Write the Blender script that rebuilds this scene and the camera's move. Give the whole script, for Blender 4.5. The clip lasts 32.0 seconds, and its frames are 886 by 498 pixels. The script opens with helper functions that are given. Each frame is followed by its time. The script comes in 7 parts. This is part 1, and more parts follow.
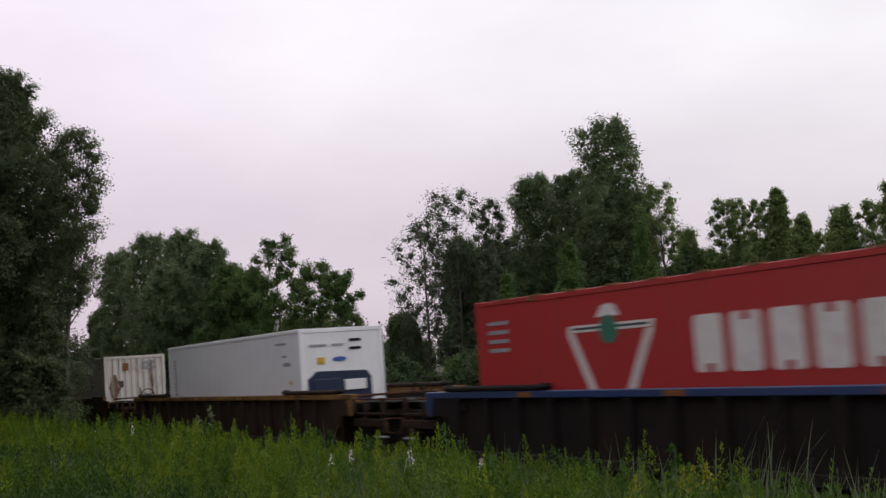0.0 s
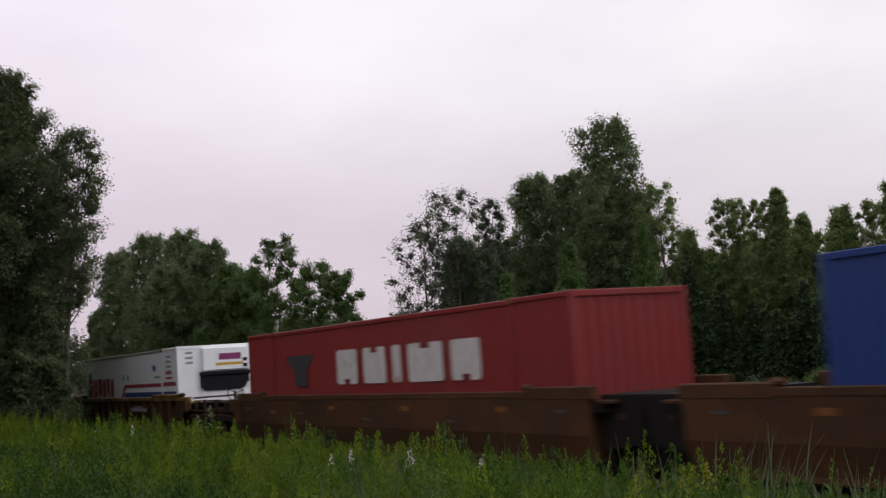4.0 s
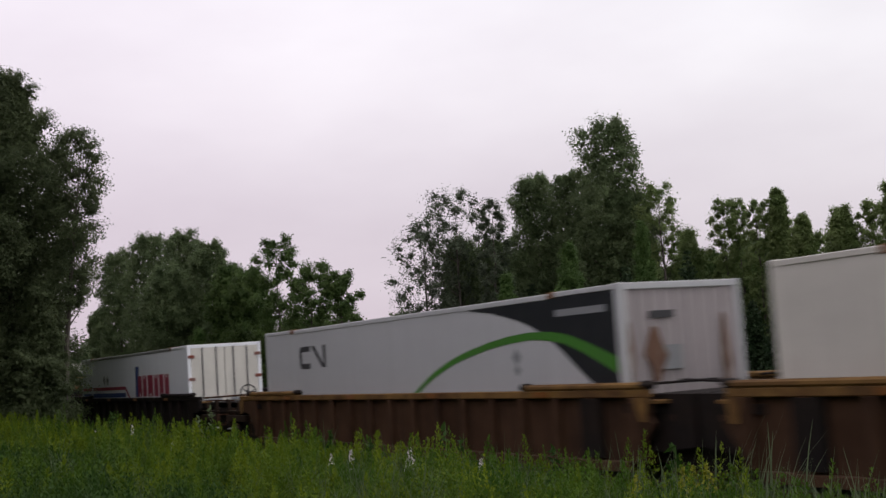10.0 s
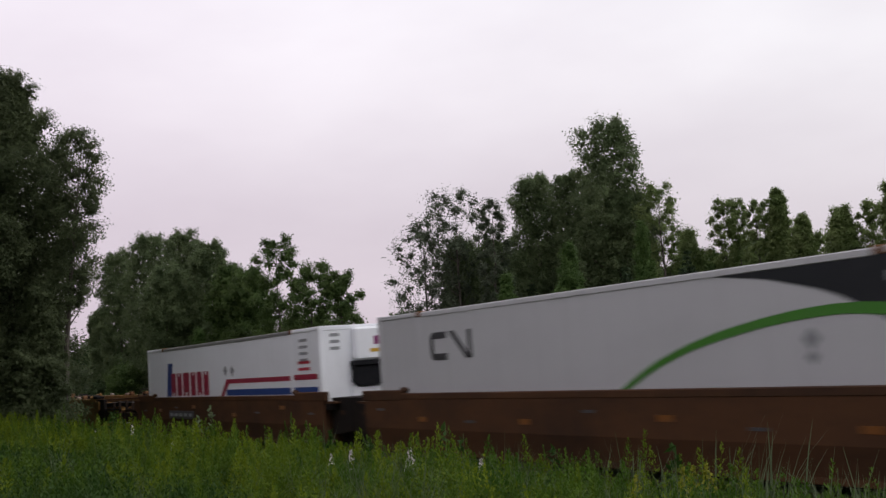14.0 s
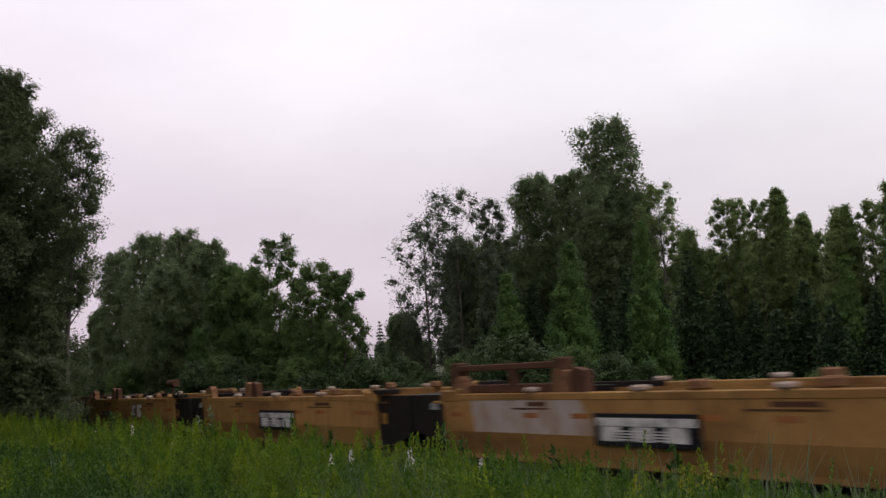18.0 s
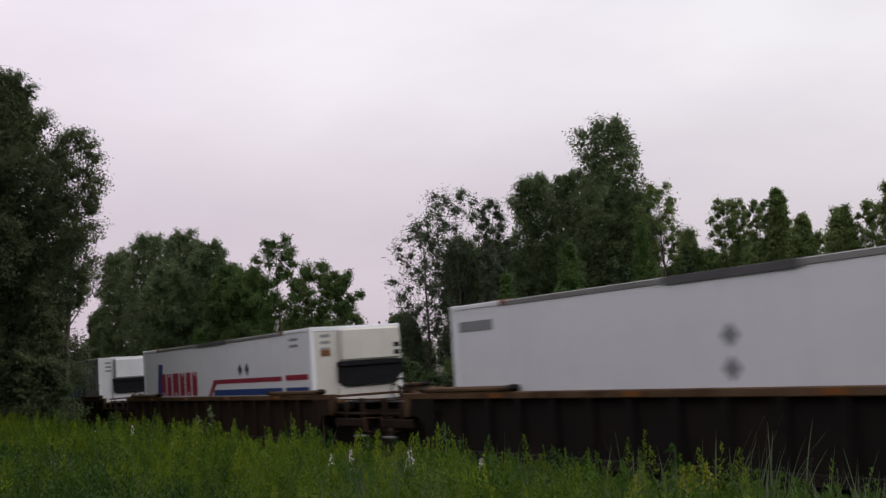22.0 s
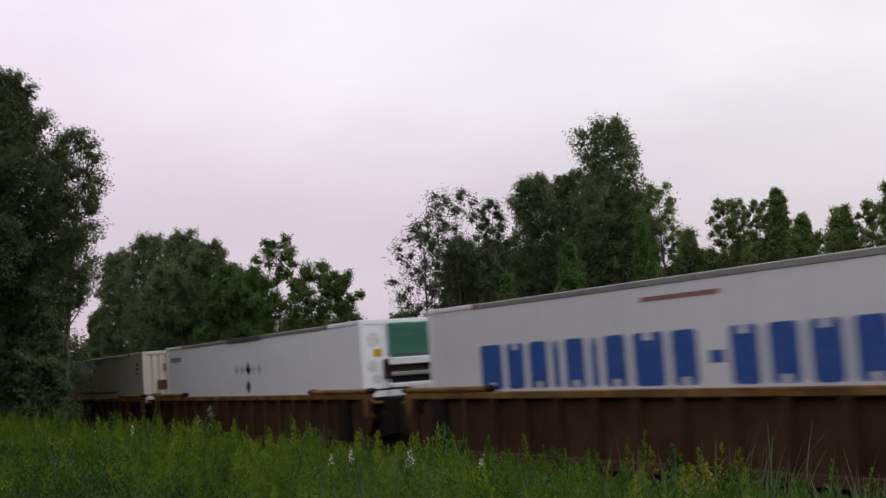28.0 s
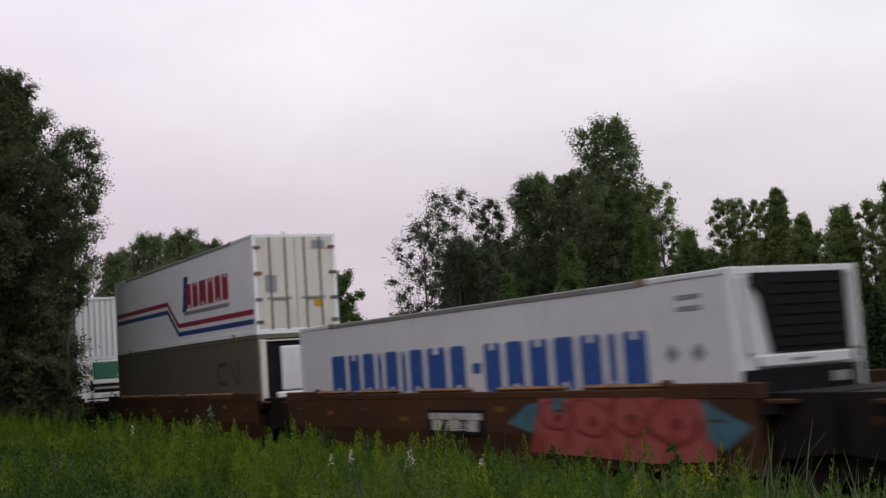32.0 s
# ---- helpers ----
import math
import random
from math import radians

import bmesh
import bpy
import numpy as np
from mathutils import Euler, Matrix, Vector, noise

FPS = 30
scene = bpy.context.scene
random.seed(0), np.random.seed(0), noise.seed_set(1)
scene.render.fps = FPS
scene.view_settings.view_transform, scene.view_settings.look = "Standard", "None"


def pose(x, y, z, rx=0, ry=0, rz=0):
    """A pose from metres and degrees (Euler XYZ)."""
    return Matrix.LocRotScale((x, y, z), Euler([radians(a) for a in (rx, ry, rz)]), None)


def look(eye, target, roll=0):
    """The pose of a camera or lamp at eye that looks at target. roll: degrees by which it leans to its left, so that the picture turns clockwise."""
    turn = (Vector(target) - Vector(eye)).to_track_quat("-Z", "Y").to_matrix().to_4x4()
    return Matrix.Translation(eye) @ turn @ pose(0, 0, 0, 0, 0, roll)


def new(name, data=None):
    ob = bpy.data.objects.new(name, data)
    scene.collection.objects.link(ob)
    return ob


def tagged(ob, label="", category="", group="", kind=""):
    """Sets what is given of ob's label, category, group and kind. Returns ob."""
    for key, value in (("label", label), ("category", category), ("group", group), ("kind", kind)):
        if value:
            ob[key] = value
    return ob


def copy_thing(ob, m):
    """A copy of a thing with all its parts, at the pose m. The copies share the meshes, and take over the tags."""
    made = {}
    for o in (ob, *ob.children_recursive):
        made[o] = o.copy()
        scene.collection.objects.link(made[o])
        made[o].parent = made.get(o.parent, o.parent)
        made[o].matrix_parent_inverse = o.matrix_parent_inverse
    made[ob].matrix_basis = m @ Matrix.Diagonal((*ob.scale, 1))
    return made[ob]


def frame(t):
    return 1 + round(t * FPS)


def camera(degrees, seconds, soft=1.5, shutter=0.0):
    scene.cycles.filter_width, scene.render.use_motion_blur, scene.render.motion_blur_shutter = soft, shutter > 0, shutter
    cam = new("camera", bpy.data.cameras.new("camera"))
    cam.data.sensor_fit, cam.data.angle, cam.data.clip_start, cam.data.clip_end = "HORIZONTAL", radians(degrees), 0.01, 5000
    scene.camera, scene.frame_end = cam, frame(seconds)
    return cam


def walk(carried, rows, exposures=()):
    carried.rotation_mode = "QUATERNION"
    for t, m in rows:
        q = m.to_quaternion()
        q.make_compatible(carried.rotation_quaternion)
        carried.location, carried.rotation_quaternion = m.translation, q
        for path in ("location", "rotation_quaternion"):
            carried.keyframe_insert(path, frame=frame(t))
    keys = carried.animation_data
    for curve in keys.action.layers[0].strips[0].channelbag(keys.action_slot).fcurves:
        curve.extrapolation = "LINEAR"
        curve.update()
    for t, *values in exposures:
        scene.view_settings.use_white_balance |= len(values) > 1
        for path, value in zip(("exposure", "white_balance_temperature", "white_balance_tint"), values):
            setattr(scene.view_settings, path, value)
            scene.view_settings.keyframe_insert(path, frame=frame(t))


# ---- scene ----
cam = camera(41.04, 32.0, soft=1.4, shutter=0.4)
EYE = Vector((0.0, 0.0, 2.17))
YAW, PITCH, ROLL = 60.64, 5.28, -3.92
AIM = Vector((-math.sin(radians(YAW)) * math.cos(radians(PITCH)), math.cos(radians(YAW)) * math.cos(radians(PITCH)), math.sin(radians(PITCH))))
CAM_POSE = look(EYE, EYE + AIM, ROLL)
# the clip's camera sets its own exposure as pale and dark cars pass
EXPOSURES = [(0.0, 0.043), (1.0, -0.018), (2.0, 0.037), (3.0, 0.037), (6.0, -0.057), (7.0, 0.037), (8.0, -0.002), (9.0, -0.035), (10.0, 0.026), (12.0, -0.018), (13.0, 0.037), (14.0, 0.009), (17.0, 0.089), (21.0, 0.083), (22.0, -0.068), (23.0, -0.018), (24.0, 0.009), (28.0, -0.002), (30.0, 0.009), (32.0, -0.024)]
walk(cam, [(0.0, CAM_POSE), (32.0, CAM_POSE)], EXPOSURES)

# ---- overcast sky, one very soft sun ----
world = bpy.data.worlds.new("overcast_sky")
scene.world = world
world.use_nodes = True
wn, wl = world.node_tree.nodes, world.node_tree.links
wn.clear()
w_out = wn.new("ShaderNodeOutputWorld")
w_bg = wn.new("ShaderNodeBackground")
w_sky = wn.new("ShaderNodeTexSky")
w_sky.sky_type, w_sky.sun_disc = "NISHITA", False
w_sky.sun_elevation, w_sky.sun_rotation = radians(44), radians(54)
w_sky.air_density, w_sky.dust_density = 1.0, 4.0
w_tc = wn.new("ShaderNodeTexCoord")
w_map = wn.new("ShaderNodeMapping")
w_map.inputs["Scale"].default_value = (1.0, 1.0, 2.6)
w_noise = wn.new("ShaderNodeTexNoise")
w_noise.inputs["Scale"].default_value = 2.1
w_noise.inputs["Detail"].default_value = 5.0
w_noise.inputs["Roughness"].default_value = 0.5
w_ramp = wn.new("ShaderNodeValToRGB")
w_ramp.color_ramp.elements[0].position, w_ramp.color_ramp.elements[0].color = 0.30, (0.874, 0.825, 0.89, 1)
w_ramp.color_ramp.elements[1].position, w_ramp.color_ramp.elements[1].color = 0.68, (1.08, 1.05, 1.10, 1)
w_sep = wn.new("ShaderNodeSeparateXYZ")
w_alt = wn.new("ShaderNodeMapRange")
w_alt.inputs["From Min"].default_value, w_alt.inputs["From Max"].default_value = 0.03, 0.30
w_alt.inputs["To Min"].default_value, w_alt.inputs["To Max"].default_value = 0.0, 1.0
w_low = wn.new("ShaderNodeMix")
w_low.data_type, w_low.blend_type = "RGBA", "MULTIPLY"
w_tint = wn.new("ShaderNodeValToRGB")
w_tint.color_ramp.elements[0].color = (0.68, 0.615, 0.645, 1)
w_tint.color_ramp.elements[1].color = (1.0, 1.0, 1.0, 1)
w_mix = wn.new("ShaderNodeMix")
w_mix.data_type = "RGBA"
w_mix.inputs[0].default_value = 0.94
w_scale = wn.new("ShaderNodeVectorMath")
w_scale.operation = "SCALE"
w_scale.inputs["Scale"].default_value = 0.06
wl.new(w_tc.outputs["Generated"], w_map.inputs["Vector"])
wl.new(w_map.outputs["Vector"], w_noise.inputs["Vector"])
wl.new(w_noise.outputs["Fac"], w_ramp.inputs["Fac"])
wl.new(w_tc.outputs["Generated"], w_sep.inputs["Vector"])
wl.new(w_sep.outputs["Z"], w_alt.inputs["Value"])
wl.new(w_alt.outputs["Result"], w_tint.inputs["Fac"])
w_low.inputs[0].default_value = 1.0
wl.new(w_ramp.outputs["Color"], w_low.inputs[6])
wl.new(w_tint.outputs["Color"], w_low.inputs[7])
wl.new(w_sky.outputs["Color"], w_scale.inputs[0])
wl.new(w_scale.outputs["Vector"], w_mix.inputs[6])
wl.new(w_low.outputs[2], w_mix.inputs[7])
w_dot = wn.new("ShaderNodeVectorMath")
w_dot.operation = "DOT_PRODUCT"
w_dot.inputs[1].default_value = (0.58, 0.42, 0.70)
w_glow = wn.new("ShaderNodeMapRange")
w_glow.inputs["From Min"].default_value, w_glow.inputs["From Max"].default_value = -0.6, 0.9
w_glow.inputs["To Min"].default_value, w_glow.inputs["To Max"].default_value = 0.84, 1.12
w_lit = wn.new("ShaderNodeVectorMath")
w_lit.operation = "SCALE"
wl.new(w_tc.outputs["Generated"], w_dot.inputs[0])
wl.new(w_dot.outputs["Value"], w_glow.inputs["Value"])
w_side = wn.new("ShaderNodeVectorMath")
w_side.operation = "DOT_PRODUCT"
w_side.inputs[1].default_value = (0.49, 0.87, 0.0)
w_rose = wn.new("ShaderNodeMapRange")
w_rose.inputs["From Min"].default_value, w_rose.inputs["From Max"].default_value = -0.4, 0.3
w_hue = wn.new("ShaderNodeValToRGB")
w_hue.color_ramp.elements[0].color = (1.0, 0.955, 0.995, 1)
w_hue.color_ramp.elements[1].color = (0.975, 0.995, 0.98, 1)
w_cast = wn.new("ShaderNodeMix")
w_cast.data_type, w_cast.blend_type = "RGBA", "MULTIPLY"
w_cast.inputs[0].default_value = 1.0
wl.new(w_tc.outputs["Generated"], w_side.inputs[0])
wl.new(w_side.outputs["Value"], w_rose.inputs["Value"])
wl.new(w_rose.outputs["Result"], w_hue.inputs["Fac"])
wl.new(w_mix.outputs[2], w_cast.inputs[6])
wl.new(w_hue.outputs["Color"], w_cast.inputs[7])
wl.new(w_cast.outputs[2], w_lit.inputs[0])
wl.new(w_glow.outputs["Result"], w_lit.inputs["Scale"])
wl.new(w_lit.outputs["Vector"], w_bg.inputs["Color"])
w_bg.inputs["Strength"].default_value = 1.11
wl.new(w_bg.outputs["Background"], w_out.inputs["Surface"])

sun = new("sun", bpy.data.lights.new("sun", "SUN"))
sun.data.energy, sun.data.angle, sun.data.color = 0.25, radians(25), (1.0, 0.97, 0.93)
sun.matrix_world = look((58, 42, 70), (0, 0, 0))


# ---- materials ----
def material(name, color, rough=0.6, metal=0.0, spots=(), bump=0.0, bump_scale=20.0, stretch=(1, 1, 1), jitter=0.0, spec=0.4):
    """A procedural surface. spots: (colour, scale, from, to, amount, stretch) layers of dirt, rust or wear; jitter: brightness change from object to object."""
    m = bpy.data.materials.new(name)
    m.use_nodes = True
    n, l = m.node_tree.nodes, m.node_tree.links
    b = n["Principled BSDF"]
    b.inputs["Roughness"].default_value, b.inputs["Metallic"].default_value = rough, metal
    b.inputs["Specular IOR Level"].default_value = spec
    tc, info = n.new("ShaderNodeTexCoord"), n.new("ShaderNodeObjectInfo")
    shift = n.new("ShaderNodeVectorMath")
    shift.operation = "MULTIPLY_ADD"
    comb = n.new("ShaderNodeCombineXYZ")
    for k in range(3):
        l.new(info.outputs["Random"], comb.inputs[k])
    comb_scale = (37.0, 19.0, 53.0)
    shift.inputs[1].default_value = comb_scale
    l.new(comb.outputs[0], shift.inputs[0])
    l.new(tc.outputs["Object"], shift.inputs[2])
    rgb = n.new("ShaderNodeRGB")
    rgb.outputs[0].default_value = (*color, 1)
    last = rgb.outputs[0]
    if jitter:
        mr = n.new("ShaderNodeMapRange")
        mr.inputs["To Min"].default_value, mr.inputs["To Max"].default_value = 1 - jitter, 1 + jitter
        l.new(info.outputs["Random"], mr.inputs["Value"])
        vm = n.new("ShaderNodeVectorMath")
        vm.operation = "SCALE"
        l.new(last, vm.inputs[0])
        l.new(mr.outputs[0], vm.inputs["Scale"])
        last = vm.outputs[0]
    for c, scale, lo, hi, amount, st in spots:
        mp, no, ra, mx = n.new("ShaderNodeMapping"), n.new("ShaderNodeTexNoise"), n.new("ShaderNodeMapRange"), n.new("ShaderNodeMix")
        mp.inputs["Scale"].default_value = st
        no.inputs["Scale"].default_value, no.inputs["Detail"].default_value, no.inputs["Roughness"].default_value = scale, 4.0, 0.6
        ra.inputs["From Min"].default_value, ra.inputs["From Max"].default_value = lo, hi
        ra.inputs["To Max"].default_value = amount
        mx.data_type = "RGBA"
        mx.inputs[7].default_value = (*c, 1)
        l.new(shift.outputs[0], mp.inputs["Vector"])
        l.new(mp.outputs[0], no.inputs["Vector"])
        l.new(no.outputs["Fac"], ra.inputs["Value"])
        l.new(ra.outputs[0], mx.inputs[0])
        l.new(last, mx.inputs[6])
        last = mx.outputs[2]
    l.new(last, b.inputs["Base Color"])
    if bump:
        mp, no, bu = n.new("ShaderNodeMapping"), n.new("ShaderNodeTexNoise"), n.new("ShaderNodeBump")
        mp.inputs["Scale"].default_value = stretch
        no.inputs["Scale"].default_value, no.inputs["Detail"].default_value = bump_scale, 3.0
        bu.inputs["Strength"].default_value, bu.inputs["Distance"].default_value = bump, 0.02
        l.new(shift.outputs[0], mp.inputs["Vector"])
        l.new(mp.outputs[0], no.inputs["Vector"])
        l.new(no.outputs["Fac"], bu.inputs["Height"])
        l.new(bu.outputs[0], b.inputs["Normal"])
    return m


def paint(name, color, dirt=0.35, rough=0.45, rust=0.0):
    """Weathered paint on sheet metal: broad grime, vertical streaks, small rust."""
    grime = tuple(0.45 * c + 0.05 for c in color)
    spots = [(grime, 0.7, 0.42, 0.75, dirt, (0.35, 1, 1)), (grime, 3.0, 0.5, 0.8, dirt * 0.9, (1.6, 1.6, 0.12)), (tuple(0.6 * c for c in color), 18.0, 0.55, 0.8, dirt * 0.6, (1, 1, 1))]
    if rust:
        spots.append(((0.10, 0.045, 0.02), 2.4, 0.56, 0.72, rust, (1.2, 1.2, 0.4)))
    return material(name, color, rough, 0.0, spots, 0.12, 3.0, (1, 1, 0.5))


WHITE = paint("white_container_paint", (0.72, 0.73, 0.75), 0.24)
COOL_WHITE = paint("clean_white_panel", (0.82, 0.845, 0.875), 0.16)
CREAM = paint("cream_white_paint", (0.66, 0.64, 0.58), 0.3)
BEIGE = paint("beige_grey_paint", (0.46, 0.43, 0.38), 0.3, rust=0.15)
GREY = paint("light_grey_paint", (0.40, 0.40, 0.38), 0.3)
DIRTY_CREAM = paint("grimy_cream_paint", (0.55, 0.525, 0.48), 0.4, 0.5, 0.2)
DIRTY_GREY = paint("grimy_grey_paint", (0.29, 0.275, 0.245), 0.45, 0.55, 0.25)
STAINED = paint("rust_streaked_paint", (0.55, 0.52, 0.48), 0.55, 0.5, 0.6)
STAIN = material("brown_rust_stain", (0.17, 0.10, 0.07), 0.8, 0.0, [((0.36, 0.32, 0.29), 3.2, 0.48, 0.62, 0.9, (1.4, 1.4, 0.35)), ((0.09, 0.05, 0.035), 8.0, 0.5, 0.7, 0.7, (1, 1, 0.5))], 0.1, 10, spec=0.12)
END_GREY = paint("grimy_mauve_grey_paint", (0.38, 0.345, 0.345), 0.4, 0.5, 0.2)
CN_GREY = paint("pale_grey_panel", (0.52, 0.53, 0.54), 0.18)
DULL_GREY = paint("dull_olive_paint", (0.135, 0.118, 0.092), 0.4, rust=0.15)
RED = paint("red_container_paint", (0.36, 0.028, 0.03), 0.3)
DARK_RED = paint("dark_red_paint", (0.24, 0.025, 0.025), 0.35)
BLUE = paint("blue_container_paint", (0.02, 0.05, 0.20), 0.25)
SILL_BLUE = paint("dark_blue_steel_paint", (0.02, 0.04, 0.12), 0.35)
BLACK = material("black_grille", (0.010, 0.0105, 0.013), 0.7, 0.0, [((0.022, 0.022, 0.022), 9.0, 0.5, 0.7, 0.6, (1, 1, 1))], spec=0.12)
NAVY = material("navy_unit", (0.012, 0.02, 0.055), 0.5, 0.0, [((0.03, 0.03, 0.04), 7.0, 0.5, 0.7, 0.6, (1, 1, 1))])
GREEN_UNIT = material("green_unit_cover", (0.03, 0.15, 0.10), 0.5, 0.0, [((0.08, 0.16, 0.13), 4.0, 0.45, 0.7, 0.5, (1, 1, 1))], 0.2, 30)
LOGO_RED = material("red_marking", (0.42, 0.02, 0.045), 0.5, 0.0, [((0.30, 0.05, 0.06), 6.0, 0.5, 0.75, 0.5, (1, 1, 1))])
MAROON = material("maroon_marking", (0.31, 0.024, 0.054), 0.5, 0.0, [((0.30, 0.09, 0.12), 6.0, 0.5, 0.75, 0.5, (1, 1, 1))])
LOGO_ORANGE = material("orange_red_marking", (0.48, 0.05, 0.03), 0.5, 0.0, [((0.32, 0.07, 0.05), 6.0, 0.5, 0.75, 0.5, (1, 1, 1))])
GRIMY_RED = material("grimy_red_marking", (0.22, 0.055, 0.035), 0.6, 0.0, [((0.19, 0.13, 0.11), 3.0, 0.42, 0.66, 0.8, (1, 1, 1))])
FADED_RED = material("faded_red_marking", (0.26, 0.12, 0.10), 0.6, 0.0, [((0.30, 0.22, 0.20), 6.0, 0.45, 0.7, 0.7, (1, 1, 1))])
LOGO_BLUE = material("blue_marking", (0.03, 0.09, 0.33), 0.5, 0.0, [((0.10, 0.15, 0.32), 5.0, 0.5, 0.75, 0.5, (1, 1, 1))])
STRIPE_BLUE = material("navy_blue_stripe", (0.025, 0.06, 0.22), 0.5, 0.0, [((0.06, 0.09, 0.2), 5.0, 0.5, 0.75, 0.5, (1, 1, 1))])
PLATE_PALE = material("worn_pale_blocks", (0.58, 0.56, 0.53), 0.6, 0.0, [((0.14, 0.12, 0.11), 5.0, 0.45, 0.65, 0.85, (1, 1, 1))])
LOGO_WHITE = material("white_marking", (0.62, 0.60, 0.58), 0.55, 0.0, [((0.42, 0.38, 0.36), 5.0, 0.45, 0.75, 0.6, (1, 1, 1))])
LOGO_DARK = material("dark_marking", (0.05, 0.05, 0.055), 0.55, 0.0, [((0.10, 0.10, 0.10), 6.0, 0.5, 0.75, 0.5, (1, 1, 1))])
MARK_GREY = material("grey_marking", (0.25, 0.26, 0.27), 0.6, 0.0, [((0.35, 0.35, 0.35), 6.0, 0.5, 0.75, 0.5, (1, 1, 1))])
MARK_FAINT = material("faint_grey_marking", (0.46, 0.46, 0.47), 0.6, 0.0, [((0.6, 0.6, 0.61), 7.0, 0.45, 0.65, 0.8, (1, 1, 1))])
SMUDGE = material("pale_grey_smudge", (0.60, 0.60, 0.62), 0.6, 0.0, [((0.72, 0.73, 0.74), 9.0, 0.42, 0.6, 0.9, (1, 1, 1))])
SWOOSH_BLACK = material("charcoal_panel", (0.016, 0.018, 0.022), 0.45, 0.0, [((0.03, 0.03, 0.035), 2.0, 0.45, 0.7, 0.6, (1, 1, 1))])
SWOOSH_GREEN = material("bright_green_band", (0.06, 0.215, 0.028), 0.5, 0.0, [((0.07, 0.18, 0.04), 2.0, 0.45, 0.7, 0.5, (1, 1, 1))])
YELLOW = material("yellow_sticker", (0.55, 0.33, 0.02), 0.5, 0.0, [((0.35, 0.22, 0.05), 6.0, 0.45, 0.7, 0.5, (1, 1, 1))])
ORANGE = material("orange_reflector", (0.20, 0.075, 0.018), 0.4, 0.0, [((0.13, 0.06, 0.025), 8.0, 0.45, 0.7, 0.6, (1, 1, 1))])
ALU = material("weathered_aluminium", (0.36, 0.36, 0.35), 0.45, 0.5, [((0.2, 0.2, 0.19), 2.0, 0.45, 0.75, 0.6, (0.4, 1, 1))], 0.1, 8)
DARK_RAIL = material("dull_dark_aluminium", (0.13, 0.13, 0.135), 0.5, 0.3, [((0.07, 0.07, 0.07), 3.0, 0.45, 0.7, 0.7, (0.4, 1, 1))])
PINK_PAINT = material("salmon_spray_paint", (0.36, 0.085, 0.075), 0.6, 0.0, [((0.24, 0.035, 0.03), 2.5, 0.45, 0.62, 0.9, (1, 1, 1))])
DEEP_RED_PAINT = material("deep_red_spray_paint", (0.20, 0.025, 0.025), 0.6, 0.0, [((0.10, 0.02, 0.02), 4.0, 0.45, 0.7, 0.7, (1, 1, 1))])
TEAL_PAINT = material("teal_spray_paint", (0.06, 0.17, 0.21), 0.6, 0.0, [((0.05, 0.08, 0.10), 4.0, 0.45, 0.7, 0.7, (1, 1, 1))])
PURPLE = material("magenta_sticker", (0.22, 0.03, 0.14), 0.5, 0.0, [((0.12, 0.03, 0.09), 6.0, 0.45, 0.7, 0.5, (1, 1, 1))])
RUBBER = material("black_rubber", (0.02, 0.02, 0.02), 0.8)
BROWN_STEEL = material("brown_oxide_steel", (0.086, 0.041, 0.020), 0.75, 0.0, [((0.035, 0.022, 0.016), 0.8, 0.4, 0.7, 0.8, (0.5, 1, 1)), ((0.10, 0.048, 0.022), 3.0, 0.52, 0.75, 0.6, (1.5, 1.5, 0.25)), ((0.02, 0.015, 0.012), 9.0, 0.55, 0.8, 0.6, (1, 1, 1))], 0.25, 12, (1, 1, 0.5), spec=0.12)
RIB_STEEL = material("rusty_brown_rib_steel", (0.074, 0.040, 0.023), 0.78, 0.0, [((0.04, 0.02, 0.011), 0.9, 0.40, 0.68, 0.85, (0.5, 1, 1)), ((0.02, 0.014, 0.012), 3.5, 0.5, 0.75, 0.7, (1.4, 1.4, 0.3))], 0.25, 12, (1, 1, 0.5), spec=0.12)
BLACK_STEEL = material("sooty_black_steel", (0.014, 0.0115, 0.011), 0.75, 0.0, [((0.026, 0.017, 0.012), 1.2, 0.45, 0.75, 0.7, (0.6, 1, 0.6)), ((0.007, 0.0065, 0.0065), 6.0, 0.5, 0.8, 0.6, (1, 1, 1))], 0.25, 12, spec=0.12)
YELLOW_STEEL = material("faded_yellow_railcar_paint", (0.34, 0.19, 0.062), 0.65, 0.0, [((0.14, 0.068, 0.024), 0.7, 0.42, 0.66, 0.85, (0.5, 1, 1)), ((0.13, 0.07, 0.03), 3.0, 0.52, 0.78, 0.7, (1.5, 1.5, 0.2)), ((0.10, 0.055, 0.025), 10.0, 0.58, 0.8, 0.6, (1, 1, 1))], 0.2, 10, spec=0.12)
CHORD_YELLOW = material("worn_yellow_chord", (0.22, 0.125, 0.042), 0.65, 0.0, [((0.09, 0.045, 0.022), 1.6, 0.42, 0.65, 0.85, (0.6, 1, 1)), ((0.035, 0.022, 0.015), 5.0, 0.5, 0.75, 0.7, (1, 1, 1))], 0.2, 12, spec=0.12)
DARK_RIB = material("sooty_brown_rib_steel", (0.031, 0.0205, 0.015), 0.78, 0.0, [((0.018, 0.012, 0.009), 0.9, 0.40, 0.68, 0.85, (0.5, 1, 1)), ((0.06, 0.036, 0.023), 3.5, 0.55, 0.75, 0.6, (1.4, 1.4, 0.3))], 0.25, 12, (1, 1, 0.5), spec=0.12)
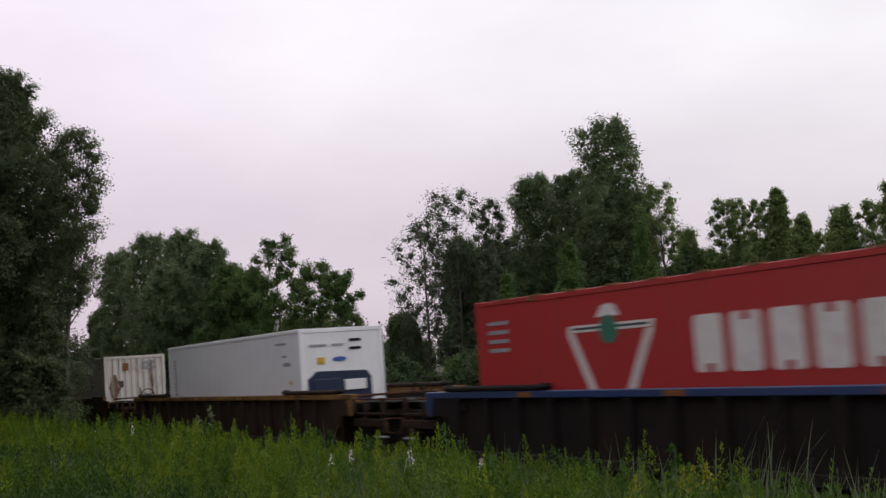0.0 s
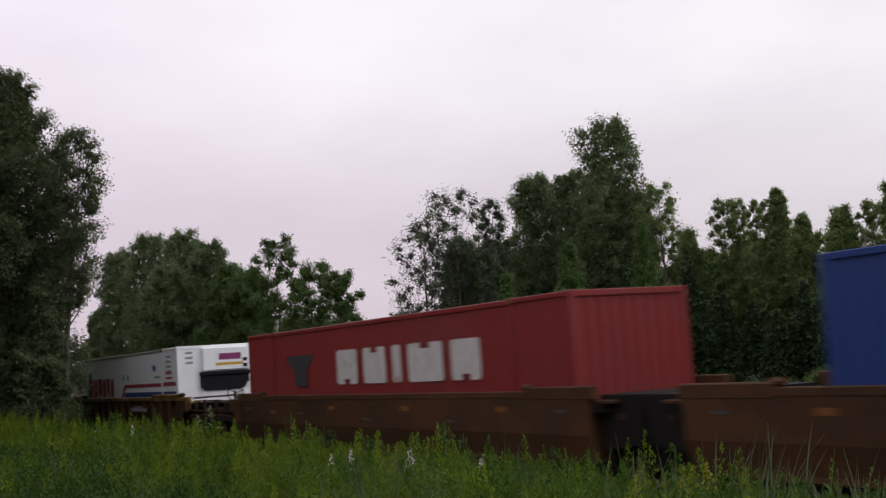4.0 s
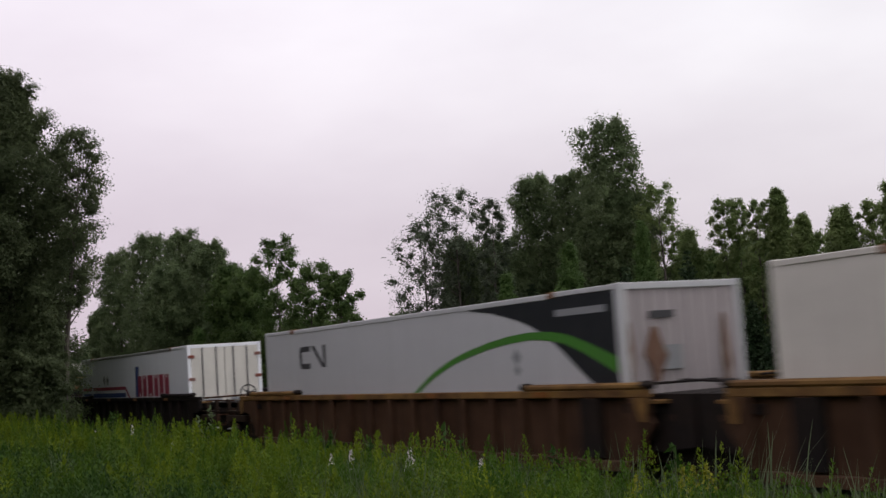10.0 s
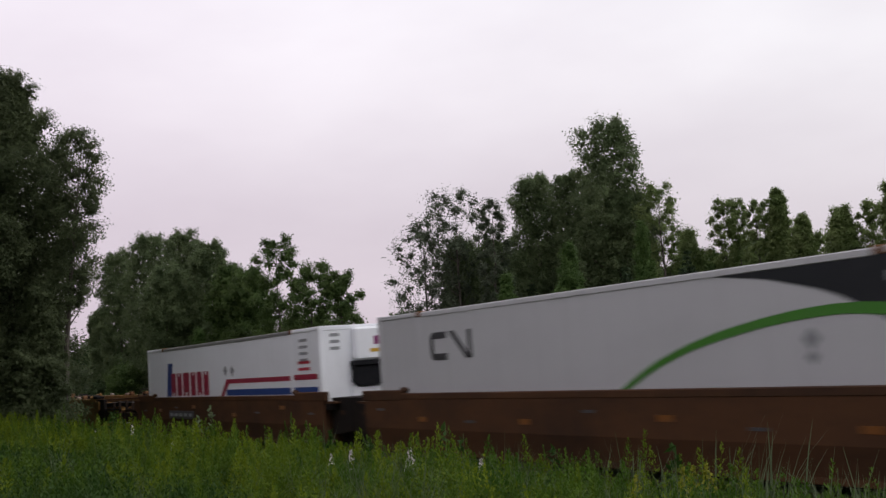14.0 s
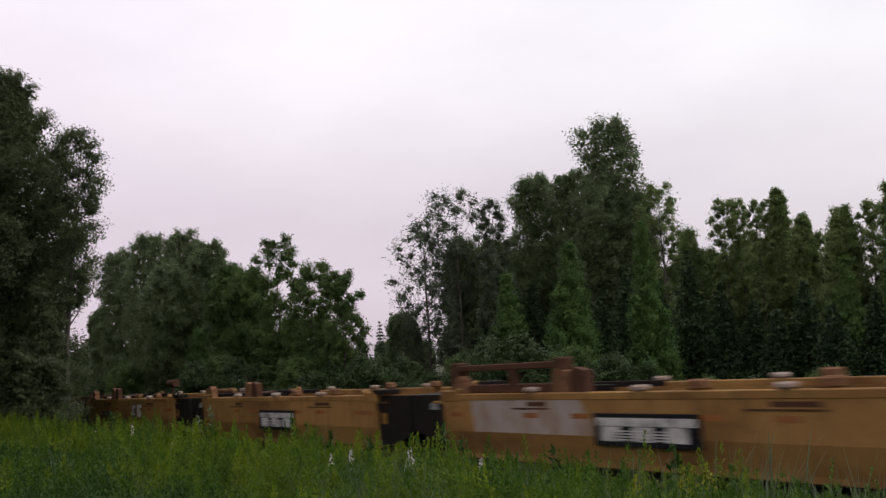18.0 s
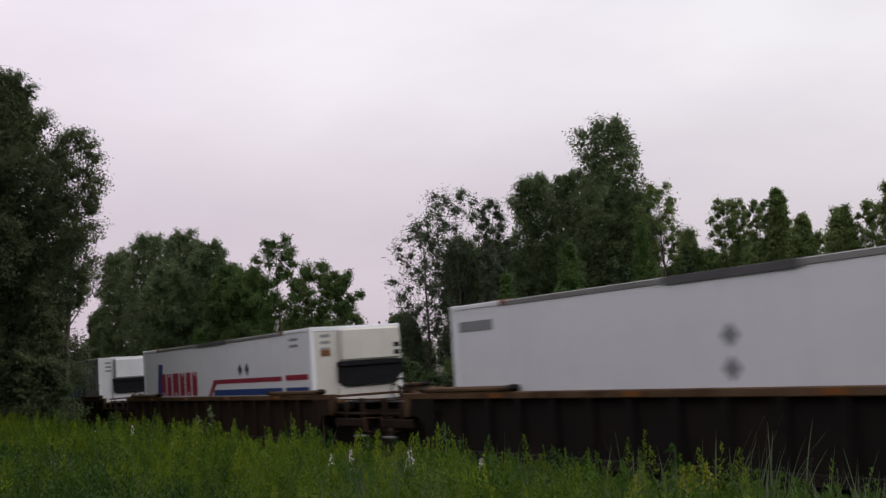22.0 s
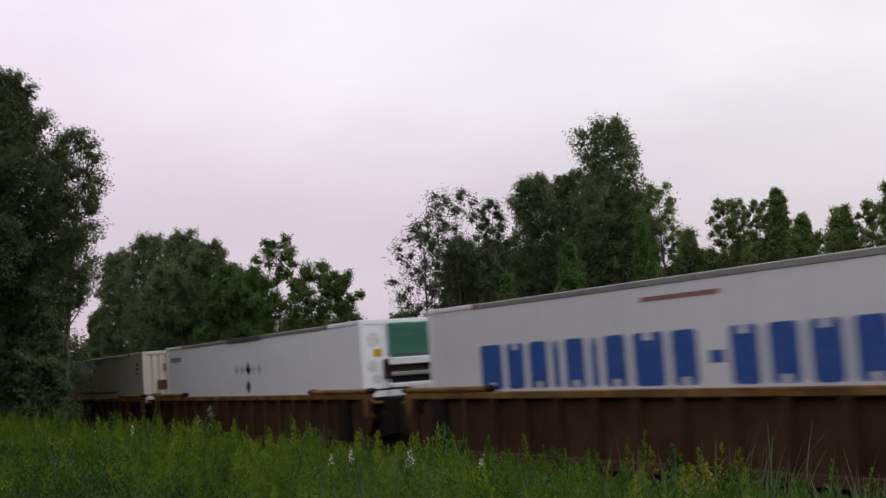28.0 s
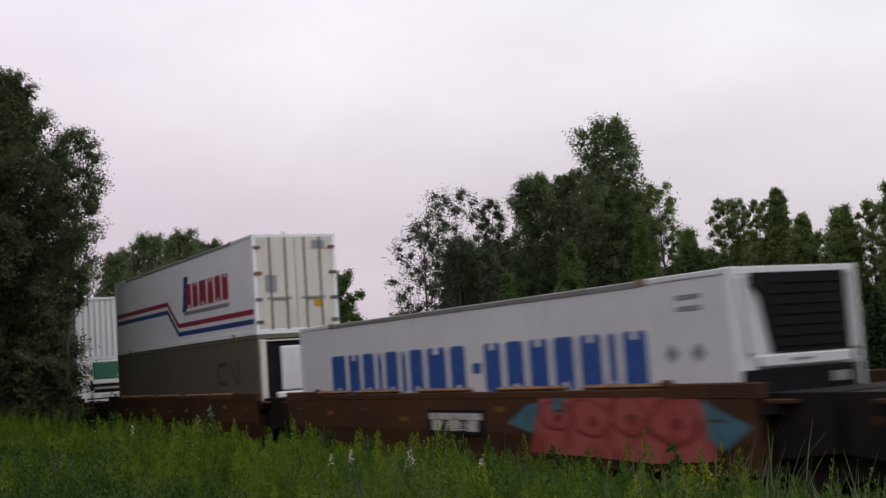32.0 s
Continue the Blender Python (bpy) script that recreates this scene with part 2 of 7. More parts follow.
CHORD_BROWN = material("worn_brown_chord", (0.12, 0.075, 0.042), 0.7, 0.0, [((0.05, 0.028, 0.016), 1.6, 0.42, 0.65, 0.85, (0.6, 1, 1)), ((0.22, 0.12, 0.05), 4.0, 0.58, 0.75, 0.6, (1, 1, 1))], 0.2, 12, spec=0.12)
CHORD_RUST = material("rust_worn_chord", (0.17, 0.088, 0.045), 0.75, 0.0, [((0.09, 0.045, 0.024), 1.6, 0.42, 0.65, 0.8, (0.6, 1, 1)), ((0.24, 0.13, 0.07), 4.0, 0.58, 0.75, 0.6, (1, 1, 1))], 0.2, 12, spec=0.12)
TAN_BLOCK = material("tan_rubbed_pad", (0.27, 0.16, 0.085), 0.7, 0.0, [((0.13, 0.07, 0.035), 2.5, 0.45, 0.7, 0.7, (1, 1, 1))], 0.2, 12, spec=0.12)
PLATE_DIM = material("dim_plate_lettering", (0.16, 0.135, 0.115), 0.7, 0.0, [((0.05, 0.04, 0.035), 7.0, 0.45, 0.6, 0.9, (1.6, 1, 0.5))])
STICKER = material("grimy_yellow_sticker", (0.26, 0.13, 0.02), 0.6, 0.0, [((0.12, 0.06, 0.02), 5.0, 0.45, 0.7, 0.7, (1, 1, 1))])
RUST_PATCH = material("orange_rust_patch", (0.33, 0.12, 0.035), 0.75, 0.0, [((0.20, 0.10, 0.045), 3.0, 0.42, 0.66, 0.9, (1, 1, 1)), ((0.08, 0.045, 0.025), 7.0, 0.52, 0.72, 0.7, (1, 1, 1))], 0.2, 12, spec=0.12)
RUST = material("flaking_rust", (0.095, 0.045, 0.026), 0.85, 0.0, [((0.045, 0.025, 0.017), 3.0, 0.4, 0.7, 0.8, (1, 1, 1))], 0.3, 15, spec=0.12)
CASTING = material("rusty_casting", (0.22, 0.115, 0.06), 0.8, 0.0, [((0.10, 0.045, 0.02), 6.0, 0.4, 0.7, 0.8, (1, 1, 1))], 0.3, 20, spec=0.12)
DUST_PATCH = material("chalky_grey_patch", (0.36, 0.30, 0.26), 0.85, 0.0, [((0.25, 0.15, 0.08), 2.2, 0.46, 0.68, 0.8, (1, 1, 0.5))], 0.2, 12)
WHEEL_STEEL = material("worn_wheel_steel", (0.05, 0.04, 0.035), 0.6, 0.4, [((0.09, 0.045, 0.025), 4.0, 0.45, 0.7, 0.7, (1, 1, 1))], 0.2, 15)
RAIL_STEEL = material("rail_steel", (0.12, 0.085, 0.065), 0.5, 0.6, [((0.10, 0.05, 0.03), 3.0, 0.4, 0.7, 0.8, (0.3, 1, 1))])
TIE_WOOD = material("creosoted_tie_wood", (0.06, 0.047, 0.038), 0.9, 0.0, [((0.11, 0.095, 0.08), 4.0, 0.45, 0.7, 0.7, (6, 1, 1))], 0.4, 20)
GRAVEL = material("grimy_ballast_gravel", (0.10, 0.092, 0.085), 0.95, 0.0, [((0.05, 0.045, 0.042), 14.0, 0.4, 0.65, 0.8, (1, 1, 1)), ((0.07, 0.05, 0.035), 0.8, 0.45, 0.7, 0.6, (1, 1, 1))], 0.8, 26)
SOIL = material("mossy_soil", (0.03, 0.035, 0.014), 0.95, 0.0, [((0.07, 0.055, 0.03), 0.4, 0.4, 0.65, 0.8, (1, 1, 1)), ((0.03, 0.045, 0.015), 3.0, 0.4, 0.65, 0.7, (1, 1, 1))], 0.6, 12)


def leaf_material(name, color, other, rough=0.6, trans=0.25, patch=0.7, single=0.2):
    """Leaves and blades: every piece its own shade, some light shining through."""
    m = bpy.data.materials.new(name)
    m.use_nodes = True
    n, l = m.node_tree.nodes, m.node_tree.links
    b = n["Principled BSDF"]
    b.inputs["Roughness"].default_value = rough
    b.inputs["Specular IOR Level"].default_value = 0.12
    geo, tc = n.new("ShaderNodeNewGeometry"), n.new("ShaderNodeTexCoord")
    no = n.new("ShaderNodeTexNoise")
    no.inputs["Scale"].default_value, no.inputs["Detail"].default_value = patch, 2.0
    l.new(tc.outputs["Object"], no.inputs["Vector"])
    add = n.new("ShaderNodeMath")
    add.operation = "MULTIPLY_ADD"
    l.new(geo.outputs["Random Per Island"], add.inputs[0])
    add.inputs[1].default_value = single
    sub = n.new("ShaderNodeMapRange")
    sub.inputs["From Min"].default_value, sub.inputs["From Max"].default_value = 0.3, 0.7
    sub.inputs["To Min"].default_value, sub.inputs["To Max"].default_value = -0.05, 1.05 - single
    l.new(no.outputs["Fac"], sub.inputs["Value"])
    l.new(sub.outputs[0], add.inputs[2])
    mx = n.new("ShaderNodeMix")
    mx.data_type = "RGBA"
    mx.inputs[6].default_value, mx.inputs[7].default_value = (*color, 1), (*other, 1)
    l.new(add.outputs[0], mx.inputs[0])
    l.new(mx.outputs[2], b.inputs["Base Color"])
    tr, ms = n.new("ShaderNodeBsdfTranslucent"), n.new("ShaderNodeMixShader")
    l.new(mx.outputs[2], tr.inputs["Color"])
    ms.inputs[0].default_value = trans
    l.new(b.outputs[0], ms.inputs[1])
    l.new(tr.outputs[0], ms.inputs[2])
    l.new(ms.outputs[0], n["Material Output"].inputs["Surface"])
    return m


LEAF_DARK = leaf_material("dark_broadleaf", (0.086, 0.125, 0.058), (0.165, 0.212, 0.1), trans=0.5)
LEAF_MID = leaf_material("mid_green_broadleaf", (0.056, 0.1, 0.029), (0.112, 0.165, 0.052), trans=0.42)
LEAF_GREY = leaf_material("silvery_poplar_leaf", (0.066, 0.088, 0.054), (0.13, 0.158, 0.102), trans=0.4)
LEAF_POPLAR = leaf_material("aspen_leaf", (0.11, 0.165, 0.053), (0.215, 0.27, 0.105), trans=0.5)
LEAF_SHRUB = leaf_material("dark_shrub_leaf", (0.028, 0.050, 0.018), (0.06, 0.092, 0.034))
LEAF_NEAR = leaf_material("shaded_tree_leaf", (0.07, 0.092, 0.046), (0.132, 0.164, 0.08), trans=0.48)
LEAF_LIGHT = leaf_material("fresh_green_leaf", (0.055, 0.105, 0.028), (0.1, 0.165, 0.046), trans=0.35)
NEEDLE = leaf_material("spruce_needle", (0.018, 0.036, 0.015), (0.038, 0.062, 0.026), trans=0.15)
FRESH_WEED = leaf_material("fresh_weed_leaf", (0.036, 0.083, 0.009), (0.094, 0.158, 0.018), trans=0.35, patch=1.3, single=0.14)
LUSH_WEED = leaf_material("lush_weed_leaf", (0.036, 0.092, 0.010), (0.098, 0.175, 0.020), trans=0.4, patch=1.3, single=0.14)
GRASS = leaf_material("meadow_grass", (0.028, 0.07, 0.008), (0.07, 0.125, 0.014), trans=0.35, patch=1.6, single=0.16)
WEED = leaf_material("goldenrod_leaf", (0.064, 0.12, 0.011), (0.186, 0.244, 0.018), trans=0.45, patch=1.3, single=0.14)
DARK_WEED = leaf_material("dark_green_weed_leaf", (0.019, 0.052, 0.010), (0.05, 0.098, 0.018), trans=0.3, patch=1.6, single=0.16)
REED = leaf_material("pale_reed_blade", (0.078, 0.115, 0.05), (0.155, 0.19, 0.108), trans=0.3)
BLOOM_YELLOW = leaf_material("yellow_bloom", (0.2, 0.21, 0.02), (0.3, 0.31, 0.04), trans=0.3)
BLOOM_PALE = leaf_material("pale_pink_bloom", (0.60, 0.53, 0.55), (0.80, 0.76, 0.76), trans=0.2)
BARK = material("grey_brown_bark", (0.10, 0.085, 0.07), 0.9, 0.0, [((0.04, 0.034, 0.03), 5.0, 0.4, 0.7, 0.8, (1, 1, 0.3))], 0.6, 14)
PALE_BARK = material("pale_birch_bark", (0.30, 0.28, 0.25), 0.8, 0.0, [((0.06, 0.055, 0.05), 4.0, 0.52, 0.7, 0.9, (1, 1, 2.5))], 0.4, 14)
STEM = material("green_stem", (0.08, 0.11, 0.035), 0.7, 0.0, [((0.12, 0.10, 0.05), 3.0, 0.45, 0.7, 0.6, (1, 1, 1))])


# ---- mesh helpers ----
class Build:
    """Collects corners and faces of one mesh."""

    def __init__(self):
        self.v, self.f = [], []

    def poly(self, pts):
        i = len(self.v)
        self.v += [tuple(p) for p in pts]
        self.f.append(tuple(range(i, i + len(pts))))
        return self

    def box(self, x0, x1, y0, y1, z0, z1, c=0.0):
        """A box, its edges chamfered by c."""
        if c <= 0:
            i = len(self.v)
            self.v += [(x, y, z) for x in (x0, x1) for y in (y0, y1) for z in (z0, z1)]
            self.f += [tuple(i + k for k in q) for q in ((0, 1, 3, 2), (4, 6, 7, 5), (0, 4, 5, 1), (2, 3, 7, 6), (0, 2, 6, 4), (1, 5, 7, 3))]
            return self
        i = len(self.v)
        lo, hi, idx = (x0, y0, z0), (x1, y1, z1), {}
        for a in (0, 1):
            for b in (0, 1):
                for d in (0, 1):
                    s = (a, b, d)
                    for ax in range(3):
                        p = [(hi[k] - (0 if k == ax else c)) if s[k] else (lo[k] + (0 if k == ax else c)) for k in range(3)]
                        idx[(s, ax)] = len(self.v)
                        self.v.append(tuple(p))
        for ax in range(3):
            u, w = (ax + 1) % 3, (ax + 2) % 3
            for side in (0, 1):
                ring = []
                for du, dw in ((0, 0), (1, 0), (1, 1), (0, 1)):
                    s = [0, 0, 0]
                    s[ax], s[u], s[w] = side, du, dw
                    ring.append(idx[(tuple(s), ax)])
                self.f.append(tuple(ring if side else ring[::-1]))
        for ax in range(3):
            u, w = (ax + 1) % 3, (ax + 2) % 3
            for du in (0, 1):
                for dw in (0, 1):
                    a, b = [0, 0, 0], [0, 0, 0]
                    a[u] = b[u] = du
                    a[w] = b[w] = dw
                    b[ax] = 1
                    a, b = tuple(a), tuple(b)
                    q = (idx[(a, u)], idx[(b, u)], idx[(b, w)], idx[(a, w)])
                    self.f.append(q if du != dw else q[::-1])
        for a in (0, 1):
            for b in (0, 1):
                for d in (0, 1):
                    s = (a, b, d)
                    q = (idx[(s, 0)], idx[(s, 1)], idx[(s, 2)])
                    self.f.append(q if (a + b + d) % 2 else q[::-1])
        return self

    def prism(self, pts, axis, a, b):
        """A flat outline pts, pushed along axis (0, 1, 2) from a to b. pts give the other two axes in order."""
        i, n = len(self.v), len(pts)
        for d in (a, b):
            for p in pts:
                q = list(p)
                q.insert(axis, d)
                self.v.append(tuple(q))
        self.f.append(tuple(range(i + n - 1, i - 1, -1)))
        self.f.append(tuple(range(i + n, i + 2 * n)))
        for k in range(n):
            self.f.append((i + k, i + (k + 1) % n, i + n + (k + 1) % n, i + n + k))
        return self

    def tube(self, p, q, r0, r1=None, n=8, caps=True):
        p, q = Vector(p), Vector(q)
        r1 = r0 if r1 is None else r1
        d = (q - p).normalized()
        s = d.orthogonal().normalized()
        t = d.cross(s)
        i = len(self.v)
        for c, r in ((p, r0), (q, r1)):
            for k in range(n):
                a = 2 * math.pi * k / n
                self.v.append(tuple(c + s * (r * math.cos(a)) + t * (r * math.sin(a))))
        for k in range(n):
            self.f.append((i + k, i + (k + 1) % n, i + n + (k + 1) % n, i + n + k))
        if caps:
            self.f.append(tuple(range(i + n - 1, i - 1, -1)))
            self.f.append(tuple(range(i + n, i + 2 * n)))
        return self

    def ring(self, x, cy, cz, big, small, n=16, m=6):
        """A torus whose axis runs along x."""
        i = len(self.v)
        for k in range(n):
            a = 2 * math.pi * k / n
            for j in range(m):
                b = 2 * math.pi * j / m
                r = big + small * math.cos(b)
                self.v.append((x + small * math.sin(b), cy + r * math.cos(a), cz + r * math.sin(a)))
        for k in range(n):
            for j in range(m):
                self.f.append((i + k * m + j, i + (k + 1) % n * m + j, i + (k + 1) % n * m + (j + 1) % m, i + k * m + (j + 1) % m))
        return self

    def mesh(self, name, mat):
        me = bpy.data.meshes.new(name)
        me.from_pydata(self.v, [], self.f)
        bm = bmesh.new()
        bm.from_mesh(me)
        bmesh.ops.recalc_face_normals(bm, faces=bm.faces)
        bm.to_mesh(me)
        bm.free()
        me.materials.append(mat)
        return me


CACHE = {}


def shared(key, mat, make):
    """The mesh that make() builds, once for each key and material."""
    k = (key, mat.name)
    if k not in CACHE:
        CACHE[k] = make().mesh(str(key[0]), mat)
    return CACHE[k]


def part(name, data, mat, parent, label="", at=(0, 0, 0), turn=(0, 0, 0)):
    """Links a Build or a mesh as one object under parent."""
    ob = new(name, data.mesh(name, mat) if isinstance(data, Build) else data)
    ob.parent = parent
    ob.location = at
    ob.rotation_euler = [radians(a) for a in turn]
    if label:
        ob["label"] = label
    return ob


def thing(name, label, category, group="", at=(0, 0, 0)):
    ob = new(name)
    ob.empty_display_size = 0.2
    ob.location = at
    return tagged(ob, label, category, group)


def structure(name, build, mat, label=""):
    ob = new(name, build.mesh(name, mat) if isinstance(build, Build) else build)
    return tagged(ob, label, "", "", "structure")


# ---- the lie of the land: y runs across the track, x along it ----
TRACK_Y = 13.08


def ground_z(x, y):
    pts = ((-400, 1.5), (-60, 0.7), (-8, 0.5), (3, 0.32), (6, 0.08), (8.7, -0.12), (9.9, -0.62), (10.6, -0.60), (11.4, -0.20), (14.8, -0.20), (15.8, -0.75), (19, -1.0), (24, -0.5), (60, 0.2), (400, 2.0))
    z = pts[-1][1] if y > 0 else pts[0][1]
    for (y0, z0), (y1, z1) in zip(pts, pts[1:]):
        if y0 <= y <= y1:
            z = z0 + (z1 - z0) * (y - y0) / (y1 - y0)
    if not 10.4 < y < 15.9:
        z += 0.10 * noise.noise((x * 0.22, y * 0.22, 0)) + 0.25 * noise.noise((x * 0.03, y * 0.03, 4))
    return z


def make_ground():
    xs = [-3000, -1500, -900, -500] + [-300 + 8 * i for i in range(20)] + [-140 + 1.5 * i for i in range(120)] + [45 + 8 * i for i in range(14)] + [200, 500, 900, 1500, 3000]
    ys = [-3000, -1200, -400, -150, -60, -30, -16, -8] + [-4 + 0.7 * i for i in range(20)] + [10.0, 10.4, 10.6, 11.0, 11.4, 12.2, 13.08, 14.0, 14.8, 15.2, 15.8, 16.6, 17.5, 19, 21, 24, 28, 34, 42, 52, 64, 90, 140, 400, 1200, 3000]
    b = Build()
    for x in xs:
        for y in ys:
            b.v.append((x, y, ground_z(x, max(-399, min(399, y)))))
    n = len(ys)
    for i in range(len(xs) - 1):
        for j in range(n - 1):
            b.f.append((i * n + j, (i + 1) * n + j, (i + 1) * n + j + 1, i * n + j + 1))
    ob = structure("ground", b, SOIL, "mossy soil of a meadow beside a railway")
    for p in ob.data.polygons:
        p.use_smooth = True
    bed = Build()
    bed.prism([(10.55, -0.62), (11.45, -0.17), (14.75, -0.17), (15.75, -0.78), (15.75, -1.1), (10.55, -1.1)], 0, -1000, 900)
    structure("ballast_bed", bed, GRAVEL, "grey gravel ballast bed under the track")
    return ob


make_ground()


def make_track():
    track = thing("railway_track", "single railway track on wooden ties and gravel", "track")
    for s in (-1, 1):
        y = TRACK_Y + s * 0.7535
        prof = [(y - 0.07, -0.175), (y + 0.07, -0.175), (y + 0.07, -0.16), (y + 0.012, -0.14), (y + 0.012, -0.045), (y + 0.036, -0.035), (y + 0.036, 0.0), (y - 0.036, 0.0), (y - 0.036, -0.035), (y - 0.012, -0.045), (y - 0.012, -0.14), (y - 0.07, -0.16)]
        part("rail", Build().prism(prof, 0, -1000, 900), RAIL_STEEL, track)
    b = Build()
    rng = random.Random(4)
    x = -160.0
    while x < 60:
        b.box(x - 0.11, x + 0.11, TRACK_Y - 1.3 + rng.uniform(-.04, .04), TRACK_Y + 1.3, -0.33, -0.178)
        x += 0.55
    tagged(part("ties", b, TIE_WOOD, track, "dark creosoted wooden ties"), kind="stuff")


make_track()


# ---- foliage ----
def quads_mesh(name, corners, mat):
    """A mesh of loose four-cornered pieces: corners is an array (n, 4, 3)."""
    n = len(corners)
    me = bpy.data.meshes.new(name)
    me.vertices.add(4 * n)
    me.vertices.foreach_set("co", np.ascontiguousarray(corners, dtype=np.float32).ravel())
    me.loops.add(4 * n)
    me.loops.foreach_set("vertex_index", np.arange(4 * n, dtype=np.int32))
    me.polygons.add(n)
    me.polygons.foreach_set("loop_start", np.arange(0, 4 * n, 4, dtype=np.int32))
    me.update()
    me.materials.append(mat)
    return me


def tris_mesh(name, corners, mat):
    """A mesh of loose three-cornered leaves: corners is an array (n, 3, 3)."""
    n = len(corners)
    me = bpy.data.meshes.new(name)
    me.vertices.add(3 * n)
    me.vertices.foreach_set("co", np.ascontiguousarray(corners, dtype=np.float32).ravel())
    me.loops.add(3 * n)
    me.loops.foreach_set("vertex_index", np.arange(3 * n, dtype=np.int32))
    me.polygons.add(n)
    me.polygons.foreach_set("loop_start", np.arange(0, 3 * n, 3, dtype=np.int32))
    me.update()
    me.materials.append(mat)
    return me


def unit(a):
    return a / np.maximum(np.linalg.norm(a, axis=-1, keepdims=True), 1e-9)


def leaf_corners(rng, centres, size, droop=0.3, slim=0.55):
    """Pointed leaves round the centres, turned at random, hanging a little."""
    n = len(centres)
    d = unit(rng.normal(size=(n, 3)) + np.array([0, 0, -droop]))
    s = unit(np.cross(d, rng.normal(size=(n, 3))))
    h = (size * rng.uniform(0.6, 1.35, n))[:, None]
    c = np.empty((n, 4, 3))
    c[:, 0] = centres - d * h * 0.5
    c[:, 1] = centres + s * h * slim * 0.5 - d * h * 0.05
    c[:, 2] = centres + d * h * 0.5
    c[:, 3] = centres - s * h * slim * 0.5 - d * h * 0.05
    return c


def leaf_tris(rng, centres, normals, size, slim=0.75, ragged=0.4):
    """Small pointed leaves that face roughly along the normals."""
    n = len(centres)
    nm = unit(normals + rng.normal(size=(n, 3)) * ragged)
    d = unit(np.cross(nm, rng.normal(size=(n, 3))))
    s = np.cross(nm, d)
    h = (size * rng.uniform(0.6, 1.35, n))[:, None]
    return np.stack([centres - d * h * 0.4 + s * h * slim * 0.5, centres - d * h * 0.4 - s * h * slim * 0.5, centres + d * h * 0.6], 1)


def crown_points(rng, height, radius, profile, boughs, tufts, leaves, lobe, low, twig, droop, squash):
    """Leaf places of a crown made of boughs: each bough is a lobe with leafy tufts over its outside.
    Returns the leaf places, the way each leaf faces, the tufts' middles, and the boughs' middles and radii."""
    zf, rf = [p[0] for p in profile], [p[1] for p in profile]
    turn = rng.uniform(0, 6.28)
    cs, rs = [], []
    for i in range(boughs):
        f = low + (0.96 - low) * ((i + rng.uniform(0, 1)) / boughs)
        if rng.uniform() > 0.5 + float(np.interp(f, zf, rf)):
            f = low + (0.96 - low) * rng.uniform(0, 0.8)
        r = float(np.interp(f, zf, rf)) * radius
        own = radius * rng.uniform(*lobe) * (0.62 + 0.38 * r / radius)
        a = turn + 2.4 * i + rng.uniform(-0.5, 0.5)
        q = max(0.0, r * math.sqrt(rng.uniform(0.05, 1.1)) - 0.6 * own)
        cs.append((q * math.cos(a), q * math.sin(a), min(f * height, height - 0.75 * own * squash)))
        rs.append(own)
    cs, rs = np.array(cs), np.array(rs)
    away = unit(cs * np.array([1, 1, 0]) + 1e-6)
    d = unit(rng.normal(size=(boughs, tufts, 3)) + away[:, None, :] * 0.55 + np.array([0, 0, 0.35]))
    mid = cs[:, None, :] + d * (rs[:, None] * rng.uniform(0.45, 1.15, (boughs, tufts)))[..., None] * np.array([1, 1, squash])
    mid, d = mid.reshape(-1, 3), d.reshape(-1, 3)
    own = np.repeat(rs, tufts)
    twigs = 4
    k, m = len(mid), max(2, leaves // twigs)
    w = unit(d[:, None, :] * 0.9 + rng.normal(size=(k, twigs, 3)) * 0.6 + np.array([0, 0, -droop]))
    ln = twig * own[:, None] * rng.uniform(0.5, 1.4, (k, twigs))
    u = rng.uniform(-0.35, 1.0, (k, twigs, m))
    fat = 0.05 + 0.17 * own[:, None, None] * (1 - np.clip(u, 0, 1))
    pts = mid[:, None, None, :] + w[:, :, None, :] * (ln[:, :, None] * u)[..., None] + rng.normal(size=(k, twigs, m, 3)) * fat[..., None]
    face = np.broadcast_to((d * 0.75 + np.array([0, 0, 0.5]))[:, None, None, :], pts.shape)
    return pts.reshape(-1, 3), face.reshape(-1, 3), mid, cs, rs


def limbs_build(rng, height, trunk_r, cs, n_limbs, lean=(0, 0), sides=7):
    """A tapered, slightly crooked trunk and limbs that reach for the clumps."""
    trunk, limbs = Build(), Build()
    pts = []
    for i in range(9):
        f = i / 8
        pts.append(Vector((lean[0] * f + 0.04 * height * 0.1 * rng.normal() * f, lean[1] * f + 0.04 * height * 0.1 * rng.normal() * f, height * 0.93 * f - 0.3)))
    for i in range(8):
        trunk.tube(pts[i], pts[i + 1], trunk_r * (1 - i / 8.6), trunk_r * (1 - (i + 1) / 8.6), sides, False)
    if len(cs):
        pick = rng.choice(len(cs), min(n_limbs, len(cs)), replace=False)
        for j in pick:
            c = Vector(cs[j])
            z0 = max(0.08 * height, c.z - 0.55 * math.hypot(c.x, c.y) - 0.06 * height)
            f = min(0.95, (z0 + 0.3) / (height * 0.93))
            k = min(7, int(f * 8))
            a = pts[k].lerp(pts[k + 1], f * 8 - k)
            r = trunk_r * 0.36 * (1 - f * 0.75)
            mid = a.lerp(c, 0.5) + Vector((rng.normal() * 0.12, rng.normal() * 0.12, -0.05 * (c - a).length))
            limbs.tube(a, mid, r, r * 0.6, 5, False)
            limbs.tube(mid, c, r * 0.6, r * 0.2, 5, False)
    return trunk, limbs


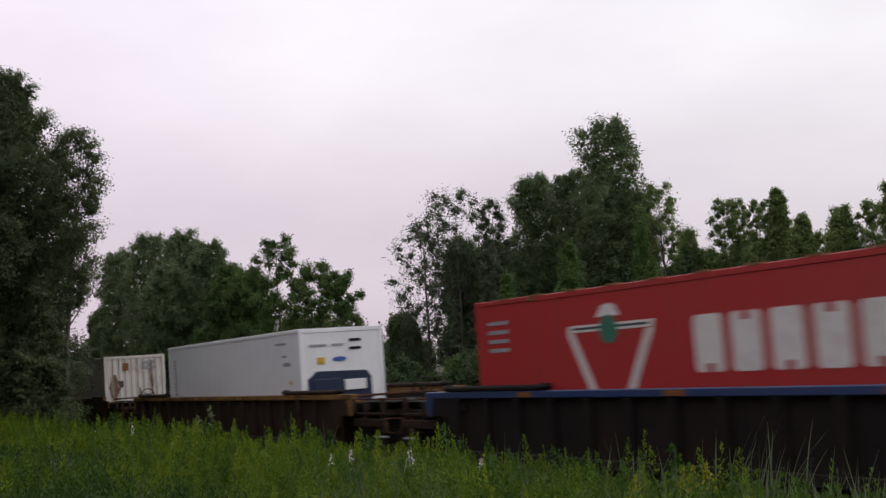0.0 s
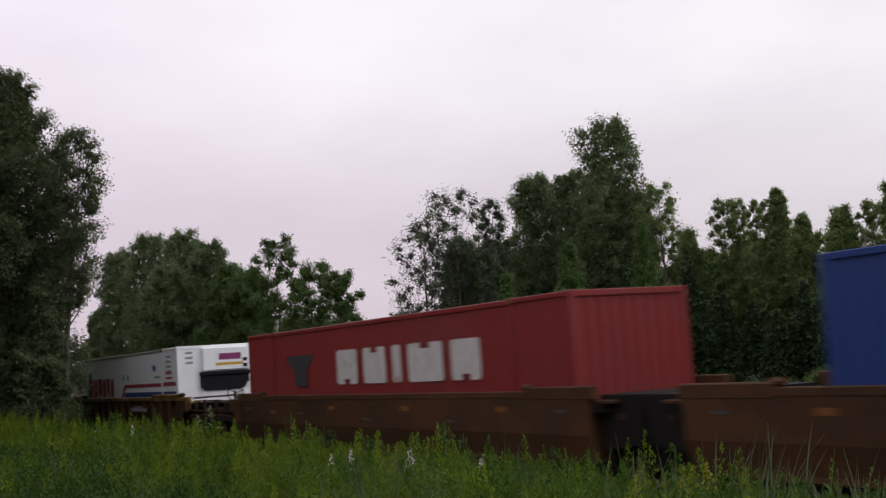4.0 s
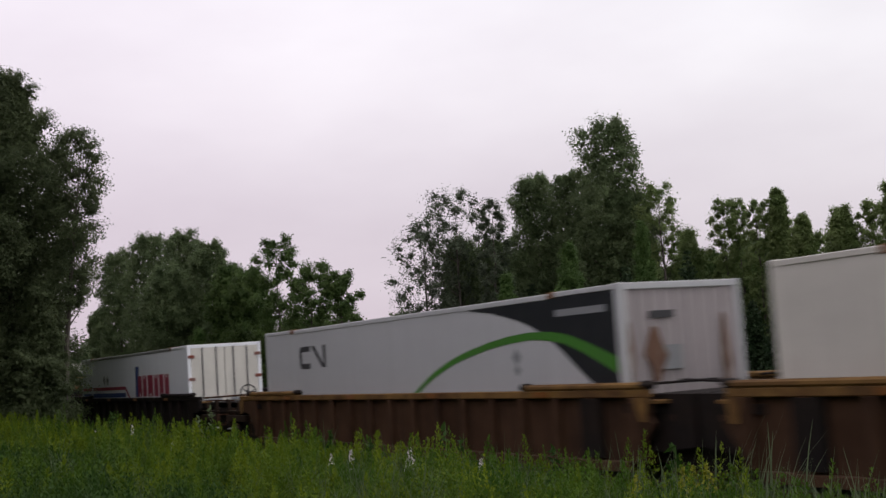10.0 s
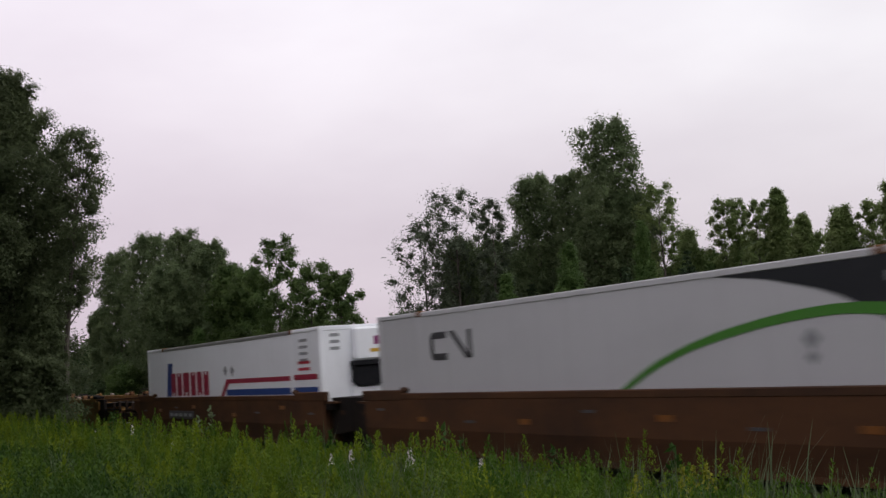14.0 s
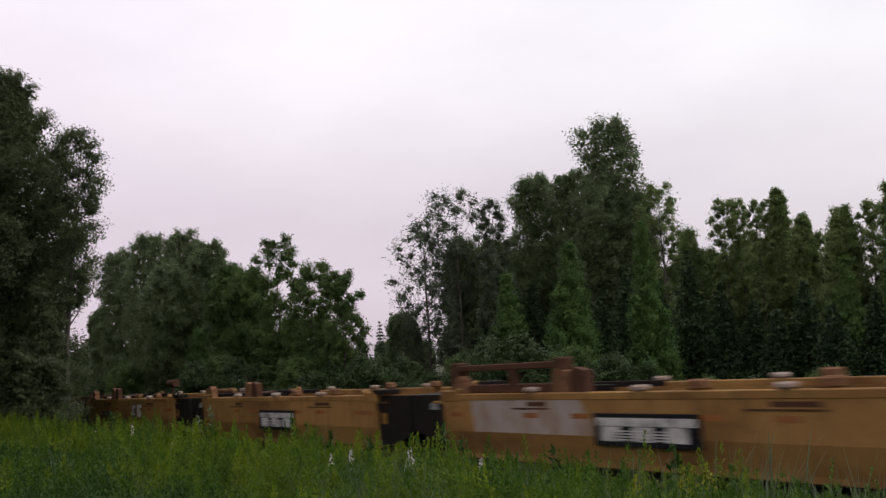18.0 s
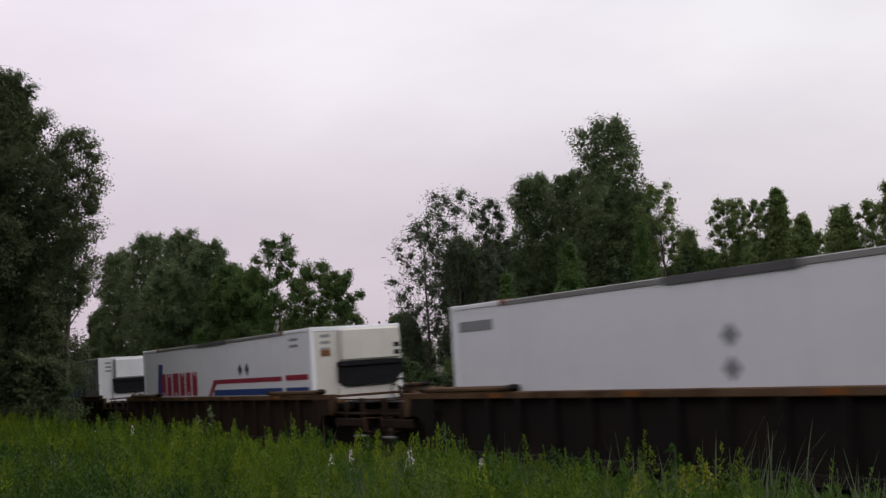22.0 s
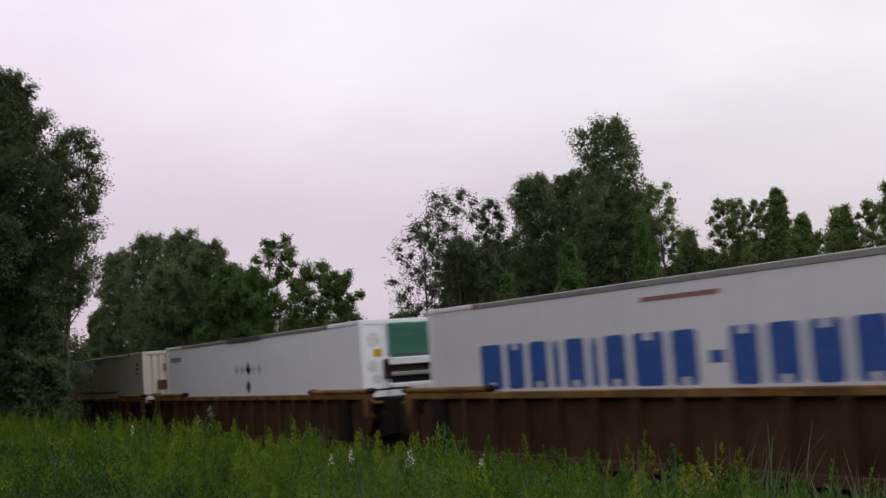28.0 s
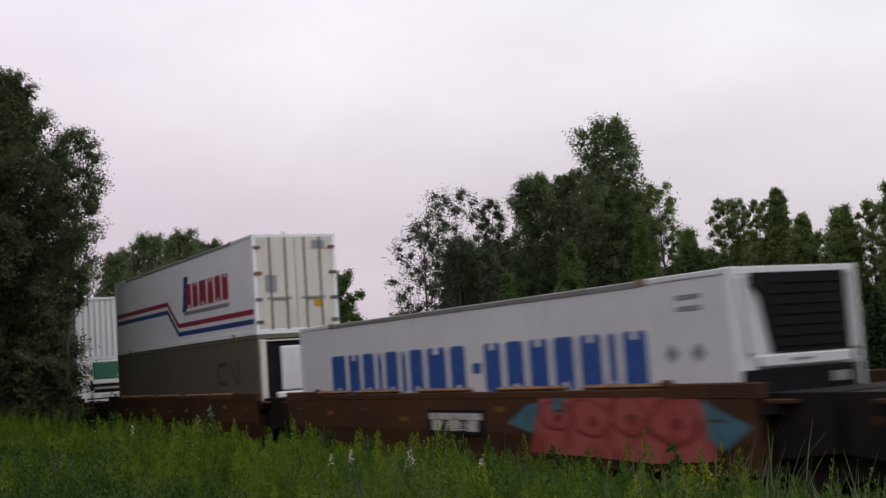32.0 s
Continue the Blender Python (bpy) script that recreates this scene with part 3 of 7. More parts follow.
ROUND = ((0.1, 0.25), (0.3, 0.8), (0.5, 1.0), (0.7, 0.85), (0.88, 0.5), (1.0, 0.12))
TALL = ((0.05, 0.45), (0.25, 0.85), (0.45, 1.0), (0.65, 0.82), (0.82, 0.5), (0.93, 0.24), (1.0, 0.05))
CONE = ((0.03, 1.0), (0.2, 0.86), (0.5, 0.55), (0.8, 0.22), (1.0, 0.02))
FULL = ((0.02, 0.85), (0.2, 0.95), (0.4, 1.0), (0.65, 1.0), (0.82, 0.86), (0.92, 0.62), (1.0, 0.3))
OPEN = ((0.1, 0.5), (0.35, 0.9), (0.6, 1.0), (0.8, 0.9), (0.93, 0.6), (1.0, 0.25))
TREE_SEED = [10]


def broadleaf(name, label, x, y, height, radius, leaf, profile=TALL, boughs=24, tufts=12, leaves=60, size=0.12, lobe=(0.28, 0.46), low=0.12, twig=0.45, droop=0.0, squash=0.85, bark=BARK, lean=(0, 0), inner=1.0, limbs=22, group="trees beside the railway"):
    TREE_SEED[0] += 1
    rng = np.random.default_rng(TREE_SEED[0])
    pts, face, mid, cs, rs = crown_points(rng, height, radius, profile, boughs, tufts, leaves, lobe, low, twig, droop, squash)
    for q in (pts, mid, cs):
        q[:, 0] += lean[0] * q[:, 2] / height
        q[:, 1] += lean[1] * q[:, 2] / height
    keep = pts[:, 2] > 0.05
    pts, face = pts[keep], face[keep]
    tree = thing(name, label, "tree", group, (x, y, ground_z(x, y)))
    trunk, arms = limbs_build(rng, height, 0.009 * height + 0.03, cs, limbs, lean)
    n = len(trunk.v)
    trunk.v += arms.v
    trunk.f += [tuple(n + k for k in f) for f in arms.f]
    part("trunk", trunk, bark, tree)
    m = int(boughs * 90 * inner)
    if m:
        j = rng.integers(0, boughs, m)
        core = cs[j] + unit(rng.normal(size=(m, 3))) * (rs[j] * rng.uniform(0.1, 0.75, m))[:, None] * np.array([1, 1, squash])
        f, a = rng.uniform(low, 0.95, m), rng.uniform(0, 6.28, m)
        q = np.interp(f, [p[0] for p in profile], [p[1] for p in profile]) * radius * 0.75 * np.sqrt(rng.uniform(0, 1, m))
        if inner > 0.6:
            core = np.concatenate([core[m // 2:], np.stack([q * np.cos(a) + lean[0] * f, q * np.sin(a) + lean[1] * f, f * height], 1)])
        core = core[core[:, 2] > 0.1]
        inside = leaf_tris(rng, core, np.tile(np.array([0, 0, 0.3]), (len(core), 1)), size * 1.5, 0.9, 0.6)
        crown = np.concatenate([leaf_tris(rng, pts, face, size), inside])
    else:
        crown = leaf_tris(rng, pts, face, size)
    part("crown", tris_mesh("crown", crown, leaf), leaf, tree)
    return tree


def spruce(label, x, y, height, radius, n_tiers=26, dense=1.0, group="spruces behind the track"):
    TREE_SEED[0] += 1
    rng = np.random.default_rng(TREE_SEED[0])
    tree = thing("spruce_tree", label, "tree", group, (x, y, ground_z(x, y)))
    trunk = Build()
    trunk.tube((0, 0, -0.3), (0, 0, height * 0.98), 0.012 * height + 0.03, 0.01, 7, False)
    part("trunk", trunk, BARK, tree)
    cs = []
    for t in range(n_tiers):
        f = 0.05 + 0.95 * (t / n_tiers) ** 0.92
        r = radius * (1 - f) ** 0.85 * rng.uniform(0.8, 1.15) + 0.05
        boughs = max(4, int(11 * (1 - f) + 4))
        for b in range(boughs):
            a = 2 * math.pi * (b + rng.uniform(-0.3, 0.3)) / boughs + t
            rr = r * rng.uniform(0.75, 1.12)
            m = max(8, int(60 * dense * rr / max(radius, 0.1)) + 5)
            u = rng.uniform(0.05, 1, m) ** 0.75
            q = np.stack([np.cos(a) * rr * u, np.sin(a) * rr * u, f * height - 0.32 * rr * u ** 1.6 + 0.05], 1)
            q += rng.normal(size=(m, 3)) * np.array([0.11, 0.11, 0.07]) * (0.4 + rr)
            cs.append(q)
    pts = np.concatenate(cs)
    part("crown", tris_mesh("crown", leaf_tris(rng, pts, np.tile(np.array([0, 0, 0.6]), (len(pts), 1)), 0.15 + 0.010 * height, 0.5, 0.6), NEEDLE), NEEDLE, tree)
    return tree


# the tall trees on the near side of the track
COLUMN = ((0.0, 0.85), (0.3, 1.0), (0.6, 1.0), (0.78, 0.86), (0.89, 0.6), (0.96, 0.36), (1.0, 0.16))
broadleaf("broadleaf_tree", "tall dense birch at the meadow's edge beside the track", -49.3, 8.0, 15.4, 2.9, LEAF_NEAR, ((0.0, 0.85), (0.3, 1.0), (0.6, 1.0), (0.76, 0.78), (0.86, 0.5), (0.94, 0.27), (1.0, 0.1)), 160, 12, 66, 0.095, (0.13, 0.24), 0.02, 1.1, -0.2, inner=2.0, limbs=30)
broadleaf("broadleaf_tree", "slender birch with loose upright twigs beside the track", -46.0, 9.0, 12.6, 1.35, LEAF_NEAR, ((0.3, 0.35), (0.45, 0.6), (0.6, 0.85), (0.77, 1.0), (0.87, 0.75), (0.94, 0.5), (1.0, 0.2)), 64, 10, 42, 0.08, (0.17, 0.3), 0.42, 1.1, -0.2, inner=0.4, lean=(0.0, 1.1), limbs=22)
broadleaf("broadleaf_tree", "tall dense birch at the meadow's edge beside the track", -50.2, 6.2, 16.0, 2.8, LEAF_NEAR, FULL, 90, 11, 50, 0.12, (0.18, 0.3), 0.02, 0.8, 0.1, inner=1.1)
broadleaf("broadleaf_tree", "tall dense birch at the meadow's edge beside the track", -60.5, 8.4, 11.5, 2.6, LEAF_NEAR, FULL, 40, 14, 60, 0.13, (0.28, 0.44), 0.02, 0.5, 0.1, inner=1.6)
broadleaf("young_tree", "small leafy tree under the tall ones", -47.0, 8.3, 4.2, 1.3, LEAF_NEAR, FULL, 26, 12, 60, 0.10, low=0.02, inner=1.6)
broadleaf("young_tree", "small leafy tree under the tall ones", -45.6, 8.45, 6.6, 0.8, LEAF_NEAR, COLUMN, 40, 10, 44, 0.09, (0.2, 0.34), 0.02, 0.9, inner=1.4)
broadleaf("young_tree", "small leafy tree under the tall ones", -44.6, 7.7, 3.4, 1.3, LEAF_NEAR, FULL, 22, 12, 60, 0.10, low=0.02, inner=1.6)
broadleaf("young_tree", "small leafy tree under the tall ones", -47.2, 6.4, 5.0, 2.0, LEAF_NEAR, FULL, 26, 12, 60, 0.10, low=0.02, inner=1.6)
broadleaf("young_tree", "small leafy tree under the tall ones", -56.0, 9.3, 5.6, 1.7, LEAF_NEAR, FULL, 24, 12, 60, 0.10, low=0.02, inner=1.6)


def wood_tree(kind, x, y, h, r, leaf):
    if kind == "G":
        broadleaf("broadleaf_tree", "big dense dark green broadleaf tree behind the track", x, y, h, r, leaf, FULL, 110, 11, 38, 0.11, (0.13, 0.25), 0.06, 1.15, -0.15, inner=1.1)
    elif kind == "B":
        broadleaf("broadleaf_tree", "dense dark green broadleaf tree behind the track", x, y, h, r, leaf, FULL, 100, 10, 40, 0.125, (0.13, 0.25), 0.04, 1.15, -0.15, inner=1.2)
    elif kind == "D":
        broadleaf("broadleaf_tree", "dark green tree in the shade of taller ones", x, y, h, r, leaf, FULL, 54, 9, 32, 0.13, (0.2, 0.34), 0.03, 0.8, inner=1.2)
    elif kind == "O":
        broadleaf("broadleaf_tree", "open-crowned broadleaf tree with bare limbs behind the track", x, y, h, r, leaf, OPEN, 54, 10, 34, 0.115, (0.12, 0.22), 0.28, 0.95, -0.1, 0.7, inner=0.4, limbs=30)
    elif kind == "P":
        broadleaf("poplar_tree", "slender mid-green poplar at the wood's edge", x, y, h, r, leaf, COLUMN, 120, 9, 26, 0.10, (0.14, 0.25), 0.05, 1.4, -0.3, bark=PALE_BARK, inner=0.9)
    elif kind == "S":
        broadleaf("poplar_tree", "thin poplar with sparse pale leaves behind the track", x, y, h, r, leaf, OPEN, 74, 8, 20, 0.11, (0.12, 0.24), 0.16, 1.6, -0.12, inner=0.45, limbs=24)
    else:
        broadleaf("young_tree", "young bright green conical tree behind the track", x, y, h, r, leaf, CONE, 100, 10, 44, 0.085, (0.14, 0.26), 0.02, 0.8, droop=-0.2, group="young trees behind the track", inner=1.2)


# the dense group where the track comes out of the wood
for x, y, h, r in ((-105.0, 26.0, 14.3, 2.3), (-98.3, 27.0, 15.2, 2.6), (-90.9, 27.5, 14.4, 2.1), (-84.3, 27.5, 12.8, 2.1), (-76.9, 26.5, 10.2, 1.6), (-109.7, 25.5, 9.4, 1.4), (-87.1, 25.0, 11.0, 2.7), (-72.9, 26.5, 9.3, 1.8)):
    wood_tree("B", x, y, h, r, LEAF_DARK if x < -80 else LEAF_MID)
# the spreading open tree beside it
for kind, x, y, h, r in (("O", -66.7, 26.0, 10.9, 2.0), ("O", -61.8, 26.0, 8.7, 2.0), ("O", -58.1, 26.2, 7.9, 1.5), ("D", -66.3, 27.5, 5.7, 3.0)):
    wood_tree(kind, x, y, h, r, LEAF_MID)
# silvery poplars and the dark trees under them
for kind, x, y, h, r in (("S", -60.6, 35.0, 12.8, 2.4), ("S", -63.8, 34.5, 11.3, 2.4), ("S", -57.2, 35.5, 11.6, 1.2), ("D", -62.6, 36.5, 10.0, 1.7), ("D", -66.2, 34.0, 5.6, 1.5), ("D", -59.6, 37.0, 9.5, 1.9)):
    wood_tree(kind, x, y, h, r, LEAF_GREY if kind == "S" else LEAF_DARK)
# the big tree and its neighbours
for kind, x, y, h, r in (("G", -53.5, 41.5, 15.7, 2.7), ("G", -60.1, 40.5, 13.6, 2.2), ("G", -57.2, 41.5, 13.3, 2.1), ("G", -53.1, 42.0, 11.4, 2.1), ("G", -57.2, 43.0, 8.9, 3.1), ("S", -50.3, 42.0, 11.5, 1.4), ("D", -63.9, 43.0, 9.4, 2.6)):
    wood_tree(kind, x, y, h, r, LEAF_POPLAR if kind == "S" else LEAF_DARK)
# poplars at the wood's edge, with darker trees behind
for kind, x, y, h, r in (("P", -51.6, 45.0, 8.8, 1.1), ("S", -49.7, 46.0, 10.3, 1.0), ("S", -49.6, 47.0, 10.4, 0.9), ("S", -47.1, 46.0, 10.0, 0.9), ("P", -46.0, 46.5, 10.4, 0.85), ("P", -43.9, 46.0, 8.7, 0.9), ("S", -43.8, 47.0, 7.7, 0.8), ("P", -40.4, 45.0, 8.6, 1.05), ("S", -39.5, 46.0, 8.7, 0.9), ("P", -37.6, 45.5, 9.3, 1.0), ("P", -34.8, 45.5, 8.6, 1.0)):
    wood_tree(kind, x, y, h, r, LEAF_POPLAR)
for x, y, h, r in ((-54.0, 48.5, 7.7, 1.6), (-50.8, 48.5, 6.7, 1.6), (-48.0, 48.5, 6.1, 1.4), (-45.3, 48.0, 5.5, 1.3), (-42.8, 48.5, 4.6, 1.3), (-40.5, 49.0, 6.7, 1.2)):
    wood_tree("D", x, y, h, r, LEAF_MID)
# young trees before the wood
for x, y, h, r in ((-47.5, 30.0, 6.4, 1.6), (-43.7, 31.0, 7.3, 1.9), (-42.1, 34.0, 8.4, 1.4), (-76.4, 24.0, 5.7, 1.9), (-38.2, 42.5, 5.9, 1.1)):
    wood_tree("C", x, y, h, r, LEAF_LIGHT)
for x, y, h, r in ((-46.0, 40.0, 7.1, 1.5), (-47.3, 37.0, 6.5, 1.5), (-49.8, 41.0, 6.2, 1.4), (-38.5, 40.0, 4.8, 1.3), (-35.5, 38.5, 3.6, 1.2), (-42.8, 41.0, 4.2, 1.3), (-47.1, 43.0, 5.3, 1.5), (-34.5, 40.0, 4.0, 1.2), (-39.2, 39.0, 3.6, 1.2), (-59.2, 36.0, 6.0, 1.5), (-57.4, 38.0, 6.5, 1.5), (-51.5, 38.5, 5.6, 1.5), (-54.5, 37.5, 5.0, 1.5)):
    spruce("dark green spruce in the wood behind the track", x, y, h, r, 24, 0.9)
for x, y, h in ((-148.9, 70.0, 7.4), (-143.2, 70.0, 7.6), (-152.5, 71, 6.2), (-139, 70, 5.8)):
    spruce("small distant spruce at the end of a clearing", x, y, h, 1.5, 16, 0.6)

# the wood behind: a few trees, copied
WOOD = [broadleaf("broadleaf_tree", "dark green tree in the wood behind the track", -72 - 6 * i, 50, 9 + i, 3.0, LEAF_DARK, FULL, 34, 9, 16, 0.27, low=0.03, group="trees of the wood", inner=1.2) for i in range(3)]
rng_w = random.Random(21)
for i in range(30):
    x, y = -66 + 2.4 * i + rng_w.uniform(-1, 1), 52 + rng_w.uniform(-2, 8)
    s = rng_w.uniform(0.62, 0.8) if x < -58 else rng_w.uniform(0.30, 0.40)
    ob = copy_thing(rng_w.choice(WOOD), pose(x, y, ground_z(x, y), 0, 0, rng_w.uniform(0, 360)))
    ob.scale = (s * 1.25, s * 1.25, s)
# far woods that close the clearing
for i in range(14):
    x, y = -175 + 6.0 * i + rng_w.uniform(-2, 2), 84 + rng_w.uniform(-4, 8)
    ob = copy_thing(rng_w.choice(WOOD), pose(x, y, ground_z(x, y), 0, 0, rng_w.uniform(0, 360)))
    ob.scale = (0.8, 0.8, 0.55)

# lighter-built trees, added out of sight to screen the train from the sky
SHADE_TREES = [broadleaf("broadleaf_tree", "dark green tree added out of view to shade the train", -70 - 6 * i, -22, 10 + i, 3.2, LEAF_DARK, FULL, 26, 7, 12, 0.45, low=0.03, group="trees of the wood", inner=0.5) for i in range(2)]
# unseen trees added along the near side past the tall ones, shading the train
for x, y, s in ((-38.5, 1.6, 0.95), (-45, 1.8, 1.1), (-57, 3.0, 1.15), (-64, 5.6, 1.2), (-71, 6.6, 1.2), (-78, 5.8, 1.2), (-86, 6.6, 1.2), (-94, 6.0, 1.2), (-102, 6.6, 1.2), (-33, -2.0, 1.0), (-51, -2.0, 1.1), (-62, 0.0, 1.1), (-40, -1.6, 1.6), (-43.5, -0.6, 1.8), (-47.5, 0.2, 1.9), (-52, 0.8, 1.9), (-56, 1.6, 1.9), (-60, 3.2, 1.8), (-66, 4.0, 1.9), (-73, 4.4, 1.9), (-44, -5.0, 1.9), (-50, -5.0, 2.0), (-57, -4.0, 2.0), (-65, -2.0, 2.0), (-80, 3.0, 2.0), (-90, 3.0, 2.0)):
    ob = copy_thing(SHADE_TREES[int(-x) % 2], pose(x, y, ground_z(x, y), 0, 0, 37 * x))
    ob.scale = (s, s, s)

# unseen trees added behind the camera, to shade the train's near side
for i in range(26):
    x, y = -88 + 5.2 * i + rng_w.uniform(-1.5, 1.5), -13.5 - rng_w.uniform(0, 5)
    s = rng_w.uniform(1.0, 1.35)
    ob = copy_thing(rng_w.choice(SHADE_TREES), pose(x, y, ground_z(x, y), 0, 0, rng_w.uniform(0, 360)))
    ob.scale = (s * 1.1, s * 1.1, s)

# unseen trees added on both sides behind the camera's shoulder, dimming the container fronts
for i in range(30):
    x = -14 + 6 * (i // 2) + rng_w.uniform(-1.5, 1.5)
    y = 26 + rng_w.uniform(0, 8) if i % 2 else -4 - rng_w.uniform(0, 5)
    if i % 2 == 0 and x < 7:
        x += 70
    s = rng_w.uniform(0.9, 1.25)
    ob = copy_thing(rng_w.choice(SHADE_TREES), pose(x, y, ground_z(x, y), 0, 0, rng_w.uniform(0, 360)))
    ob.scale = (s * 1.1, s * 1.1, s)

# bushes along the far side of the track
BUSHES = [broadleaf("bush", "leafy green bush at the wood's edge", -66 - 3 * i, 24.0, 2.8 + 0.5 * i, 1.9, (LEAF_SHRUB, LEAF_SHRUB, LEAF_MID)[i], ROUND, 20, 11, 40, 0.12, low=0.04, group="bushes behind the track", inner=1.3, limbs=10) for i in range(3)]
for i in range(46):
    x, y = -96 + 1.9 * i + rng_w.uniform(-0.8, 0.8), 23.5 + rng_w.uniform(-1.5, 6)
    s = rng_w.uniform(0.7, 1.1) if x < -34 else rng_w.uniform(0.35, 0.55)
    ob = copy_thing(BUSHES[(0, 1, 0, 1, 2)[i % 5]], pose(x, y, ground_z(x, y), 0, 0, rng_w.uniform(0, 360)))
    ob.scale = (s, s, s)

for i in range(22):
    x, y = -165 + 3.3 * i + rng_w.uniform(-1, 1), 27 + rng_w.uniform(-2, 9)
    s = rng_w.uniform(1.3, 2.1)
    ob = copy_thing(BUSHES[(0, 1, 1)[i % 3]], pose(x, y, ground_z(x, y), 0, 0, rng_w.uniform(0, 360)))
    ob.scale = (s, s, s)


# ---- the meadow between camera and track ----
def blades(rng, xy, heights, width, lean, segs=3, base_drop=0.05):
    """Curved grass blades as strips of quads."""
    n = len(xy)
    z = np.array([ground_z(a, b) for a, b in xy]) - base_drop
    ang = rng.uniform(0, 2 * math.pi, n)
    d = np.stack([np.cos(ang), np.sin(ang), np.zeros(n)], 1)
    side = np.stack([-np.sin(ang + rng.uniform(-1, 1, n)), np.cos(ang), np.zeros(n)], 1)
    base = np.stack([xy[:, 0], xy[:, 1], z], 1)
    bend = lean * rng.uniform(0.2, 1.0, n) * heights
    rows = []
    for k in range(segs + 1):
        f = k / segs
        c = base + np.array([0, 0, 1.0]) * (heights * (f - 0.18 * f * f * (bend / heights)))[:, None] + d * (bend * f ** 2)[:, None]
        w = width * (1 - f ** 1.5) + 0.0012
        rows.append((c - side * w[:, None] / 2 if hasattr(w, "shape") and w.shape else c - side * w / 2, c + side * (w[:, None] if hasattr(w, "shape") and w.shape else w) / 2))
    q = [np.stack([rows[k][0], rows[k][1], rows[k + 1][1], rows[k + 1][0]], 1) for k in range(segs)]
    return np.concatenate(q)


def weed_plants(rng, xy, heights, leaf_len, leaves=26, low=0.30, broad=0.15, bush=0.05):
    """Leafy plumes: small narrow leaves all round a stem and its side shoots, wide below, drawn to a point at the tip."""
    n = len(xy)
    z = np.array([ground_z(a, b) for a, b in xy])
    g = rng.uniform(0, 1.0, (n, leaves)) ** 0.85
    f = low + (1 - low) * g
    a = rng.uniform(0, 2 * math.pi, (n, leaves))
    tilt = 0.35 + 0.85 * g + rng.uniform(-0.3, 0.3, (n, leaves))
    sway = rng.normal(0, 0.10, (n, 2)) * heights[:, None]
    out = bush * (1 - g) ** 0.8 * np.sqrt(rng.uniform(0, 1, (n, leaves)))
    p = np.stack([xy[:, :1] + sway[:, :1] * f + np.cos(a) * out, xy[:, 1:] + sway[:, 1:] * f + np.sin(a) * out, z[:, None] + heights[:, None] * f], 2)
    d = np.stack([np.cos(a) * np.cos(tilt), np.sin(a) * np.cos(tilt), np.sin(tilt)], 2)
    s = np.stack([-np.sin(a), np.cos(a), rng.uniform(-0.3, 0.3, (n, leaves))], 2)
    near = np.clip(np.hypot(xy[:, :1], xy[:, 1:]) / 19, 0.5, 1.0)
    ln = (leaf_len * near * (1.25 - 0.6 * g) * rng.uniform(0.75, 1.25, (n, leaves)))[..., None]
    m = p + d * ln * 0.45
    e = p + d * ln + np.array([0, 0, -0.15]) * ln
    q = np.stack([p, m + s * ln * broad, e, m - s * ln * broad], 2).reshape(-1, 4, 3)
    top = np.stack([xy[:, 0] + sway[:, 0], xy[:, 1] + sway[:, 1], z + heights], 1)
    base = np.stack([xy[:, 0], xy[:, 1], z], 1)
    w = np.array([0.004, 0, 0])
    return np.concatenate([q, np.stack([base - w, base + w, top + w * 0.4, top - w * 0.4], 1)])


def clumps(rng, centres, stems, spread, lo, hi):
    """Stems gathered round the centres; each clump has a height of its own. Returns places and heights."""
    k = len(centres)
    xy = (centres[:, None, :] + rng.normal(size=(k, stems, 2)) * spread).reshape(-1, 2)
    own = rng.uniform(lo, hi, k)[:, None] * rng.uniform(0.82, 1.08, (k, stems))
    h = own.ravel() * np.array([weed_height(a, b) for a, b in xy])
    return xy, h


def scatter(rng, n, near, far, lo=0.78, hi=7.6):
    """Places in the strip of meadow that the camera looks over; lo, hi bound how far along the track for each metre across."""
    y = rng.uniform(near, far, n)
    x = -y * np.exp(rng.uniform(math.log(lo), math.log(hi), n))
    return np.stack([x, y], 1)


def weed_height(x, y):
    """Height of the meadow's top over its ground, in patches."""
    return 0.88 + 0.18 * min(1.0, max(0.0, (-18 - x) / 20)) + 0.24 * noise.noise((x * 0.5, y * 0.5, 7)) + 0.42 * noise.noise((x * 1.25, y * 1.25, 2))


def grown(rng, xy, lo, hi):
    return np.array([weed_height(a, b) * k for (a, b), k in zip(xy, rng.uniform(lo, hi, len(xy)))])


def stuff(name, corners, mat, label):
    return tagged(new(name, quads_mesh(name, corners, mat)), label, "", "", "stuff")


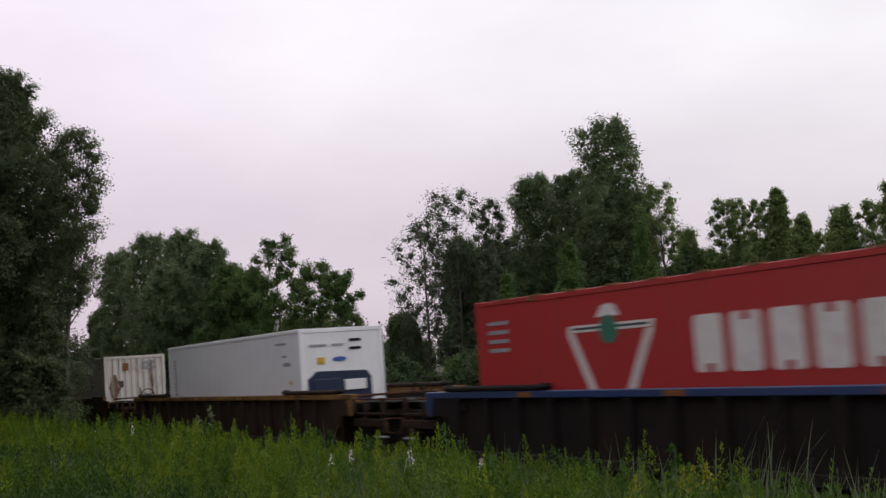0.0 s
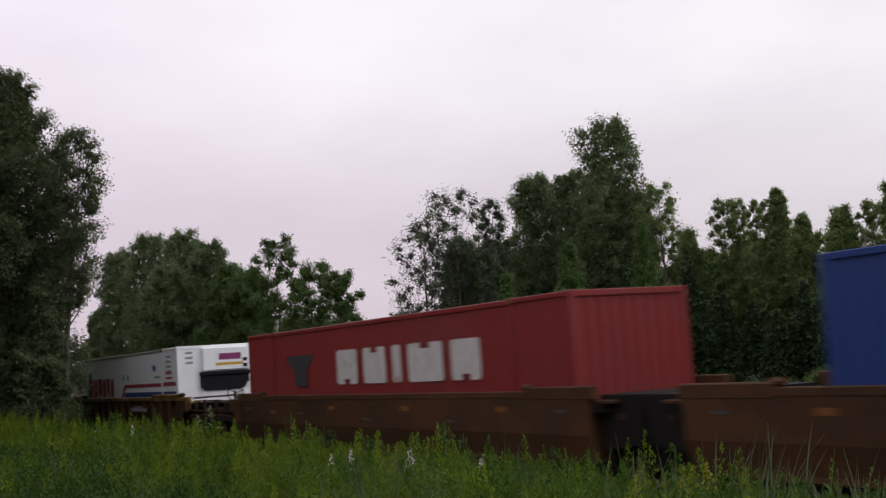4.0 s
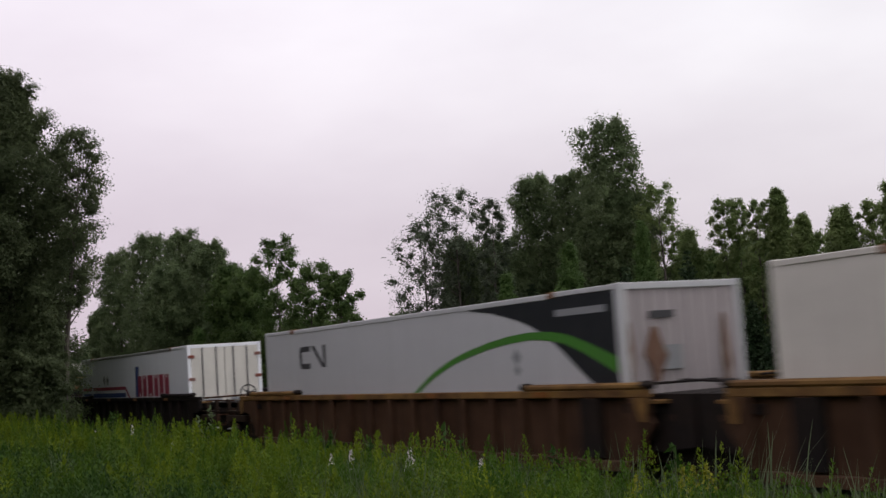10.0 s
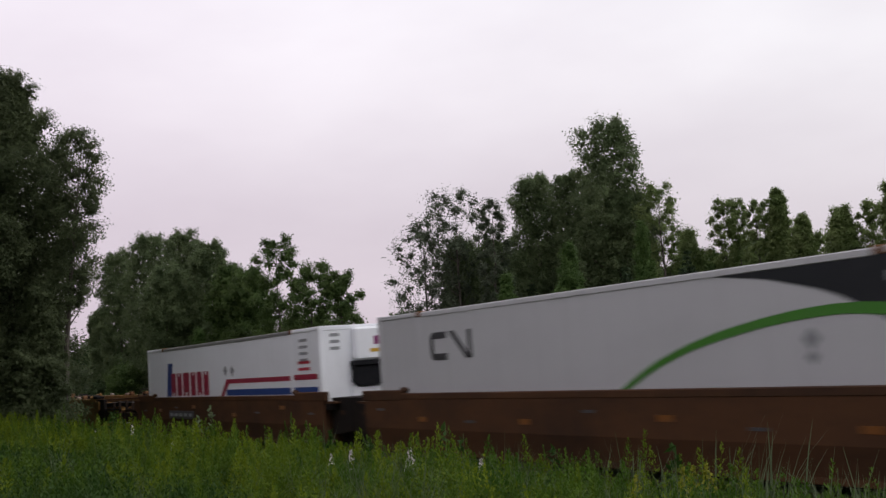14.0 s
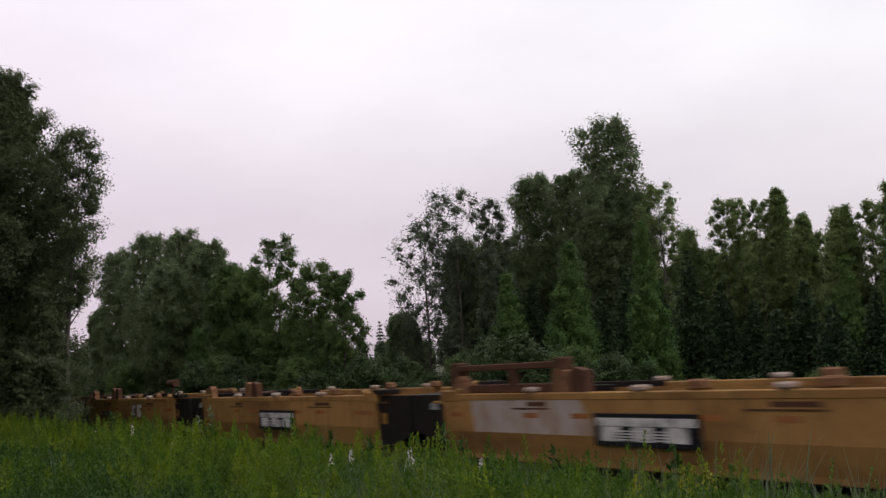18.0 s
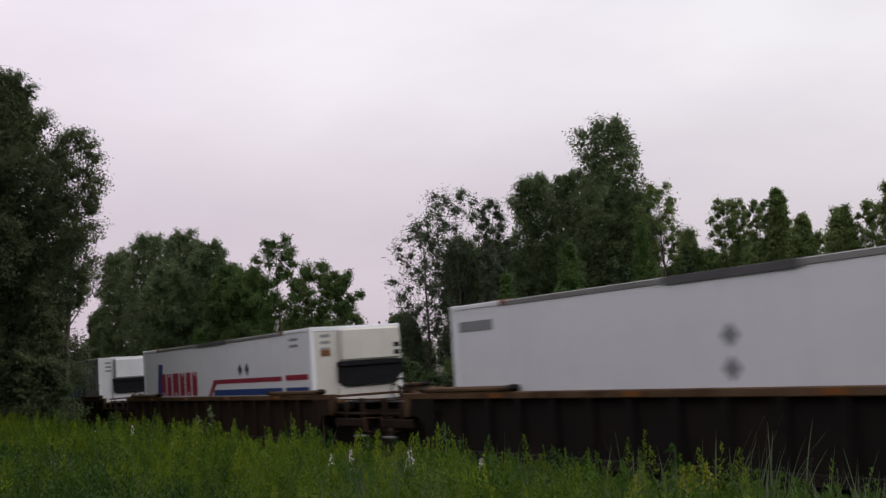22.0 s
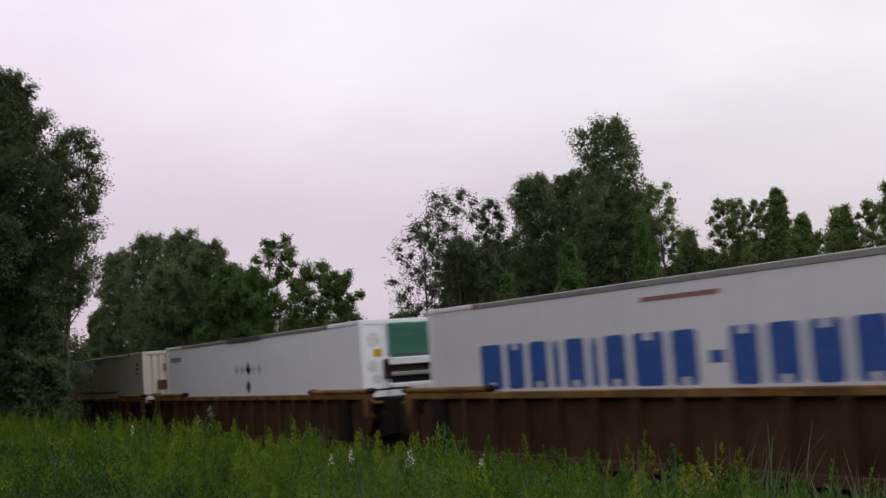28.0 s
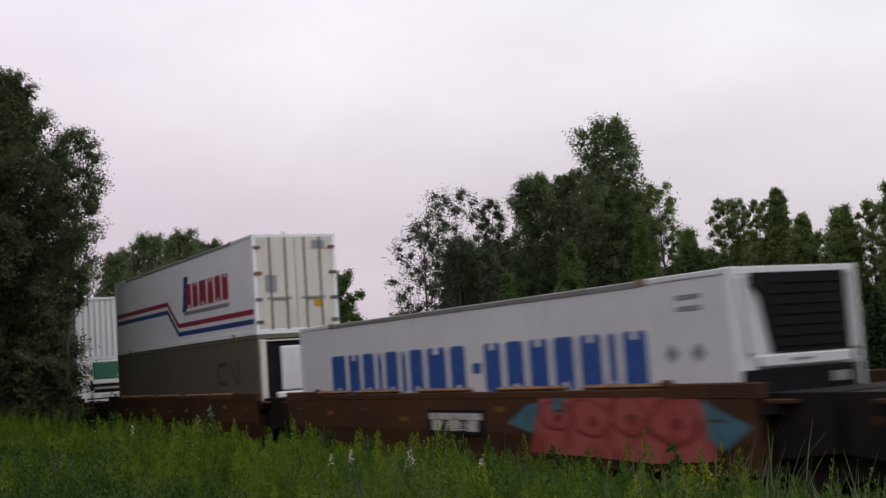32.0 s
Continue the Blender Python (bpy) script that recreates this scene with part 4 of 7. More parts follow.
rng_m = np.random.default_rng(5)
xy = scatter(rng_m, 12000, 1.6, 10.3)
stuff("grass", blades(rng_m, xy, grown(rng_m, xy, 0.42, 0.85), 0.012, 0.45), GRASS, "tall green meadow grass beside the track")
seeds = scatter(rng_m, 1290, 1.8, 9.5)
# low patch values, commoner near the camera and at the right, take darker weeds
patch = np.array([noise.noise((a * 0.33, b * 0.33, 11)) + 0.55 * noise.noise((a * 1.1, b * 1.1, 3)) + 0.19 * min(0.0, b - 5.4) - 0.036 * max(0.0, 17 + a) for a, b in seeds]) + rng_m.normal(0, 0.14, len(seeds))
for name, pick, stems, spread, lo, hi, ln, leaves, mat, label in (
        ("meadow_weeds", patch > -0.05, 4, 0.20, 0.62, 1.28, 0.085, 130, WEED, "bright yellow-green plumes of leafy weeds"),
        ("fresh_weeds", (patch <= -0.05) & (patch > -0.34), 4, 0.2, 0.5, 1.16, 0.085, 115, FRESH_WEED, "fresh green plumes of leafy weeds"),
        ("low_weeds", patch <= -0.32, 7, 0.2, 0.35, 0.9, 0.10, 50, DARK_WEED, "lower, darker green leafy weeds, more of them near the camera")):
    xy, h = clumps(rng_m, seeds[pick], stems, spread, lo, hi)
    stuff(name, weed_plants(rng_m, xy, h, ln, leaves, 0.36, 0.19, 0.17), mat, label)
xy, h = clumps(rng_m, scatter(rng_m, 330, 5.6, 9.2, 0.78, 2.6), 5, 0.16, 0.55, 1.0)
stuff("near_weeds", weed_plants(rng_m, xy, h, 0.11, 90, 0.30, 0.16, 0.16), LUSH_WEED, "lush green leafy weeds by the ditch")
xy, h = clumps(rng_m, scatter(rng_m, 90, 5.2, 8.8, 1.3), 3, 0.10, 1.0, 1.34)
stuff("tall_weeds", weed_plants(rng_m, xy, h, 0.08, 90, 0.45, 0.17, 0.07), FRESH_WEED, "taller leafy spikes over the other weeds")
xy, h = clumps(rng_m, np.concatenate([scatter(rng_m, 150, 3.5, 9.6), scatter(rng_m, 240, 5.0, 9.4, 0.78, 2.6)]), 14, 0.10, 0.75, 1.25)
stuff("meadow_grass_tufts", blades(rng_m, xy, h, 0.016, 0.5), REED, "tufts of long pale grass in the meadow")

# rank weeds beyond the track
xy = np.stack([rng_m.uniform(-66, -10, 1500), rng_m.uniform(15.9, 24.0, 1500)], 1)
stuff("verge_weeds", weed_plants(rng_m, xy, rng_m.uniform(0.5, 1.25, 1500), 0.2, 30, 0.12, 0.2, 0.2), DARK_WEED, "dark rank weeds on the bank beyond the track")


# ---- single plants that stand out of the meadow: x, y, height of the tip ----
def flower_spike(x, y, top, bloom, label, size=1.0, category="wildflower", seed=0):
    """A stem with narrow leaves and a pointed head of small blossoms."""
    rng = np.random.default_rng(seed)
    z = ground_z(x, y)
    h = top - z
    plant = thing("flower_plant", label, category, "wildflowers of the meadow", (x, y, z))
    part("stem", Build().tube((0, 0, 0), (0.02, 0.01, h * 0.97), 0.006, 0.003, 6), STEM, plant)
    n = 26
    f = rng.uniform(0.1, 0.75, n)
    c = np.stack([rng.normal(0, 0.03, n), rng.normal(0, 0.03, n), f * h], 1)
    part("leaves", quads_mesh("leaves", leaf_corners(rng, c, 0.13, -0.2, 0.25), DARK_WEED), DARK_WEED, plant)
    m = int(70 * size)
    g = rng.uniform(0, 1, m)
    rad = 0.05 * size * (1 - g) + 0.008
    a = rng.uniform(0, 6.28, m)
    p = np.stack([np.cos(a) * rad, np.sin(a) * rad, h - 0.20 * size * (1 - g)], 1)
    part("blossoms", quads_mesh("blossoms", leaf_corners(rng, p, 0.034, 0.1, 0.8), bloom), bloom, plant)
    return plant


for k, (x, y, top, s) in enumerate(((-26.1, 7.5, 0.72, 1.3), (-18.7, 7.5, 0.68, 1.3), (-16.6, 7.5, 0.83, 1.4), (-16.9, 7.3, 0.78, 1.1), (-14.65, 7.5, 0.93, 1.8), (-19.8, 7.0, 0.58, 1.0), (-20.0, 6.5, 0.42, 0.9), (-31.5, 8.0, 0.92, 1.1), (-38.0, 7.6, 0.80, 1.0), (-34.0, 7.6, 0.76, 0.9), (-12.9, 7.6, 0.84, 0.8))):
    flower_spike(x, y, top + 0.06, BLOOM_PALE, "weed with a spike of pale pink blossoms", s * 1.15, seed=40 + k)
for k, (x, y, top, s) in enumerate(((-8.7, 7.4, 1.02, 1.7), (-8.5, 7.4, 1.05, 1.5), (-8.95, 7.5, 0.98, 1.3), (-36.6, 6.8, 0.72, 1.5), (-9.3, 7.2, 0.92, 1.2), (-6.9, 6.5, 0.92, 1.2))):
    flower_spike(x, y, top, BLOOM_YELLOW, "goldenrod plant with a yellow plume", s, seed=70 + k)


def reed_clump(x, y, n, height, spread, seed, label):
    """Long arching blades from one root."""
    rng = np.random.default_rng(seed)
    clump = thing("reed_clump", label, "reeds", "reeds at the meadow's edge", (x, y, ground_z(x, y)))
    for k in range(n):
        h = height * rng.uniform(0.7, 1.1)
        a = rng.normal(1.05, 0.55)
        bx, by = rng.normal(0, spread), rng.normal(0, spread)
        lean = rng.uniform(0.08, 0.8) * h * 0.55
        b = Build()
        prev = None
        for i in range(7):
            f = i / 6
            w = 0.014 * (1 - f ** 2) + 0.001
            p = Vector((bx + math.cos(a) * lean * f ** 2, by + math.sin(a) * lean * f ** 2, h * (f - 0.12 * f ** 3 * lean)))
            s = Vector((-math.sin(a), math.cos(a), 0)) * w
            if prev:
                b.poly([prev[0] - prev[1], prev[0] + prev[1], p + s, p - s])
            prev = (p, s)
        part("blade", b, REED, clump)
    return clump


for k, (x, y, n, h, sp) in enumerate(((-9.5, 8.4, 9, 1.55, 0.10), (-9.1, 8.3, 9, 1.5, 0.12), (-8.9, 8.5, 7, 1.3, 0.14), (-7.6, 8.2, 8, 1.1, 0.18), (-8.5, 8.3, 9, 1.35, 0.16), (-9.9, 8.3, 6, 1.2, 0.15), (-6.9, 8.1, 7, 1.05, 0.16), (-6.2, 7.6, 7, 0.95, 0.16), (-6.7, 7.5, 8, 0.95, 0.14), (-7.6, 7.0, 6, 1.0, 0.15), (-12.9, 8.6, 4, 1.05, 0.1), (-11.2, 8.5, 4, 1.0, 0.12))):
    reed_clump(x, y, n, h, sp, 90 + k, "clump of long pale green reed blades")


def bushy_weed(x, y, top, seed, label="tall leafy weed standing out of the meadow", mat=DARK_WEED, leaves=60):
    rng = np.random.default_rng(seed)
    z = ground_z(x, y)
    plant = thing("weed_plant", label, "weed", "tall weeds of the meadow", (x, y, z))
    h = top - z
    part("stem", Build().tube((0, 0, 0), (0.03, 0.02, h), 0.008, 0.003, 6), STEM, plant)
    f = rng.uniform(0.25, 1.0, leaves)
    c = np.stack([rng.normal(0, 1, leaves) * 0.13 * (1.1 - f), rng.normal(0, 1, leaves) * 0.13 * (1.1 - f), f * h], 1)
    part("leaves", quads_mesh("leaves", leaf_corners(rng, c, 0.13, -0.3, 0.35), mat), mat, plant)


for k, (x, y, top) in enumerate(((-14.2, 7.8, 1.30), (-13.9, 7.9, 1.16), (-33.7, 8.0, 1.30), (-33.2, 8.2, 1.1), (-30.6, 8.3, 1.05), (-19.2, 8.3, 1.06), (-12.2, 8.2, 1.0), (-9.7, 8.0, 1.1), (-17.6, 8.3, 0.98), (-28.0, 8.5, 1.0))):
    bushy_weed(x, y, top, 130 + k)
for k, (x, y, top) in enumerate(((-25.2, 8.1, 1.52), (-26.1, 8.1, 1.26))):
    bushy_weed(x, y, top, 150 + k, "dry seeded thistle-like weed", REED, 40)


# ---- the train: every unit is given by its place along the train, and all of it rolls by TRAVEL ----
def travel(t):
    f = t / 32.0
    return 582.28 * f + 19.0 * f * f - 6.14 * f ** 3


ROLLING = []
FACE = 1.295  # half a container's width
BASE = 0.30   # height of the well's floor over the rail


def rolls(ob, u, z):
    ROLLING.append((ob, u, z))
    return ob


def truck(parent, x, name="truck"):
    """A two-axle truck under parent at x."""
    def frame_shape():
        b = Build()
        for s in (-1, 1):
            y = s * 1.0
            b.prism([(-1.2, 0.62), (-0.75, 0.72), (0.75, 0.72), (1.2, 0.62), (1.2, 0.44), (0.8, 0.40), (0.45, 0.24), (-0.45, 0.24), (-0.8, 0.40), (-1.2, 0.44)], 1, y - 0.08, y + 0.08)
            for sx in (-0.89, 0.89):
                b.tube((sx, y - 0.13, 0.46), (sx, y + 0.13, 0.46), 0.13, n=10)
        b.box(-0.22, 0.22, -1.05, 1.05, 0.42, 0.66, 0.02)
        return b

    def wheel_shape():
        b = Build()
        b.tube((0, -0.07, 0), (0, 0.07, 0), 0.455, n=24)
        b.tube((0, -0.11, 0), (0, 0.11, 0), 0.13, n=12)
        return b

    fr = part(name, shared(("truck_frame",), BLACK_STEEL, frame_shape), BLACK_STEEL, parent, "cast steel truck frame", (x, 0, 0))
    for sx in (-0.89, 0.89):
        for s in (-1, 1):
            part("wheel", shared(("wheel",), WHEEL_STEEL, wheel_shape), WHEEL_STEEL, fr, "", (sx, s * 0.76, 0.455))


def end_gear(car, e, xs, xe, steel, sill):
    """Crossover rails, steps, levers and pipes round the coupler end of a car."""
    def span(a, b):
        return min(e * a, e * b), max(e * a, e * b)

    for s in (-1, 1):
        y0, y1 = sorted((s * 1.30, s * 1.44))
        part("step_beam", Build().box(*span(xs + 0.95, xe - 0.45), y0, y1, 0.74, 0.92, 0.015), DARK_RIB, car)
        part("step_rail", Build().box(*span(xs + 0.95, xe - 0.40), y0 + 0.03, y1 - 0.03, 1.0, 1.06, 0.01), DARK_RIB, car)
        part("step_post", Build().box(*span(xe - 0.60, xe - 0.50), y0 + 0.02, y1 - 0.02, 0.6, sill - 0.1, 0.01), DARK_RIB, car)
        part("step_post", Build().box(*span(xe - 1.5, xe - 1.38), y0 + 0.02, y1 - 0.02, 0.74, 1.3, 0.01), DARK_RIB, car)
        part("end_step", Build().box(*span(xe - 0.95, xe - 0.50), y0, y1, 0.50, 0.54, 0.008), MARK_GREY, car)
        part("crossover_rail", Build().tube((e * (xs + 0.7), s * 1.2, sill - 0.06), (e * (xe - 0.3), s * 0.5, sill - 0.02), 0.03, n=7), RUST, car)
    part("uncoupling_lever", Build().tube((e * (xe - 0.42), -1.4, 0.93), (e * (xe - 0.36), -0.2, 0.86), 0.016, n=6).tube((e * (xe - 0.42), -1.4, 0.93), (e * (xe - 0.30), -1.42, 0.62), 0.016, n=6), RUST, car)
    part("brake_cylinder", Build().tube((e * (xe - 1.0), -1.15, 1.02), (e * (xe - 0.62), -1.15, 1.02), 0.11, n=12), BLACK_STEEL, car)
    part("brake_pipe", Build().tube((e * (xs + 0.3), -1.05, 1.33), (e * (xe - 0.3), -0.9, 1.33), 0.022, n=6).tube((e * (xe - 1.2), -1.32, 0.66), (e * (xe - 0.3), -1.25, 0.60), 0.02, n=6), RUST, car)
    part("deck_plate", Build().box(*span(xe - 1.7, xe - 0.3), -1.25, 1.25, 1.265, 1.30, 0.008), BLACK_STEEL, car, "sooty crossover deck plate")
    part("dirt_shield", Build().box(*span(xe - 0.86, xe - 0.80), -1.28, 1.28, 0.60, 0.98), BLACK_STEEL, car)


def well_car(u, style, half_side, half_len, label, steel, chord=None, front="coupler", rear="coupler", raised=1.9, sill=1.49, beams=True, coupler_len=None):
    """A well car unit: ribbed or plain sides, end decks, trucks. half_side: half the length of its sides; half_len: to its coupling point.
    front, rear: 'coupler', 'joint' (carries the shared truck) or 'open' (rests on the neighbour's truck)."""
    chord = chord or steel
    reach = {e: coupler_len if coupler_len and mode == "coupler" else half_len for e, mode in ((1, front), (-1, rear))}
    skirt = {e: min(half_side + 1.15, reach[e] - 0.9) for e in (-1, 1)}
    car = thing("well_car", label, "railcar", "well cars of the train")
    for s in (-1, 1):
        yo, yi = s * 1.54, s * 1.40
        lo, hi = min(yo, yi), max(yo, yi)
        if style == "rib":
            # deep ribbed side, a shallow skirt over each truck, and a full-length top chord
            part("side_sill", Build().box(-half_side, half_side, *sorted((s * 1.42, s * 1.37)), 0.32, sill - 0.12), steel, car)
            part("bottom_chord", Build().box(-half_side + 0.3, half_side - 0.3, *sorted((s * 1.55, s * 1.36)), 0.20, 0.36, 0.012), steel, car)
            part("top_chord", Build().box(-skirt[-1], skirt[1], lo, hi, sill - 0.13, sill, 0.015), chord, car)
            for e in (-1, 1):
                far_end = skirt[e]
                part("end_skirt", Build().prism([(e * half_side, sill - 0.12), (e * far_end, sill - 0.12), (e * far_end, sill - 0.42), (e * (half_side + 0.4), sill - 0.52), (e * half_side, 0.5)], 1, s * 1.44, s * 1.52), steel, car)
                part("chord_gusset", Build().prism([(e * (far_end - 0.32), sill - 0.125), (e * far_end, sill - 0.125), (e * (far_end - 0.06), sill - 0.5), (e * (far_end - 0.2), sill - 0.5)], 1, s * 1.525, s * 1.54), chord, car)
                if not beams:
                    continue
                bx = e * (half_side - 1.45)
                part("raised_beam", Build().box(bx - 1.7, bx + 1.7, *sorted((s * 1.56, s * 1.36)), sill + 0.002, sill + 0.105, 0.03), chord if chord is CHORD_BROWN else steel if steel is not RIB_STEEL else chord, car, "worn raised beam on the chord")
                for k in (-1.7, 1.7):
                    part("beam_foot", Build().box(bx + k - 0.14, bx + k + 0.14, *sorted((s * 1.57, s * 1.35)), sill + 0.002, sill + 0.13, 0.055), BLACK_STEEL, car)
            n = int((2 * half_side - 0.5) / 1.02)
            rib = shared(("rib",), steel, lambda: Build().box(-0.07, 0.07, -0.07, 0.07, 0.36, 1.362, 0.015))
            for i in range(n + 1):
                x = -half_side + 0.1 + i * (2 * half_side - 0.2) / n
                part("side_post", rib, steel, car, "", (x, s * 1.478, 0))
            refl = shared(("reflector",), ORANGE, lambda: Build().box(-0.22, 0.22, -0.006, 0.006, -0.045, 0.045))
            for i in range(4):
                part("reflector", refl, ORANGE, car, "", (-half_side + 2.6 + i * (2 * half_side - 5.2) / 3, s * 1.546, sill - 0.065))
        else:
            part("side_sill", Build().box(-half_side, half_side, *sorted((s * 1.40, s * 1.37)), 0.32, sill - 0.12), steel, car)
            part("top_chord", Build().box(-half_side + raised, half_side - raised, lo, hi, sill - 0.13, sill, 0.015), chord, car)
            part("bottom_chord", Build().box(-half_side + 0.5, half_side - 0.5, *sorted((s * 1.43, s * 1.36)), 0.22, 0.38, 0.012), steel, car)
            for e in (-1, 1):
                x0, x1 = sorted((e * (half_side - raised - 0.002), e * (half_side + 0.1)))
                part("end_chord", Build().box(x0, x1, lo, hi, sill - 0.16, sill + 0.07, 0.02), chord, car)
                part("end_chord_cap", Build().box(e * (half_side - raised) - 0.16, e * (half_side - raised) + 0.16, lo + 0.01, hi - 0.01, sill + 0.002, sill + 0.13, 0.05), steel, car)
            # plain plate sides, leaning inwards below
            part("side_plate", Build().prism([(s * 1.53, sill - 0.10), (s * 1.53, 0.74), (s * 1.42, 0.28), (s * 1.36, 0.28), (s * 1.455, 0.74), (s * 1.455, sill - 0.10)], 0, -half_side, half_side), steel, car)
            for e, mode in ((1, front), (-1, rear)):
                if mode == "coupler":
                    part("end_skirt", Build().prism([(e * half_side, sill - 0.11), (e * (half_side + 0.85), sill - 0.11), (e * (half_side + 0.85), sill - 0.42), (e * (half_side + 0.45), sill - 0.56), (e * (half_side + 0.15), 0.62), (e * half_side, 0.45)], 1, s * 1.46, s * 1.525), steel, car)
            if steel is YELLOW_STEEL:
                for x in (-5.7, -3.1, -1.6, 1.6, 3.1, 5.6):
                    w = 0.5 if x > 5 else 0.24
                    part("orange_bar", Build().box(x - w, x + w, *sorted((s * 1.5305, s * 1.5335)), 1.02, 1.11), RUST_PATCH, car)
                for x0, x1 in ((-3.7, -2.5), (2.3, 3.8)):
                    part("stencil_line", Build().box(x0, x1, *sorted((s * 1.5305, s * 1.536)), 1.17, 1.20), RUST, car)
                    part("stencil_bar", Build().box(x0 + 0.5, x1 - 0.1, *sorted((s * 1.5305, s * 1.533)), 1.225, 1.30), RUST, car)
                part("end_cap", Build().box(half_side - 0.12, half_side + 0.62, *sorted((s * 1.54, s * 1.2)), sill + 0.002, sill + 0.12, 0.02), BLACK_STEEL, car)
                part("end_panel", Build().prism([(half_side + 0.02, sill - 0.02), (half_len - 0.02, sill - 0.02), (half_len - 0.02, 0.6), (half_side + 0.4, 0.36), (half_side + 0.02, 0.36)], 1, s * 1.34, s * 1.46), BLACK_STEEL, car, "sooty end panel beside the shared truck")
                part("end_panel", Build().prism([(-half_side - 0.02, sill - 0.02), (-half_len + 0.02, sill - 0.02), (-half_len + 0.02, 0.7), (-half_side - 0.3, 0.5), (-half_side - 0.02, 0.5)], 1, s * 1.30, s * 1.42), BLACK_STEEL, car, "sooty end panel beside the shared truck")
                part("sticker", Build().box(half_side + 0.16, half_side + 0.40, *sorted((s * 1.461, s * 1.466)), 0.82, 1.06), STICKER, car, "grimy pale sticker")
                part("stencil_bar", Build().box(-half_side - 0.75, -half_side - 0.42, *sorted((s * 1.421, s * 1.426)), 1.14, 1.28), MARK_GREY, car)
    part("well_floor", Build().box(-half_side + 0.4, half_side - 0.4, -1.38, 1.38, 0.2, 0.29), BLACK_STEEL, car)
    for e, mode in ((1, front), (-1, rear)):
        xs, xe = half_side, reach[e]
        deck = Build()
        deck.prism([(e * (xs - 0.35), -1.48), (e * (xs + 0.25), -1.48), (e * (xe - 0.55), -0.55), (e * (xe - 0.25), -0.55), (e * (xe - 0.25), 0.55), (e * (xe - 0.55), 0.55), (e * (xs + 0.25), 1.48), (e * (xs - 0.35), 1.48)], 2, 1.12, 1.26)
        part("end_deck", deck, BLACK_STEEL, car)
        sillb = Build().box(min(e * (xs - 0.6), e * (xe - 0.2)), max(e * (xs - 0.6), e * (xe - 0.2)), -0.24, 0.24, 0.72, 1.12, 0.02)
        part("draft_sill", sillb, BLACK_STEEL, car)
        bulk = Build().box(e * (xs - 0.18) - 0.06, e * (xs - 0.18) + 0.06, -1.39, 1.39, 0.3, 1.12)
        part("end_bulkhead", bulk, steel, car)
        beam = Build().box(min(e * (xe - 0.75), e * (xe - 0.5)), max(e * (xe - 0.75), e * (xe - 0.5)), -1.3, 1.3, 0.98, 1.11, 0.015)
        part("end_beam", beam, steel, car)
        if mode == "coupler":
            c = Build().box(min(e * (xe - 0.3), e * (xe + 0.02)), max(e * (xe - 0.3), e * (xe + 0.02)), -0.09, 0.09, 0.78, 0.98, 0.02)
            c.box(min(e * (xe - 0.04), e * (xe + 0.14)), max(e * (xe - 0.04), e * (xe + 0.14)), -0.16, 0.10, 0.72, 1.04, 0.03)
            part("coupler", c, BLACK_STEEL, car)
            hose = Build()
            last = None
            for i in range(7):
                f = i / 6
                p = (e * (xe - 0.35 + 0.45 * f), -0.35, 0.78 - 0.35 * math.sin(math.pi * f) - 0.05 * f)
                if last:
                    hose.tube(last, p, 0.022, n=6)
                last = p
            part("air_hose", hose, RUBBER, car)
            for s in (-1, 1):
                gr = Build()
                for z in (0.42, 0.72, 1.02, 1.32):
                    gr.tube((e * (xs + 0.05), s * 1.50, z), (e * (xs + 0.42), s * 1.50, z), 0.013, n=6)
                gr.tube((e * (xs + 0.42), s * 1.50, 0.36), (e * (xs + 0.42), s * 1.50, 1.42), 0.016, n=6)
                part("ladder", gr, steel, car)
            truck(car, e * (xe - 1.75))
            end_gear(car, e, xs, xe, steel, sill)
            ring = Build().ring(e * (xe - 0.5), -0.35, 1.52, 0.26, 0.02)
            for k in range(3):
                a0 = 2 * math.pi * k / 3 + 0.4
                ring.tube((e * (xe - 0.5), -0.35, 1.52), (e * (xe - 0.5), -0.35 + 0.26 * math.cos(a0), 1.52 + 0.26 * math.sin(a0)), 0.014, n=5)
            if e > 0:
                ring.tube((e * (xe - 0.56), -0.35, 1.26), (e * (xe - 0.56), -0.35, 1.6), 0.05, n=8)
                part("brake_wheel", ring, BLACK_STEEL, car, "dark hand brake wheel")
            brake = Build().tube((e * (xe - 0.62), 0.7, 1.26), (e * (xe - 0.62), 0.7, 1.66), 0.03, n=8)
            part("brake_stand", brake, BLACK_STEEL, car)
        else:
            part("end_housing", Build().prism([(e * (xs + 0.02), 1.40), (e * (xe - 0.08), 1.40), (e * (xe - 0.08), 0.62), (e * (xs + 0.35), 0.52), (e * (xs + 0.02), 0.52)], 1, -1.30, 1.30), BLACK_STEEL, car, "black end housing over the shared truck")
            if style == "rib":
                for s in (-1, 1):
                    part("side_patch", Build().box(e * (xs - 1.2) - 0.26, e * (xs - 1.2) + 0.26, *sorted((s * 1.549, s * 1.43)), 0.4, sill - 0.14), BLACK_STEEL, car, "sooty side plate by the joint")
                    part("hand_rail", Build().tube((e * (xs - 0.2), s * 1.3, sill + 0.06), (e * (xe + 0.4), s * 1.2, sill + 0.12), 0.022, n=6), BLACK_STEEL, car)
        if mode == "joint":
            truck(car, e * xe)
            part("joint_casting", Build().tube((e * (xe - 0.28), 0, 0.88), (e * (xe + 0.28), 0, 0.88), 0.2, n=12), BLACK_STEEL, car)
